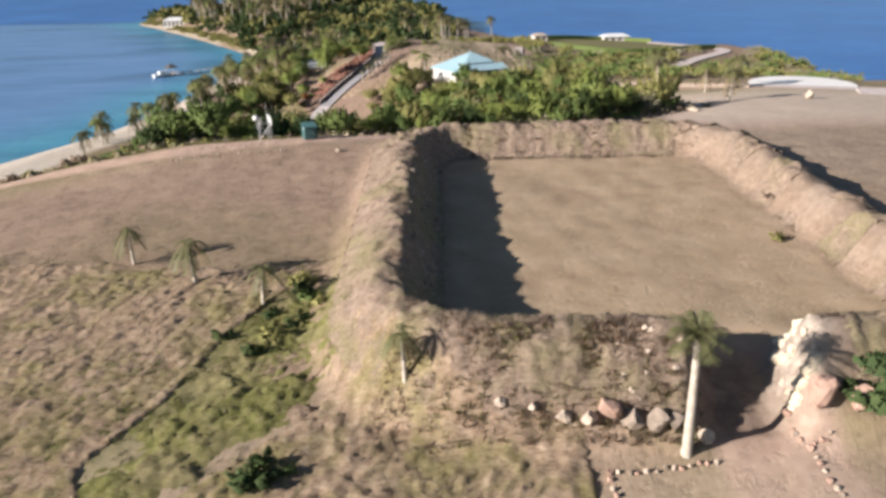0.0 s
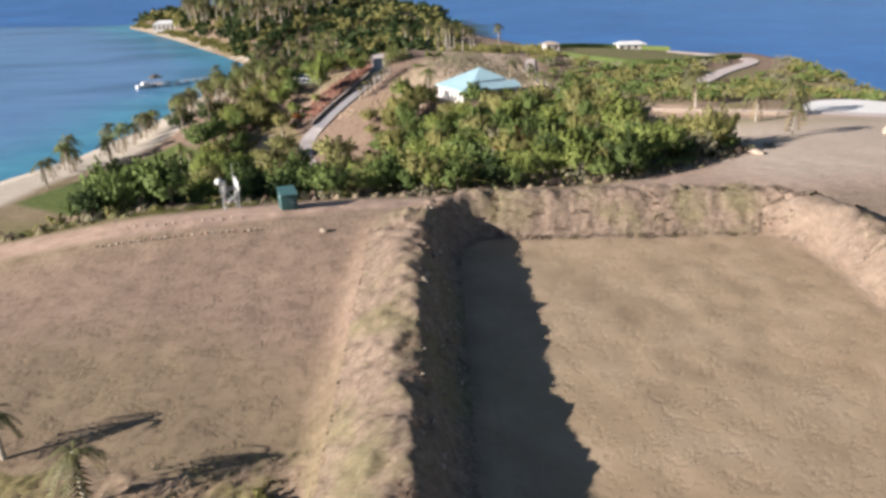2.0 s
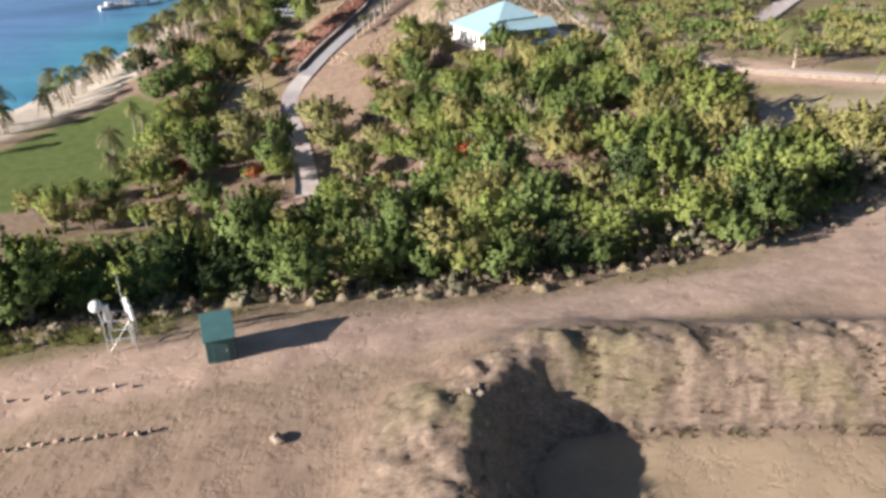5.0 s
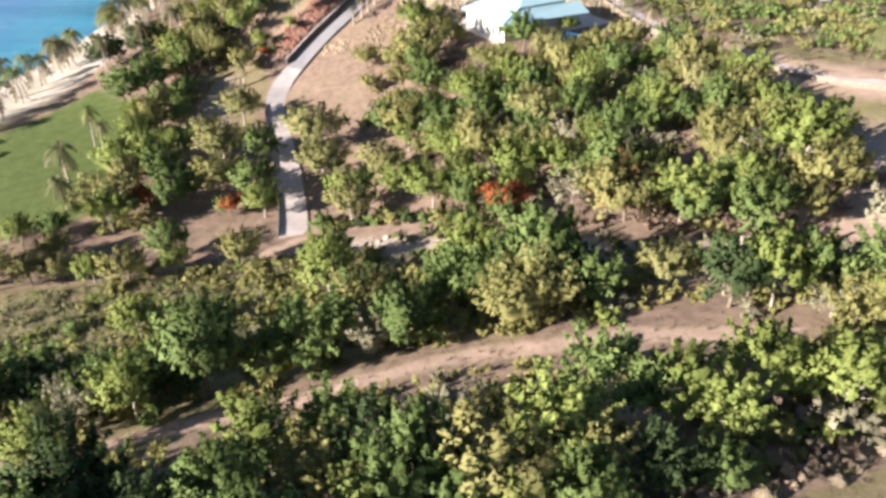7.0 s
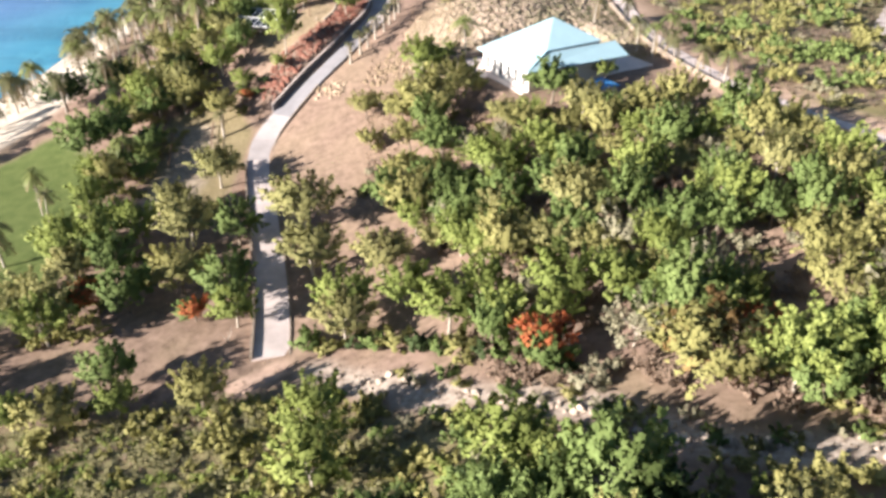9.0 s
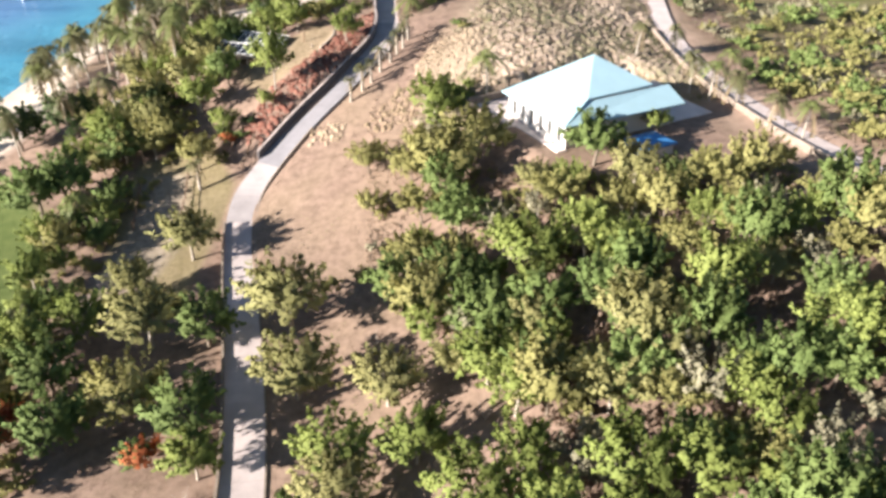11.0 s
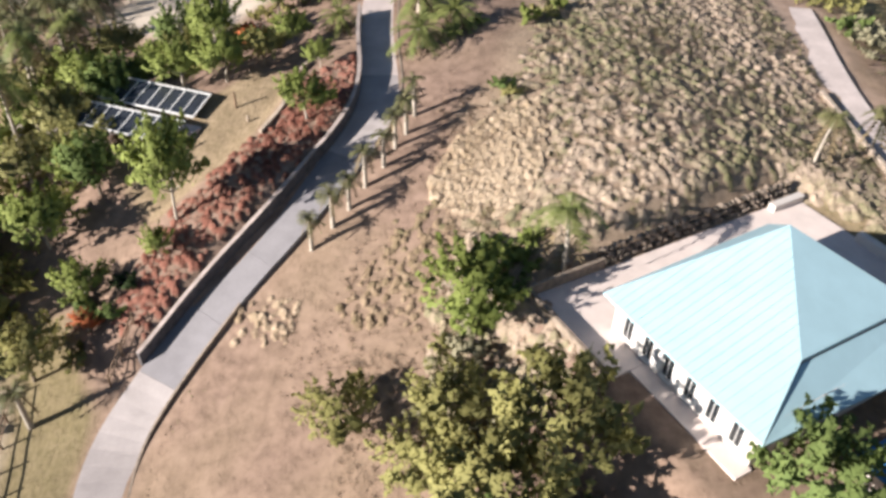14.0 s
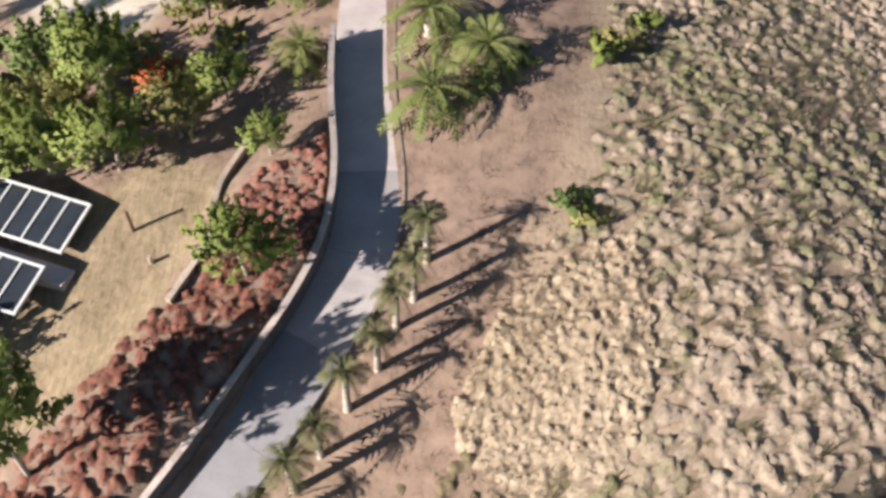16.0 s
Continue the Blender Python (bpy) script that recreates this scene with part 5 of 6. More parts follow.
for x, y, s in ((-88.0, 181.0, 1.0), (-91.5, 197.0, 1.0), (-88.3, 196.0, 0.9), (-84.0, 205.0, 1.0), (-85.7, 220.1, 1.1), (-85.0, 238.8, 1.0), (-82.0, 229.0, 1.0), (-79.0, 248.0, 1.1), (-82.0, 254.0, 1.2), (-80.0, 262.0, 1.1), (-83.0, 270.0, 1.2), (-77.0, 277.0, 1.2), (-81.0, 286.0, 1.2), (-79.0, 296.0, 1.2), (-76.0, 304.0, 1.2), (-74.0, 240.0, 1.0), (-72.0, 260.0, 1.1), (-68.0, 268.0, 1.1), (-66.0, 256.0, 1.0), (-90.0, 188.0, 0.9), (-60.0, 262.0, 1.1), (-54.0, 200.0, 0.9), (-50.0, 178.0, 0.9), (-60.0, 176.0, 1.0), (-57.0, 168.0, 0.8)):
    palm("coco", x, y, s, "coconut palms along the beach")


# ---- far woods and palms, too many to count ----
def far_stuff(name, label, spots, key, w, h, low, leaves, size):
    base = [crown_mesh(name + "_clump", RNG, 9, w, h, low, leaves, size, LEAF[key]) for k in range(3)]
    V, n = [], 0
    for x, y, s in spots:
        me = base[RNG.randint(3)]
        co = np.empty(len(me.vertices) * 3, np.float32)
        me.vertices.foreach_get("co", co)
        co = co.reshape(-1, 3) * s
        a = RNG.uniform(0, 6.28)
        co = np.stack([co[:, 0] * math.cos(a) - co[:, 1] * math.sin(a) + x, co[:, 0] * math.sin(a) + co[:, 1] * math.cos(a) + y, co[:, 2] + ground_at(x, y)], 1)
        V.append(co)
    v = np.concatenate(V)
    ob = link(name, [], [], LEAF[key])
    ob.data.clear_geometry()
    ob.data.from_pydata(v, [], np.arange(len(v)).reshape(-1, 3))
    return tagged(ob, label, "woodland", kind="stuff")


def spots_in(poly, count, lo, hi):
    px, py, out = [p[0] for p in poly], [p[1] for p in poly], []
    while len(out) < count:
        x, y = RNG.uniform(min(px), max(px)), RNG.uniform(min(py), max(py))
        X, Y = np.array([x]), np.array([y])
        if x > 50 and any(to_line(X, Y + k, DRIVE)[0] < 4.2 for k in (0.0, 4.0, 8.0)):
            continue
        if inside(X, Y, poly)[0] and to_line(X, Y, PATH_LINE)[0] > 4.5 and not inside(X, Y, SAND_DRIVE)[0] and min(x - shore_left(Y)[0], shore_right(Y)[0] - x) > (8 if y < 380 else 5):
            out.append((x, y, RNG.uniform(lo, hi)))
    return out


FAR_WEST = [(-66, 272), (-28, 256), (-12, 262), (-8, 300), (0, 360), (10, 430), (12, 520), (-10, 600), (-30, 690), (-230, 690), (-228, 625), (-158, 512), (-112, 440), (-90, 380), (-78, 300)]
FAR_EAST = [(36, 175), (60, 170), (100, 190), (130, 240), (120, 290), (95, 282), (60, 258), (40, 264), (25, 258), (30, 225), (33, 200)]
SCRUB = [(24, 262), (40, 270), (36, 310), (50, 340), (30, 400), (5, 380), (0, 320), (-5, 270)]
far_stuff("far_trees", "distant dark green trees covering the headland", spots_in(FAR_WEST, 620, 0.7, 1.5), "dark", 3.4, 3.6, 0.6, 22, 0.85)
far_stuff("far_trees", "distant olive trees covering the headland", spots_in(FAR_WEST, 420, 0.9, 1.6), "olive", 3.0, 3.4, 0.6, 22, 0.8)
shore_spots = [(float(shore_left(np.array([y]))[0]) + RNG.uniform(4.5, 11), y, RNG.uniform(0.45, 0.9)) for y in RNG.uniform(385, 640, 150)]
far_stuff("far_scrub", "green scrub behind the far beach", shore_spots, "olive", 3.0, 2.6, 0.1, 22, 0.7)
far_stuff("far_scrub", "low green scrub on the eastern slope", spots_in(FAR_EAST, 170, 0.3, 0.75), "grey", 3.0, 1.7, 0.1, 30, 0.36)
far_stuff("far_scrub", "low olive scrub on the eastern slope", spots_in(FAR_EAST, 230, 0.4, 1.0), "olive", 3.0, 1.9, 0.1, 30, 0.40)
far_stuff("far_scrub", "dark green scrub on the eastern slope", spots_in(FAR_EAST, 90, 0.5, 1.1), "deep", 3.0, 2.1, 0.1, 30, 0.42)
far_stuff("far_scrub", "low dry scrub behind the house", spots_in(SCRUB, 170, 0.4, 0.9), "olive", 3.0, 1.8, 0.1, 22, 0.6)
far_stuff("under_scrub", "low undergrowth between the trees", [(x, y, s) for x, y, s in spots_in(WEST_WOOD, 330, 0.15, 0.38) if not inside(np.array([x]), np.array([y]), CLEARING)[0]], "olive", 3.0, 2.2, 0.1, 24, 0.6)
far_stuff("under_scrub", "low dry undergrowth between the trees", [q for q in spots_in(NEAR_WOOD, 470, 0.18, 0.45) if to_line(np.array([q[0]]), np.array([q[1]]), TRACK)[0] > 2.2], "olive", 3.0, 2.2, 0.1, 24, 0.75)
far_stuff("under_scrub", "low rough green growth in the glade between the tracks", spots_in(GRASSY, 330, 0.16, 0.40), "green_straw", 3.0, 1.7, 0.05, 34, 0.42)
far_stuff("under_scrub", "low fresh green growth in the glade between the tracks", spots_in(GRASSY, 130, 0.16, 0.36), "fresh", 3.0, 1.8, 0.05, 34, 0.42)
far_stuff("under_scrub", "low grey undergrowth between the trees", spots_in(HOUSE_WOOD, 300, 0.22, 0.48) + spots_in([(-9, 200), (0.5, 195.0), (7.5, 193.5), (14, 193), (23, 198), (25, 190), (12, 186), (-8, 190)], 70, 0.2, 0.42), "brown_straw", 3.0, 2.2, 0.1, 24, 0.5)
far_stuff("under_scrub", "low olive undergrowth below the house", spots_in([(-9, 200), (0.5, 195.0), (7.5, 193.5), (14, 193), (23, 198), (25, 190), (12, 186), (-8, 190)], 60, 0.25, 0.5), "olive", 3.0, 2.2, 0.1, 24, 0.5)
far_palms = [(x, y, s) for x, y, s in spots_in([(-82, 270), (-40, 262), (-30, 320), (-60, 400), (-84, 380)], 60, 0.9, 1.3)] + spots_in([(-160, 520), (-100, 440), (-60, 520), (-180, 590)], 70, 1.0, 1.5) + spots_in([(-20, 262), (10, 262), (25, 290), (5, 330), (-20, 300)], 14, 0.8, 1.1)
for x, y, s in far_palms:
    palm("tall", x, y, s * (1.0 if y < 420 else 1.35), "distant palms on the headland")


# ---- dry grass ----
def tussocks(name, label, spots, key, blades, tall, wide, lean=(0.0, 0.0), width=0.045):
    """Clumps of blades that rise and bend over with the wind, joined into one piece."""
    n = len(spots)
    sx_, sy_, sc = [np.repeat(np.array([q[i] for q in spots]), blades) for i in range(3)]
    gz_ = np.repeat(height(np.array([q[0] for q in spots]), np.array([q[1] for q in spots])), blades)
    m = n * blades
    a, out, t = RNG.uniform(0, 6.28, m), np.sqrt(RNG.uniform(0.02, 1.0, m)), RNG.uniform(0.7, 1.15, m)
    ca, sa = np.cos(a), np.sin(a)
    w = width * sc * RNG.uniform(0.7, 1.3, m)

    def at(r, h, side):
        k = np.maximum(h, 0) / tall
        return np.stack([sx_ + (ca * r + lean[0] * k) * sc - sa * w * side, sy_ + (sa * r + lean[1] * k) * sc + ca * w * side, gz_ + h * sc], 1)

    lo, mid, tip = 0.30 * out * wide, (0.75 * out + 0.05) * wide, (1.3 * out + 0.15) * wide
    hm, ht = tall * t * (1 - 0.45 * out * out), tall * t * (0.95 - 0.85 * out * out)
    v = np.stack([at(lo, -0.04, 1.0), at(lo, -0.04, -1.0), at(tip, np.maximum(ht, hm * 0.8), 0)], 1).reshape(-1, 3)
    tris = np.arange(3 * m).reshape(-1, 3)
    out = np.stack([ca * 0.4, sa * 0.4, np.ones(m)], 1)
    v = faced(v, out)
    ob = link(name, [], [], LEAF[key])
    ob.data.clear_geometry()
    ob.data.from_pydata(v, [], [tuple(f) for f in tris])
    soft_normals(ob.data, np.repeat(out, 3, 0), 0.75)
    return tagged(ob, label, "grass", kind="stuff")


def value_noise(x, y, seed):
    """Smooth random heights on a unit lattice, 0 to 1."""
    r = np.random.RandomState(seed).rand(257, 257)
    i, j = np.floor(x).astype(int), np.floor(y).astype(int)
    u, w = x - i, y - j
    u, w = u * u * (3 - 2 * u), w * w * (3 - 2 * w)
    g = lambda p, q: r[p % 257, q % 257]
    return (g(i, j) * (1 - u) + g(i + 1, j) * u) * (1 - w) + (g(i, j + 1) * (1 - u) + g(i + 1, j + 1) * u) * w


def meadow(name, label, poly, step, relief, size, stretch, heading, material, seed, skip=None):
    """A rough, tufted mat of grass over an outline, sinking into the ground at its edge."""
    px, py = [p[0] for p in poly], [p[1] for p in poly]
    X, Y = np.meshgrid(np.arange(min(px), max(px), step), np.arange(min(py), max(py), step))
    nx, shape = X.shape[1], X.shape
    x, y = X.ravel() + np.random.RandomState(seed).uniform(-0.3, 0.3, X.size) * step, Y.ravel() + np.random.RandomState(seed + 1).uniform(-0.3, 0.3, X.size) * step
    c, s_ = math.cos(heading), math.sin(heading)
    u, w = (x * c + y * s_) / (size * stretch) + 300, (-x * s_ + y * c) / size + 300
    n = 0.55 * value_noise(u, w, seed) + 0.3 * value_noise(u * 2.1, w * 2.1, seed + 2) + 0.15 * value_noise(u * 4.3, w * 4.3, seed + 3) + np.random.RandomState(seed + 4).uniform(-0.13, 0.13, len(x))
    yd = box_distance(x, y, -5.0, 31.0, 36.5, 88.5, 7.0)
    lump = np.exp(-((yd - 0.5) / 3.5) ** 2)
    z = height(x, y) + np.exp(-((x + 5) / 70) ** 4) * (0.10 * wobble(x, y, 0.35, 3) + 0.05 * wobble(x, y, 1.1, 4)) + lump * (0.22 * wobble(x, y, 1.3, 5) + 0.17 * wobble(x, y, 2.6, 6))
    ok = inside(x, y, poly)
    edge_ = smooth(0.0, 2.5, to_line(x, y, poly + poly[:1]) + 0.8 * wobble(x, y, 0.9, seed)) * ok
    if skip is not None:
        edge_ = edge_ * ~skip(x, y)
    z = z + np.clip((n - 0.30) * 2.0, 0, 1.2) * relief * edge_ - 0.07 * (1 - edge_) + 0.05 * edge_
    i = np.arange((shape[0] - 1) * (nx - 1))
    k = (i // (nx - 1)) * nx + i % (nx - 1)
    k = k[edge_[k] > 0.01]
    ob = link(name, [], [], material)
    ob.data.clear_geometry()
    ob.data.from_pydata(np.stack([x, y, z], 1), [], np.stack([k, k + 1, k + nx + 1, k + nx], 1))
    ob.data.shade_smooth()
    return tagged(ob, label, "grass", kind="stuff")


def clumps(name, label, poly, step, count, radius, rise, material, seed, skip=None):
    """Rounded grass clumps standing side by side over an outline, each with a tint of its own, bare soil between."""
    r = np.random.RandomState(seed)
    px, py = [p[0] for p in poly], [p[1] for p in poly]
    gx_, gy_ = np.arange(min(px), max(px), step), np.arange(min(py), max(py), step)
    X, Y = np.meshgrid(gx_, gy_)
    X, Y = X + r.uniform(-0.25, 0.25, X.shape) * step, Y + r.uniform(-0.25, 0.25, X.shape) * step
    top, tint = np.zeros(X.shape), np.zeros(X.shape)
    cx, cy = r.uniform(min(px), max(px), count * 3), r.uniform(min(py), max(py), count * 3)
    ok = inside(cx, cy, poly) & (to_line(cx, cy, poly + poly[:1]) > 0.2 + 3.0 * r.rand(len(cx)) ** 3)
    if skip is not None:
        ok &= ~skip(cx, cy)
    cx, cy = cx[ok][:count], cy[ok][:count]
    shade = np.clip(0.5 + 0.33 * wobble(cx, cy, 0.28, seed) + r.normal(size=len(cx)) * 0.2, 0.02, 0.98)
    for x, y, t in zip(cx, cy, shade):
        e = r.uniform(*radius)
        h = e * r.uniform(*rise)
        i0, i1 = np.searchsorted(gx_, (x - e - step, x + e + step))
        j0, j1 = np.searchsorted(gy_, (y - e - step, y + e + step))
        w = (slice(j0, j1), slice(i0, i1))
        d = ((X[w] - x) ** 2 + (Y[w] - y) ** 2) / (e * e) * (1 + 0.5 * r.rand(*X[w].shape))
        dome = h * np.clip(1 - d, 0, 1) ** 0.8 * r.uniform(0.45, 1.2, d.shape)
        more = dome > top[w]
        top[w] = np.where(more, dome, top[w])
        tint[w] = np.where(more, t, tint[w])
    x, y, nx = X.ravel(), Y.ravel(), X.shape[1]
    yd = box_distance(x, y, -5.0, 31.0, 36.5, 88.5, 7.0)
    lump = np.exp(-((yd - 0.5) / 3.5) ** 2)
    z = height(x, y) + np.exp(-((x + 5) / 70) ** 4) * (0.10 * wobble(x, y, 0.35, 3) + 0.05 * wobble(x, y, 1.1, 4)) + lump * (0.22 * wobble(x, y, 1.3, 5) + 0.17 * wobble(x, y, 2.6, 6))
    flat, tint = top.ravel(), tint.ravel()
    z = z - 0.05 + (flat > 0) * (0.04 + flat)
    k = np.arange((X.shape[0] - 1) * (nx - 1))
    k = (k // (nx - 1)) * nx + k % (nx - 1)
    k = k[np.maximum.reduce([flat[k], flat[k + 1], flat[k + nx], flat[k + nx + 1]]) > 0]
    ob = link(name, [], [], material)
    ob.data.clear_geometry()
    ob.data.from_pydata(np.stack([x, y, z], 1), [], np.stack([k, k + 1, k + nx + 1, k + nx], 1))
    at = ob.data.color_attributes.new("tuft", "FLOAT_COLOR", "POINT")
    at.data.foreach_set("color", np.stack([tint, np.clip(flat / 0.10, 0, 1), 0 * tint, 1 + 0 * tint], 1).astype(np.float32).ravel())
    ob.data.shade_smooth()
    tagged(ob, label, "grass", kind="stuff")
    return [(a, b_, r.uniform(0.6, 1.1)) for a, b_ in zip(cx, cy)]


def tuft_of(name, soil, stops):
    """Clumps of grass: each one's own tint, grain of fine stalks, soil at the foot."""
    m, nt, b = nodes_of(name, 0.95, 0, 0.1)
    zt = zone_split(nt, "tuft")
    c = mix_of(nt, zt[1], soil, ramp_of(nt, zt[0], stops))
    fine = noise_of(nt, 7.0, 6, None, 0.8)
    c = mix_of(nt, 1.0, c, ramp_of(nt, fine, ((0.3, (0.66, 0.64, 0.61)), (0.66, (1.22, 1.22, 1.22)))), "MULTIPLY")
    nt.links.new(c, b.inputs["Base Color"])
    bump_of(nt, b, fine, 0.9, 0.14)
    return m


def mat_of(name, lo, mid, hi, green, heading, tint):
    """Matted grass: straw tones in streaks, greener in patches."""
    m, nt, b = nodes_of(name, 0.95, 0, 0.1)
    c = ramp_of(nt, noise_of(nt, 1.5, 5, None, 0.7), ((0.32, lo), (0.5, mid), (0.68, hi)))
    g = ramp_of(nt, noise_of(nt, 0.22, 5, None, 0.65), ((0.46, (0, 0, 0)), (0.62, (tint, tint, tint))))
    c = mix_of(nt, g, c, green)
    lie = nt.nodes.new("ShaderNodeMapping")
    lie.inputs["Rotation"].default_value = (0, 0, -heading)
    lie.inputs["Scale"].default_value = (2.0, 9.0, 5.0)
    nt.links.new(coords(nt), lie.inputs["Vector"])
    streak = noise_of(nt, 1.0, 5, lie.outputs[0], 0.75)
    c = mix_of(nt, 1.0, c, ramp_of(nt, streak, ((0.32, (0.60, 0.58, 0.55)), (0.64, (1.18, 1.18, 1.18)))), "MULTIPLY")
    nt.links.new(c, b.inputs["Base Color"])
    bump_of(nt, b, streak, 0.9, 0.12)
    return m


def patchy(poly, count, lo, hi, s, seed, cut, skip=None):
    out = []
    px, py = [p[0] for p in poly], [p[1] for p in poly]
    x, y = RNG.uniform(min(px), max(px), count * 4), RNG.uniform(min(py), max(py), count * 4)
    ok = inside(x, y, poly) & (wobble(x, y, s, seed) + RNG.normal(size=len(x)) * 0.25 > cut)
    if skip is not None:
        ok &= ~skip(x, y)
    x, y = x[ok][:count], y[ok][:count]
    return [(a, b_, RNG.uniform(lo, hi)) for a, b_ in zip(x, y)]


NEAR_SLOPE = [(-50, 14), (30, 14), (30, 29.5), (13, 29.5), (12.5, 33), (2, 33.5), (-3, 38), (-8, 46), (-9, 54), (-20, 54), (-40, 58), (-55, 56)]
road_in = lambda x, y: (x > 12.3) & (x < 18.2) | (x > 5.5) & (y > 26.5) & (x < 20)
WIND = (0.34, 0.38)
green_line = lambda x, y: to_line(x, y, [(-34, 22), (-22, 34), (-14, 42), (-9, 47)]) > 4.5 + 2.5 * wobble(x, y, 0.3, 50)


def sward(name, label, spots, key, tall, wide, blades, lean=(0.0, 0.0)):
    tussocks(name, label, spots, key, blades, tall * 2.3, wide * 0.85, lean, 0.028)


SLOPE_MAT = mat_of("slope_grass", (0.225, 0.158, 0.108), (0.315, 0.232, 0.165), (0.41, 0.315, 0.235), (0.165, 0.168, 0.045), math.atan2(WIND[1], WIND[0]), 0.55)
GREEN_MAT = mat_of("green_slope_grass", (0.115, 0.120, 0.040), (0.175, 0.170, 0.062), (0.255, 0.228, 0.115), (0.30, 0.235, 0.155), math.atan2(WIND[1], WIND[0]), 0.5)
BANK_MAT = mat_of("bank_growth_mat", (0.185, 0.138, 0.108), (0.265, 0.200, 0.156), (0.345, 0.265, 0.208), (0.215, 0.195, 0.10), 1.57, 0.6)
GREEN_BAND = [(-34, 13), (-26.5, 23), (-21.5, 29), (-17.5, 36.5), (-15.5, 43.5), (-11.5, 52), (-7.5, 46.5), (-7.2, 39), (-9, 34.5), (-13.5, 30), (-21, 22), (-24, 13)]
meadow("green_grass", "green grass running in a band across the near slope", GREEN_BAND, 0.19, 0.30, 0.36, 1.9, math.atan2(WIND[1], WIND[0]), GREEN_MAT, 71)
no_dry = lambda x, y: road_in(x, y) | inside(x, y, GREEN_BAND) & (wobble(x, y, 0.5, 72) > -0.45)
meadow("dry_grass", "matted pinkish and green dry grass on the near slope", NEAR_SLOPE, 0.195, 0.23, 0.34, 1.9, math.atan2(WIND[1], WIND[0]), SLOPE_MAT, 61, no_dry)
HILL_TUFT = tuft_of("hill_tufts", (0.29, 0.212, 0.175), ((0.0, (0.205, 0.200, 0.105)), (0.25, (0.275, 0.250, 0.158)), (0.45, (0.365, 0.300, 0.215)), (0.7, (0.415, 0.328, 0.262)), (1.0, (0.50, 0.402, 0.308))))
REED_TUFT = tuft_of("reed_tufts", (0.33, 0.245, 0.182), ((0.0, (0.36, 0.275, 0.182)), (0.5, (0.47, 0.37, 0.268)), (1.0, (0.55, 0.445, 0.335))))
RED_TUFT = tuft_of("red_tufts", (0.29, 0.20, 0.155), ((0.0, (0.13, 0.062, 0.046)), (0.5, (0.245, 0.105, 0.078)), (1.0, (0.35, 0.175, 0.132))))
REEDS = [(-5.9, 232.2), (-9.8, 230.3), (-12.6, 228.0), (-14.2, 225.2), (-15.4, 222.6), (-14.6, 220.9), (-12.8, 219.4), (-10.2, 218.7), (-7.4, 220.4), (-5.8, 224.4), (-5.4, 228.3)]
in_reeds = lambda x, y: inside(x, y, REEDS)
hill_spots = clumps("dry_grass", "rounded straw and grey-green grass clumps on the hill", STRAW_HILL, 0.13, 3800, (0.24, 0.58), (0.38, 0.75), HILL_TUFT, 62, in_reeds)
reed_spots = clumps("dry_grass", "pale dense reed-like grass beside the palms", REEDS, 0.11, 1700, (0.16, 0.40), (0.6, 1.1), REED_TUFT, 64)
foot = [(-17.6, 220.2), (-14.2, 221.6), (-12.0, 217.9), (-13.6, 214.7), (-14.6, 210.6), (-21.0, 211.6), (-21.6, 214.4), (-19.2, 217.2)]
foot_spots = clumps("dry_grass", "low brown tufts scattered at the foot of the hill", foot, 0.10, 240, (0.14, 0.42), (0.5, 0.9), tuft_of("foot_tufts", (0.30, 0.215, 0.165), ((0.0, (0.17, 0.155, 0.085)), (0.5, (0.255, 0.190, 0.125)), (1.0, (0.36, 0.275, 0.19)))), 73)
edge_spots = clumps("dry_grass", "pale straw tufts beside the concrete road", [(-28.7, 214.6), (-26.1, 215.6), (-23.2, 215.3), (-23.4, 211.5), (-29.6, 211.5)], 0.10, 70, (0.14, 0.40), (0.5, 0.9), REED_TUFT, 74)
fringe_spots = [(x + a, y + b_, e) for x, y in along(REEDS[:7], 0.4)[0] for a, b_, e in zip(RNG.normal(size=3) * 0.8 - 0.5, RNG.normal(size=3) * 0.8, RNG.uniform(0.3, 0.9, 3))]
clumps("dry_grass", "straw and green clumps on the slope behind the terrace", [(10, 223.2), (13.5, 228), (22, 226), (23.5, 218.5), (19.5, 216.8), (14.5, 222.5)], 0.13, 420, (0.25, 0.55), (0.4, 0.8), HILL_TUFT, 68)
clumps("dry_grass", "tall pale grass beside the terrace wall", [(-8.2, 215.5), (-5.2, 206.8), (-8, 203), (-15, 203.5), (-15, 214), (-11.5, 219)], 0.12, 700, (0.2, 0.5), (0.7, 1.2), HILL_TUFT, 67)
clumps("red_bed", "bed of low reddish-brown plants beside the retaining wall", [(-19.6, 233.5), (-22.0, 229), (-26.0, 223.4), (-30.6, 218.4), (-34.6, 212.4), (-38.2, 213.4), (-35.4, 221.4), (-31.2, 226), (-28, 230.4), (-26, 235.5), (-20.8, 239.2)], 0.11, 1150, (0.16, 0.38), (0.6, 1.1), RED_TUFT, 65, lambda x, y: to_line(x, y, PATH_LINE) < 2.12)
VERGE_TUFT = tuft_of("verge_tufts", (0.26, 0.19, 0.145), ((0.0, (0.16, 0.165, 0.07)), (0.3, (0.22, 0.205, 0.11)), (0.6, (0.31, 0.25, 0.18)), (1.0, (0.41, 0.335, 0.26))))
verge_spots = clumps("verge_grass", "dry grass and weeds along the dirt road", [(x, y - 2.4) for x, y in HEDGE] + [(x, y + 3.2) for x, y in HEDGE[::-1]], 0.17, 1500, (0.25, 0.65), (0.6, 1.2), VERGE_TUFT, 66)
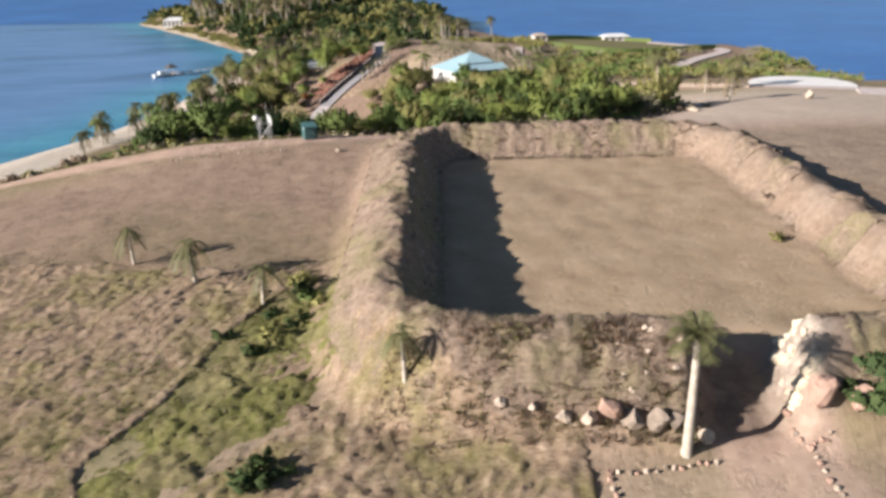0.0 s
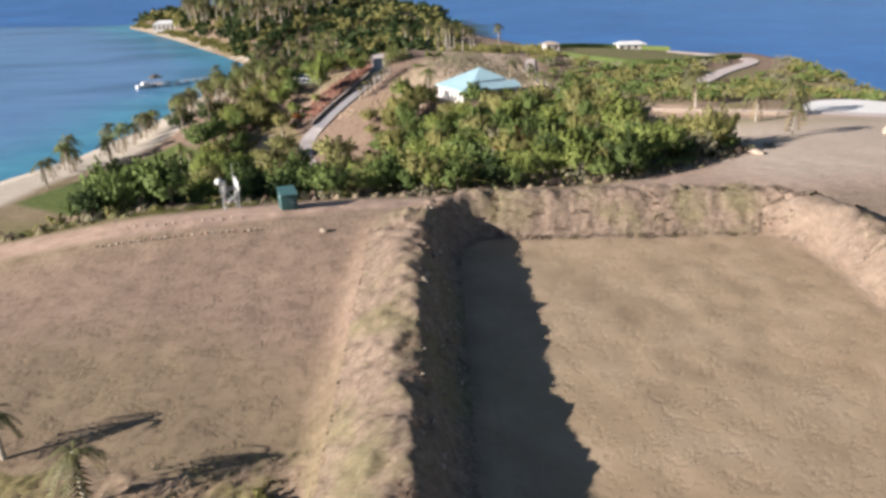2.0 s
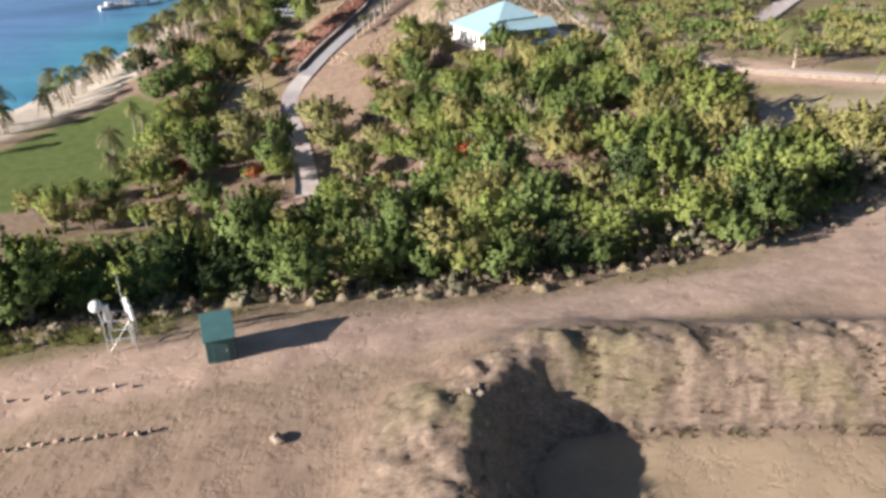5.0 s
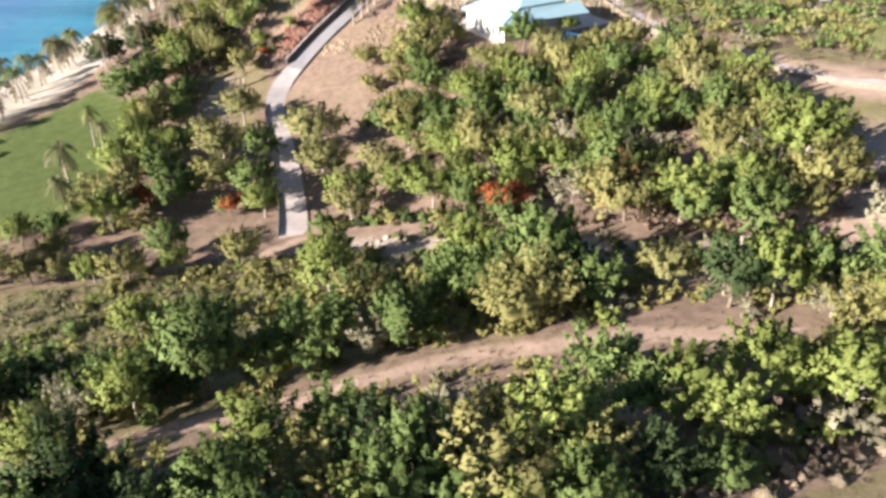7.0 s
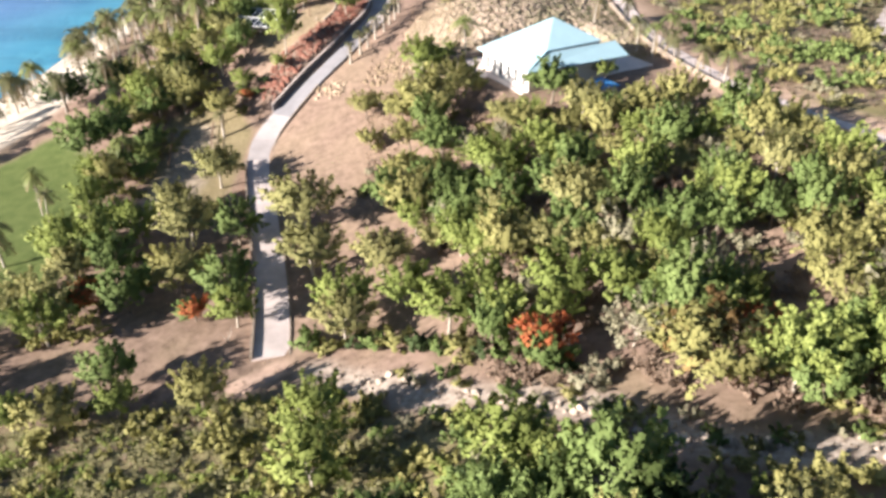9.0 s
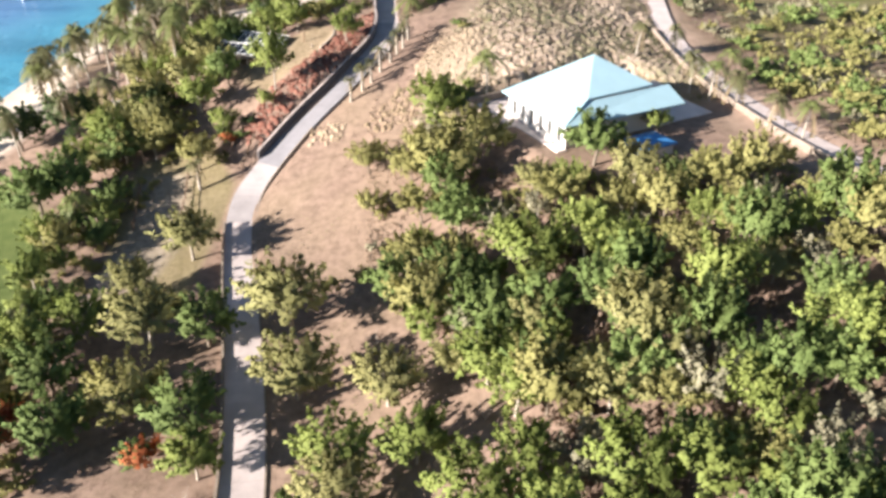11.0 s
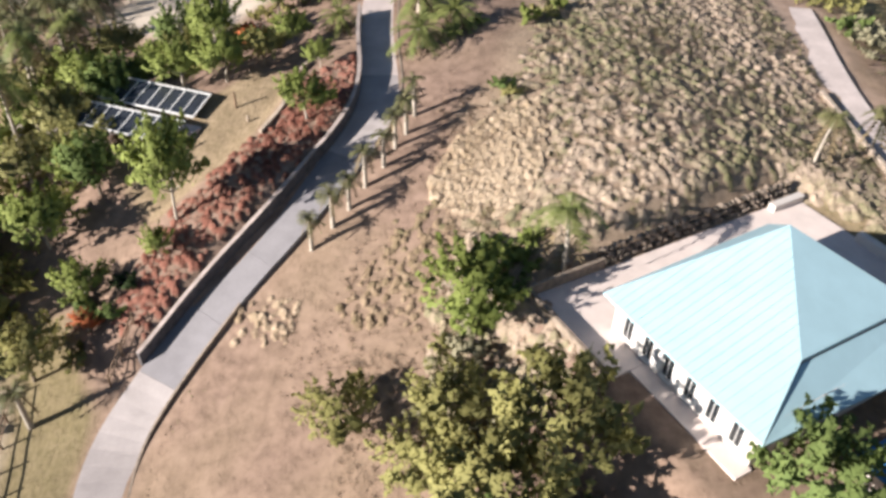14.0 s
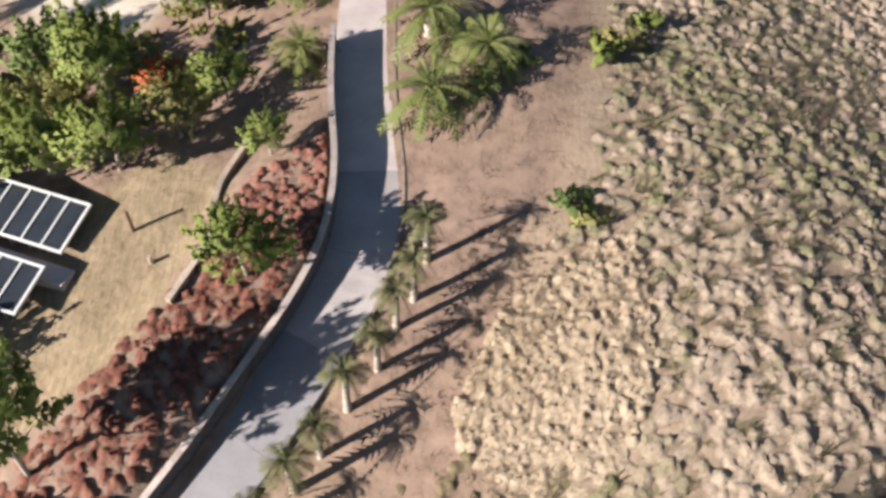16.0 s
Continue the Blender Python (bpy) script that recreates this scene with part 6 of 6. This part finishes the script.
for k, (key, say) in enumerate((("straw", "straw-coloured weeds along the dirt road"), ("green_straw", "green weeds along the dirt road"), ("grey_straw", "grey dry weeds along the dirt road"))):
    tussocks("verge_grass", say, verge_spots[k::3], key, 14, 0.75, 0.50, (0.0, 0.0), 0.05)
sward("dry_grass", "tall dry straw-coloured grass on the near slope", patchy(NEAR_SLOPE, 5200, 0.6, 1.3, 0.5, 31, -2, no_dry), "straw", 0.10, 0.40, 7, WIND)
sward("dry_grass", "pale dry grass clumps on the near slope", patchy(NEAR_SLOPE, 2600, 0.5, 1.3, 1.1, 32, 0.1, no_dry), "pale_straw", 0.11, 0.38, 7, WIND)
BAND = [(-40, 16), (-22, 34), (-14, 42), (-9, 47)]
tussocks("green_grass", "broad band of greener grass across the near slope", patchy(NEAR_SLOPE, 3000, 0.6, 1.4, 0.4, 97, -0.5, lambda x, y: road_in(x, y) | (to_line(x, y, BAND) > 3.5 + 3.5 * wobble(x, y, 0.25, 98))), "field_green", 11, 0.38, 0.46, WIND, 0.04)
sward("green_grass", "patches of greener grass on the near slope", patchy(NEAR_SLOPE, 1500, 0.6, 1.3, 0.22, 33, 0.2, road_in) + patchy(NEAR_SLOPE, 1800, 0.6, 1.3, 0.22, 33, -3, lambda x, y: road_in(x, y) | green_line(x, y)), "green_straw", 0.11, 0.40, 9, WIND)
for k, (key, say) in enumerate((("straw", "straw-coloured grass clumps on the hill"), ("grey_straw", "grey-green grass clumps on the hill"), ("pale_straw", "pale dry grass clumps on the hill"), ("brown_straw", "brown dry grass clumps on the hill"))):
    tussocks("dry_grass", say, [(x, y, 1.15 * e) for x, y, e in hill_spots[k::4]], key, 13, 0.34, 0.50, (0.05, 0.04), 0.05)
sward("green_grass", "greener grass clumps on the hill", patchy(STRAW_HILL, 900, 0.6, 1.4, 0.2, 37, -0.2), "green_straw", 0.24, 0.44, 22, (0.08, 0.05))
tussocks("dry_grass", "brown grass tufts at the foot of the hill", foot_spots, "brown_straw", 12, 0.34, 0.40, (0.05, 0.04), 0.04)
tussocks("dry_grass", "straw tufts thinning out below the reed-like grass", fringe_spots, "straw", 11, 0.40, 0.42, (0.05, 0.04), 0.04)
tussocks("dry_grass", "pale grass tufts beside the concrete road", edge_spots, "pale_straw", 12, 0.36, 0.40, (0.05, 0.04), 0.04)
tussocks("dry_grass", "tall pale reed-like grass beside the palms", reed_spots, "pale_straw", 11, 0.46, 0.36, (0.08, 0.06), 0.04)
sward("dry_grass", "pale straw-coloured grass beside the terrace wall", patchy([(-9.5, 213), (-6, 206), (-9, 204), (-14.5, 205), (-13.8, 214), (-11, 219)], 420, 0.5, 1.3, 0.4, 44, -2), "pale_straw", 0.26, 0.40, 14, (0.08, 0.06))
tussocks("dry_grass", "thin dry grass at the foot of the hill", patchy([(-15.5, 217), (-8, 218), (-9, 236), (-12.5, 240), (-14.5, 230)], 420, 0.35, 0.8, 0.5, 51, -0.1), "straw", 12, 0.35, 0.4)
tussocks("dry_grass", "scattered tufts on the bare clearing", patchy(CLEARING, 900, 0.25, 0.6, 0.35, 52, 0.15), "straw", 9, 0.3, 0.4)
tussocks("green_grass", "scattered green tufts on the bare clearing", patchy(CLEARING, 300, 0.25, 0.6, 0.35, 53, 0.3), "green_straw", 9, 0.3, 0.4)
BANK = [(-13, 36), (-4, 31.5), (30, 31.5), (40, 60), (38, 96), (0, 97), (-11, 90)]
bank_skip = lambda x, y: (box_distance(x, y, -5.0, 31.0, 36.5, 88.5, 7.0) < -3.4) | (box_distance(x, y, -5.0, 31.0, 36.5, 88.5, 7.0) > np.where(y > 86, 1.3, 4.2)) | (x > 24 + 3 * wobble(x, y, 0.5, 80)) & (y > 44) & (y < 86) & (wobble(x, y, 0.7, 81) > -0.1) | (x > 11.3) & (x < 20.0) & (y < 44)
meadow("bank_growth", "dry weeds matted over the bank", BANK, 0.2, 0.19, 0.5, 1.0, 0.0, BANK_MAT, 63, bank_skip)
tussocks("bank_growth", "sparse dry growth on the bank round the yard", patchy(BANK, 3200, 0.35, 0.75, 0.6, 38, -0.4, bank_skip), "straw", 10, 0.28, 0.40, (0.0, 0.0), 0.025)
tussocks("bank_growth", "grey dry growth on the bank round the yard", patchy(BANK, 900, 0.35, 0.85, 0.6, 39, 0.0, bank_skip), "brown_straw", 10, 0.28, 0.40, (0.0, 0.0), 0.025)
tussocks("bank_growth", "green weeds on the bank round the yard", patchy(BANK, 700, 0.35, 0.8, 0.25, 40, 0.2, bank_skip), "green_straw", 10, 0.34, 0.36)
tussocks("bank_growth", "dark weeds on the far side of the yard", patchy([(1, 84.8), (28, 84.8), (28, 88.4), (1, 88.4)], 260, 0.5, 1.1, 0.5, 95, -0.4), "brown_straw", 16, 0.4, 0.4)
tussocks("bank_growth", "green weeds on the far side of the yard", patchy([(1, 84.8), (28, 84.8), (28, 88.4), (1, 88.4)], 120, 0.5, 1.0, 0.5, 96, 0.0), "green_straw", 16, 0.4, 0.4)
tussocks("bank_growth", "small dark weeds dotted over the far bank", patchy([(2, 85.2), (30, 84.6), (30, 88.6), (2, 89.2)], 150, 0.3, 0.8, 0.9, 101, -0.1), "dark", 16, 0.42, 0.34)
tussocks("green_grass", "yellow-green grass between the dirt road and the wood", patchy([(-62, 81.8), (-31, 90.0), (-20, 93.2), (-17, 96.2), (-34, 95.0), (-62, 91)], 1500, 0.5, 1.2, 0.4, 102, -0.35), "field_green", 14, 0.42, 0.44)
front = [(-6, 31.5), (12, 31.3), (12, 36.5), (-4.5, 38)]
for key, n, say in (("straw", 700, "straw-coloured tufts on the front of the bank"), ("green_straw", 380, "green tufts on the front of the bank"), ("pale_straw", 420, "pale tufts on the front of the bank"), ("brown_straw", 160, "brown tufts on the front of the bank")):
    tussocks("bank_growth", say, patchy(front, n, 0.5, 1.2, 0.7, 70 + n, -0.3), key, 14, 0.42, 0.34)
EAST_SLOPE = [(30, 225), (33, 200), (38, 178), (60, 172), (90, 195), (80, 250), (45, 258), (26, 258)]
for key, n, say in (("straw", 1500, "dry grass on the eastern slope"), ("green_straw", 1700, "green grass on the eastern slope"), ("brown_straw", 900, "brown grass on the eastern slope")):
    tussocks("meadow_grass", say, patchy(EAST_SLOPE, n, 0.8, 1.7, 0.25, 90 + n, -0.4), key, 12, 0.45, 0.5)
tussocks("meadow_grass", "green and straw grass behind the terrace", patchy(HOUSE_LAWN, 500, 0.4, 0.9, 0.3, 99, -0.6), "green_straw", 12, 0.3, 0.4)
tussocks("meadow_grass", "low green grass at the west edge of the wood", patchy([(-62, 92), (-40, 92), (-42, 148), (-64, 146)], 1500, 0.6, 1.3, 0.3, 55, -0.6), "green_straw", 20, 0.45, 0.45)
tussocks("verge_grass", "dry grass along the track and wood edges", [(x + RNG.normal() * 1.4, y + RNG.normal() * 1.4, RNG.uniform(0.4, 0.9)) for x, y in np.repeat(np.vstack([along(TRACK, 0.6)[0], along(LOW_TRACK, 0.6)[0], along(ROCKY, 0.6)[0], along(HEDGE, 0.5)[0] + (0, -0.6)]), 4, 0)], "straw", 8, 0.45, 0.26)
tussocks("verge_grass", "dry grass in the clearing below the house", patchy([(-19, 186), (-13, 198), (-8, 205), (-9, 214), (-13, 219), (-21, 218), (-20, 205)], 700, 0.4, 0.95, 0.4, 41, 0.0), "straw", 18, 0.4, 0.4)
tussocks("meadow_grass", "rough green and straw grass between the trees", patchy(GRASSY, 2400, 0.6, 1.3, 0.3, 45, -0.8), "green_straw", 16, 0.42, 0.45)
tussocks("meadow_grass", "rough dry grass between the trees", patchy(GRASSY, 500, 0.6, 1.1, 0.4, 46, -0.2), "straw", 20, 0.42, 0.42)
sward("red_bed", "bed of low reddish-brown plants beside the retaining wall", patchy(BED, 620, 0.5, 1.1, 0.5, 42, -3), "red_bed", 0.15, 0.32, 26)
tussocks("yard_grass", "thin dry grass on the yard floor", patchy([(0, 41), (27, 41), (27, 84), (0, 84)], 900, 0.18, 0.42, 0.25, 43, 0.0), "pale_straw", 6, 0.25, 0.3)
for k in range(26):
    shrub(("olive", "deep", "fresh")[k % 3], RNG.uniform(-60, -41), RNG.uniform(98, 146), RNG.uniform(0.9, 1.7))
# the ragged crest of the bank
ring = [(x, y) for x, y in zip(RNG.uniform(-7, 33, 9000), RNG.uniform(35, 91, 9000))]
rx_, ry_ = np.array(ring).T
rd_ = box_distance(rx_, ry_, -5.0, 31.0, 36.5, 88.5, 7.0)
pick = (np.abs(rd_ + 0.2) < 0.8) & ((rx_ < 24) | (ry_ < 44)) & ~((rx_ > 11.3) & (rx_ < 19.0) & (ry_ < 44))
tussocks("bank_growth", "brown weeds along the crest of the bank", [(x, y, RNG.uniform(0.35, 0.95)) for x, y in zip(rx_[pick], ry_[pick])], "brown_straw", 16, 0.42, 0.40, (0.0, 0.0), 0.025)
# pale stones showing in the bank
for k in range(110):
    y = RNG.uniform(41, 87)
    e = RNG.uniform(0.08, 0.22)
    rock(-5.0 + RNG.uniform(0.6, 3.2), y, e * 1.3, e, e, (0, 4, 4, 1)[k % 4], "stone showing in the earth bank", "stones in the bank")


# ---- west terraces: panels, walls, fences ----
def panel_table(x, y, z, turn, cols, w, l):
    t = thing("panel_rack", Matrix.Translation((x, y, z)) @ Matrix.Rotation(radians(turn), 4, "Z"), "row of dark glossy panels in white metal frames", "panel rack", "panel racks on the terrace")
    for k in range(cols):
        bm = bmesh.new()
        tilt = Matrix.Translation((k * w, 0, 1.0)) @ Matrix.Rotation(radians(14), 4, "X")
        box(bm, 0.06, w - 0.06, 0.05, l - 0.05, 0.0, 0.04, tilt, 0.005)
        part("panel", bm, PANEL_DARK, t)
        bm = bmesh.new()
        box(bm, -0.045, 0.045, 0.0, l, -0.05, 0.10, tilt)
        part("rail", bm, WHITE_PAINT, t)
        for yy in (0.2, l - 0.3):
            z = 1.0 + yy * math.tan(radians(14))
            v, f = tube([(k * w, yy, -3.2), (k * w, yy, z - 0.04)], [0.05, 0.05], 6)
            link("leg", v, f, STEEL, t)
    bm = bmesh.new()
    box(bm, cols * w - 0.055, cols * w + 0.07, 0.0, l, -0.05, 0.10, Matrix.Translation((0, 0, 1.0)) @ Matrix.Rotation(radians(14), 4, "X"))
    part("rail", bm, WHITE_PAINT, t)
    for yy in (-0.12, l):
        bm = bmesh.new()
        box(bm, -0.07, cols * w + 0.07, yy, yy + 0.12, -0.05, 0.09, Matrix.Translation((0, 0, 1.0)) @ Matrix.Rotation(radians(14), 4, "X"))
        part("rail", bm, WHITE_PAINT, t)
    return t


RACK_Z = ground_at(-34, 231) - 0.5
panel_table(-45.2, 231.2, RACK_Z - 0.4, -19, 8, 1.2, 2.5)
panel_table(-44.0, 234.8, RACK_Z, -19, 8, 1.2, 2.8)
slab = thing("paved_pad", Matrix.Identity(4), "pale concrete pad between the panel racks", "paving", kind="structure")
bm = bmesh.new()
box(bm, -5.2, 5.0, -0.55, 0.55, -3.2, 0.6, Matrix.Translation((-39.0, 231.9, RACK_Z)) @ Matrix.Rotation(radians(-19), 4, "Z"), 0.03)
part("pad", bm, CONCRETE, slab)
wall_along("garden_wall", "low curved pale garden wall on the lawn terrace", [(-26.2, 238.5), (-27.6, 235.0), (-26.8, 231.5), (-28.5, 228.0)], 0.5, 0.15, -0.15, 0.4, PALE_ROCK)


def post_at(x, y, h, r, material, label, group):
    z = ground_at(x, y)
    v, f = tube([(x, y, z - 0.3), (x + 0.01, y, z + h * 0.5), (x, y, z + h)], [r * 1.1, r, r * 0.9], 8)
    ob = link("post", v, f, material)
    return tagged(ob, label, "post", group)


post_at(-31.6, 233.0, 1.5, 0.12, TIMBER, "short thick timber post on the lawn", "posts on the terrace")
post_at(-30.2, 231.0, 0.5, 0.12, PALE_ROCK, "short pale stump on the lawn", "posts on the terrace")


def fence_run(a, b, n, label):
    f_ = thing("fence", Matrix.Identity(4), label, "fence")
    a, b = Vector(a), Vector(b)
    top = []
    for k in range(n):
        p = a.lerp(b, k / (n - 1))
        z = ground_at(p.x, p.y)
        v, f = tube([(p.x, p.y, z - 0.3), (p.x, p.y, z + 1.15)], [0.08, 0.07], 6)
        link("post", v, f, TIMBER, f_)
        top.append((p.x, p.y, z))
    for hgt in (0.5, 1.0):
        v, f = tube([(x, y, z + hgt) for x, y, z in top], [0.055] * n, 5)
        link("rail", v, f, TIMBER, f_)


fence_run((-43.8, 209.9), (-42.0, 197.1), 8, "brown timber post-and-rail fence on the lawn")
fence_run((-49.7, 208.3), (-48.1, 200.6), 6, "brown timber post-and-rail fence on the lawn")
fence_run((-35.6, 213.6), (-36.8, 210.2), 3, "short brown timber fence by the retaining wall")


def hut(x, y, w, l, h, turn, roof_material, label):
    t = thing("hut", Matrix.Translation((x, y, max(0.0, ground_at(x, y)))) @ Matrix.Rotation(radians(turn), 4, "Z"), label, "hut")
    bm = bmesh.new()
    box(bm, -w / 2, w / 2, -l / 2, l / 2, -0.8, h, None, 0.02)
    part("wall", bm, WHITE_WALL, t)
    bm = bmesh.new()
    e = 0.5
    c = [bm.verts.new(p) for p in ((-w / 2 - e, -l / 2 - e, h), (w / 2 + e, -l / 2 - e, h), (w / 2 + e, l / 2 + e, h), (-w / 2 - e, l / 2 + e, h))]
    r0, r1 = bm.verts.new((-w / 2 + l / 2 * 0.8 if w > l else 0, 0, h + l * 0.22)), bm.verts.new((w / 2 - l / 2 * 0.8 if w > l else 0.01, 0, h + l * 0.22))
    for f in ((c[0], c[1], r1, r0), (c[1], c[2], r1), (c[2], c[3], r0, r1), (c[3], c[0], r0), (c[3], c[2], c[1], c[0])):
        bm.faces.new(f)
    part("roof", bm, roof_material, t)
    n = max(2, int(w / 2.5))
    for k in range(n):
        xx = -w / 2 + w * (k + 0.5) / n
        bm = bmesh.new()
        box(bm, xx - 0.5, xx + 0.5, -l / 2 - 0.03, -l / 2 - 0.005, h * 0.3, h * 0.8)
        part("window", bm, GLASS, t)
    return t


hut(-56.0, 224.0, 4.2, 3.4, 2.1, 15, plain("pale_blue_sheet", (0.45, 0.53, 0.66), 0.6, 0.08, 0.8), "small pale blue-roofed hut under the beach trees")
for x, y, w, l, h, turn in ((-182, 548, 16, 9, 1.5, 8), (-138, 556, 11, 9, 4.5, 5), (-112, 560, 10, 9, 6.0, 0), (-100, 600, 24, 11, 4.0, -5), (-60, 610, 26, 12, 5.0, -8)):
    hut(x, y, w, l, h + 3, turn, WHITE_PAINT, "distant white villa with a pale hipped roof among palms")
hut(70, 322, 11, 5, 2.0, 8, WHITE_PAINT, "low pale pavilion at the edge of the lawn")
hut(36, 296, 5, 4, 2.2, 10, PALE_ROCK, "small pale stone hut beside the lawn")

# ---- headland lawn edge, helipad ----
wall_along("hedge_wall", "low dark clipped hedge along the lawn edge", [(37, 272), (62, 262.5), (99, 287)], 3.0, 0.8, -0.8, 1.5, LEAF["deep"])
wall_along("hedge_wall", "low dark clipped hedge along the lawn edge", [(39, 308), (66, 324), (84, 317)], 3.0, 0.8, -0.8, 1.6, LEAF["deep"])
lp, ld = along(DRIVE, 3.0)
headland = thing("road", Matrix.Identity(4), "pale concrete drive round the headland lawn", "road", kind="structure")
for i in range(0, len(lp) - 1, 4):
    v, f = band(lp[i:i + 5], ld[i:i + 5], 2.2, -2.2, 0.25, -0.8)
    link("slab", v, f, CONCRETE, headland)
pad = thing("helipad", Matrix.Identity(4), "broad pale round concrete pad on the dirt", "helipad", kind="structure")
bm = bmesh.new()
bmesh.ops.create_cone(bm, cap_ends=True, segments=48, radius1=10.5, radius2=10.3, depth=1.6, matrix=Matrix.Translation((73, 158, ground_at(73, 158) - 0.6)))
part("slab", bm, plain("white_concrete", (0.72, 0.70, 0.68), 0.8, 0.06, 0.3), pad)
bm = bmesh.new()
box(bm, -9, 20, -3, 3, -1.5, 0.12, Matrix.Translation((86, 141, ground_at(86, 141) + 0.2)) @ Matrix.Rotation(radians(-18), 4, "Z"))
part("apron", bm, CONCRETE, pad, "pale concrete apron")
rock(62.0, 131.0, 0.8, 0.8, 1.0, 0, "upright pale boulder beside the concrete apron", "boulders on the dirt")

# ---- jetty and boat house on the water ----
jetty = thing("jetty", Matrix.Identity(4), "timber jetty running out from the beach", "jetty")
a, b_ = Vector((-113.5, 327.0, 1.1)), Vector((-94.0, 347.0, 1.1))
turn = (b_ - a).to_track_quat("X", "Z").to_matrix().to_4x4()
bm = bmesh.new()
for k in range(34):
    s = (k + 0.5) / 34 * (b_ - a).length
    box(bm, s - 0.37, s + 0.37, -1.1, 1.1, -0.08, 0.0, Matrix.Translation(a) @ turn)
part("deck", bm, plain("grey_deck", (0.30, 0.33, 0.36), 0.8, 0.2, 1.0), jetty)
for k in range(8):
    for sg in (-1, 1):
        p = Matrix.Translation(a) @ turn @ Vector((k / 7 * (b_ - a).length, sg * 1.0, 0))
        v, f = tube([(p.x, p.y, -2.5), (p.x, p.y, 1.5)], [0.16, 0.15], 7)
        link("pile", v, f, TIMBER, jetty)
boat = thing("boat", pose(-117.5, 324.0, 0.25, 0, 0, 40), "white motor boat moored beside the jetty head", "boat")
bm = bmesh.new()
prof = ((-3.6, 1.3), (-1.5, 1.5), (1.0, 1.45), (2.8, 0.9), (4.2, 0.05))
rows = [[bm.verts.new((x, sg * w * k, z)) for sg, k, z in ((-1, 0.55, -0.4), (-1, 1.0, 1.0), (1, 1.0, 1.0), (1, 0.55, -0.4))] for x, w in prof]
for p, q in zip(rows, rows[1:]):
    for k in range(4):
        bm.faces.new((p[k], p[(k + 1) % 4], q[(k + 1) % 4], q[k]))
bm.faces.new(rows[0]), bm.faces.new(rows[-1][::-1])
part("hull", bm, WHITE_PAINT, boat)
bm = bmesh.new()
box(bm, -1.4, 1.2, -1.0, 1.0, 1.0, 2.1, None, 0.2)
part("cabin", bm, WHITE_PAINT, boat)
bm = bmesh.new()
box(bm, -1.0, 1.25, -0.9, 0.9, 1.5, 1.9, None, 0.05)
part("windscreen", bm, GLASS, boat)
bhouse = thing("jetty_shelter", pose(-114.5, 327.5, 1.1, 0, 0, 45), "small dark-roofed shelter at the jetty head", "shelter")
for x in (-1.7, 1.7):
    for y in (-1.7, 1.7):
        v, f = tube([(x, y, -3.4), (x, y, 2.4)], [0.12, 0.1], 6)
        link("post", v, f, WHITE_PAINT, bhouse)
bm = bmesh.new()
bmesh.ops.create_cone(bm, cap_ends=True, segments=4, radius1=3.4, radius2=0.05, depth=1.5, matrix=Matrix.Translation((0, 0, 3.1)) @ Matrix.Rotation(radians(45), 4, "Z"))
part("roof", bm, DARK_ROCK, bhouse, "dark hipped roof")
bm = bmesh.new()
box(bm, -2.2, 2.2, -2.2, 2.2, -0.1, 0.02)
part("deck", bm, CONCRETE, bhouse)

# ---- bare dead tree in the wood ----
dead = thing("dead_tree", Matrix.Translation((30.3, 144.7, ground_at(30.3, 144.7))), "leafless pale dead tree with forked limbs", "tree")
link("trunk", *tube([(0, 0, -0.3), (0.1, 0.1, 1.3), (-0.1, 0.2, 2.2)], [0.22, 0.18, 0.13], 7), TWIG, dead, shade=True)
for k in range(9):
    a = k * 0.7 + RNG.uniform(-0.2, 0.2)
    l = RNG.uniform(1.4, 2.4)
    s = Vector((0.05, 0.12, 1.3 + 0.09 * k))
    e = s + Vector((math.cos(a) * l * 0.7, math.sin(a) * l * 0.7, l * 0.8))
    link("limb", *tube([s, s.lerp(e, 0.5) + Vector((0.1, -0.1, 0.1)), e], [0.09, 0.06, 0.015], 5), TWIG, dead)
# leafless twigs among the trees
for k in range(40):
    x, y = RNG.uniform(-40, 30), RNG.uniform(103, 190)
    if not free(x, y, 0.2):
        continue
    o = thing("dead_bush", Matrix.Translation((x, y, ground_at(x, y))), "bare pale twiggy dead bush", "bush", "dead bushes in the wood")
    out = []
    for j in range(10):
        a, l = RNG.uniform(0, 6.28), RNG.uniform(0.8, 1.7)
        e = Vector((math.cos(a) * l * 0.5, math.sin(a) * l * 0.5, l))
        out.append(tube([(0, 0, -0.1), e * 0.5 + Vector((0, 0.05, 0.05)), e], [0.035, 0.025, 0.008], 4))
    link("twigs", *join(out), TWIG, o)
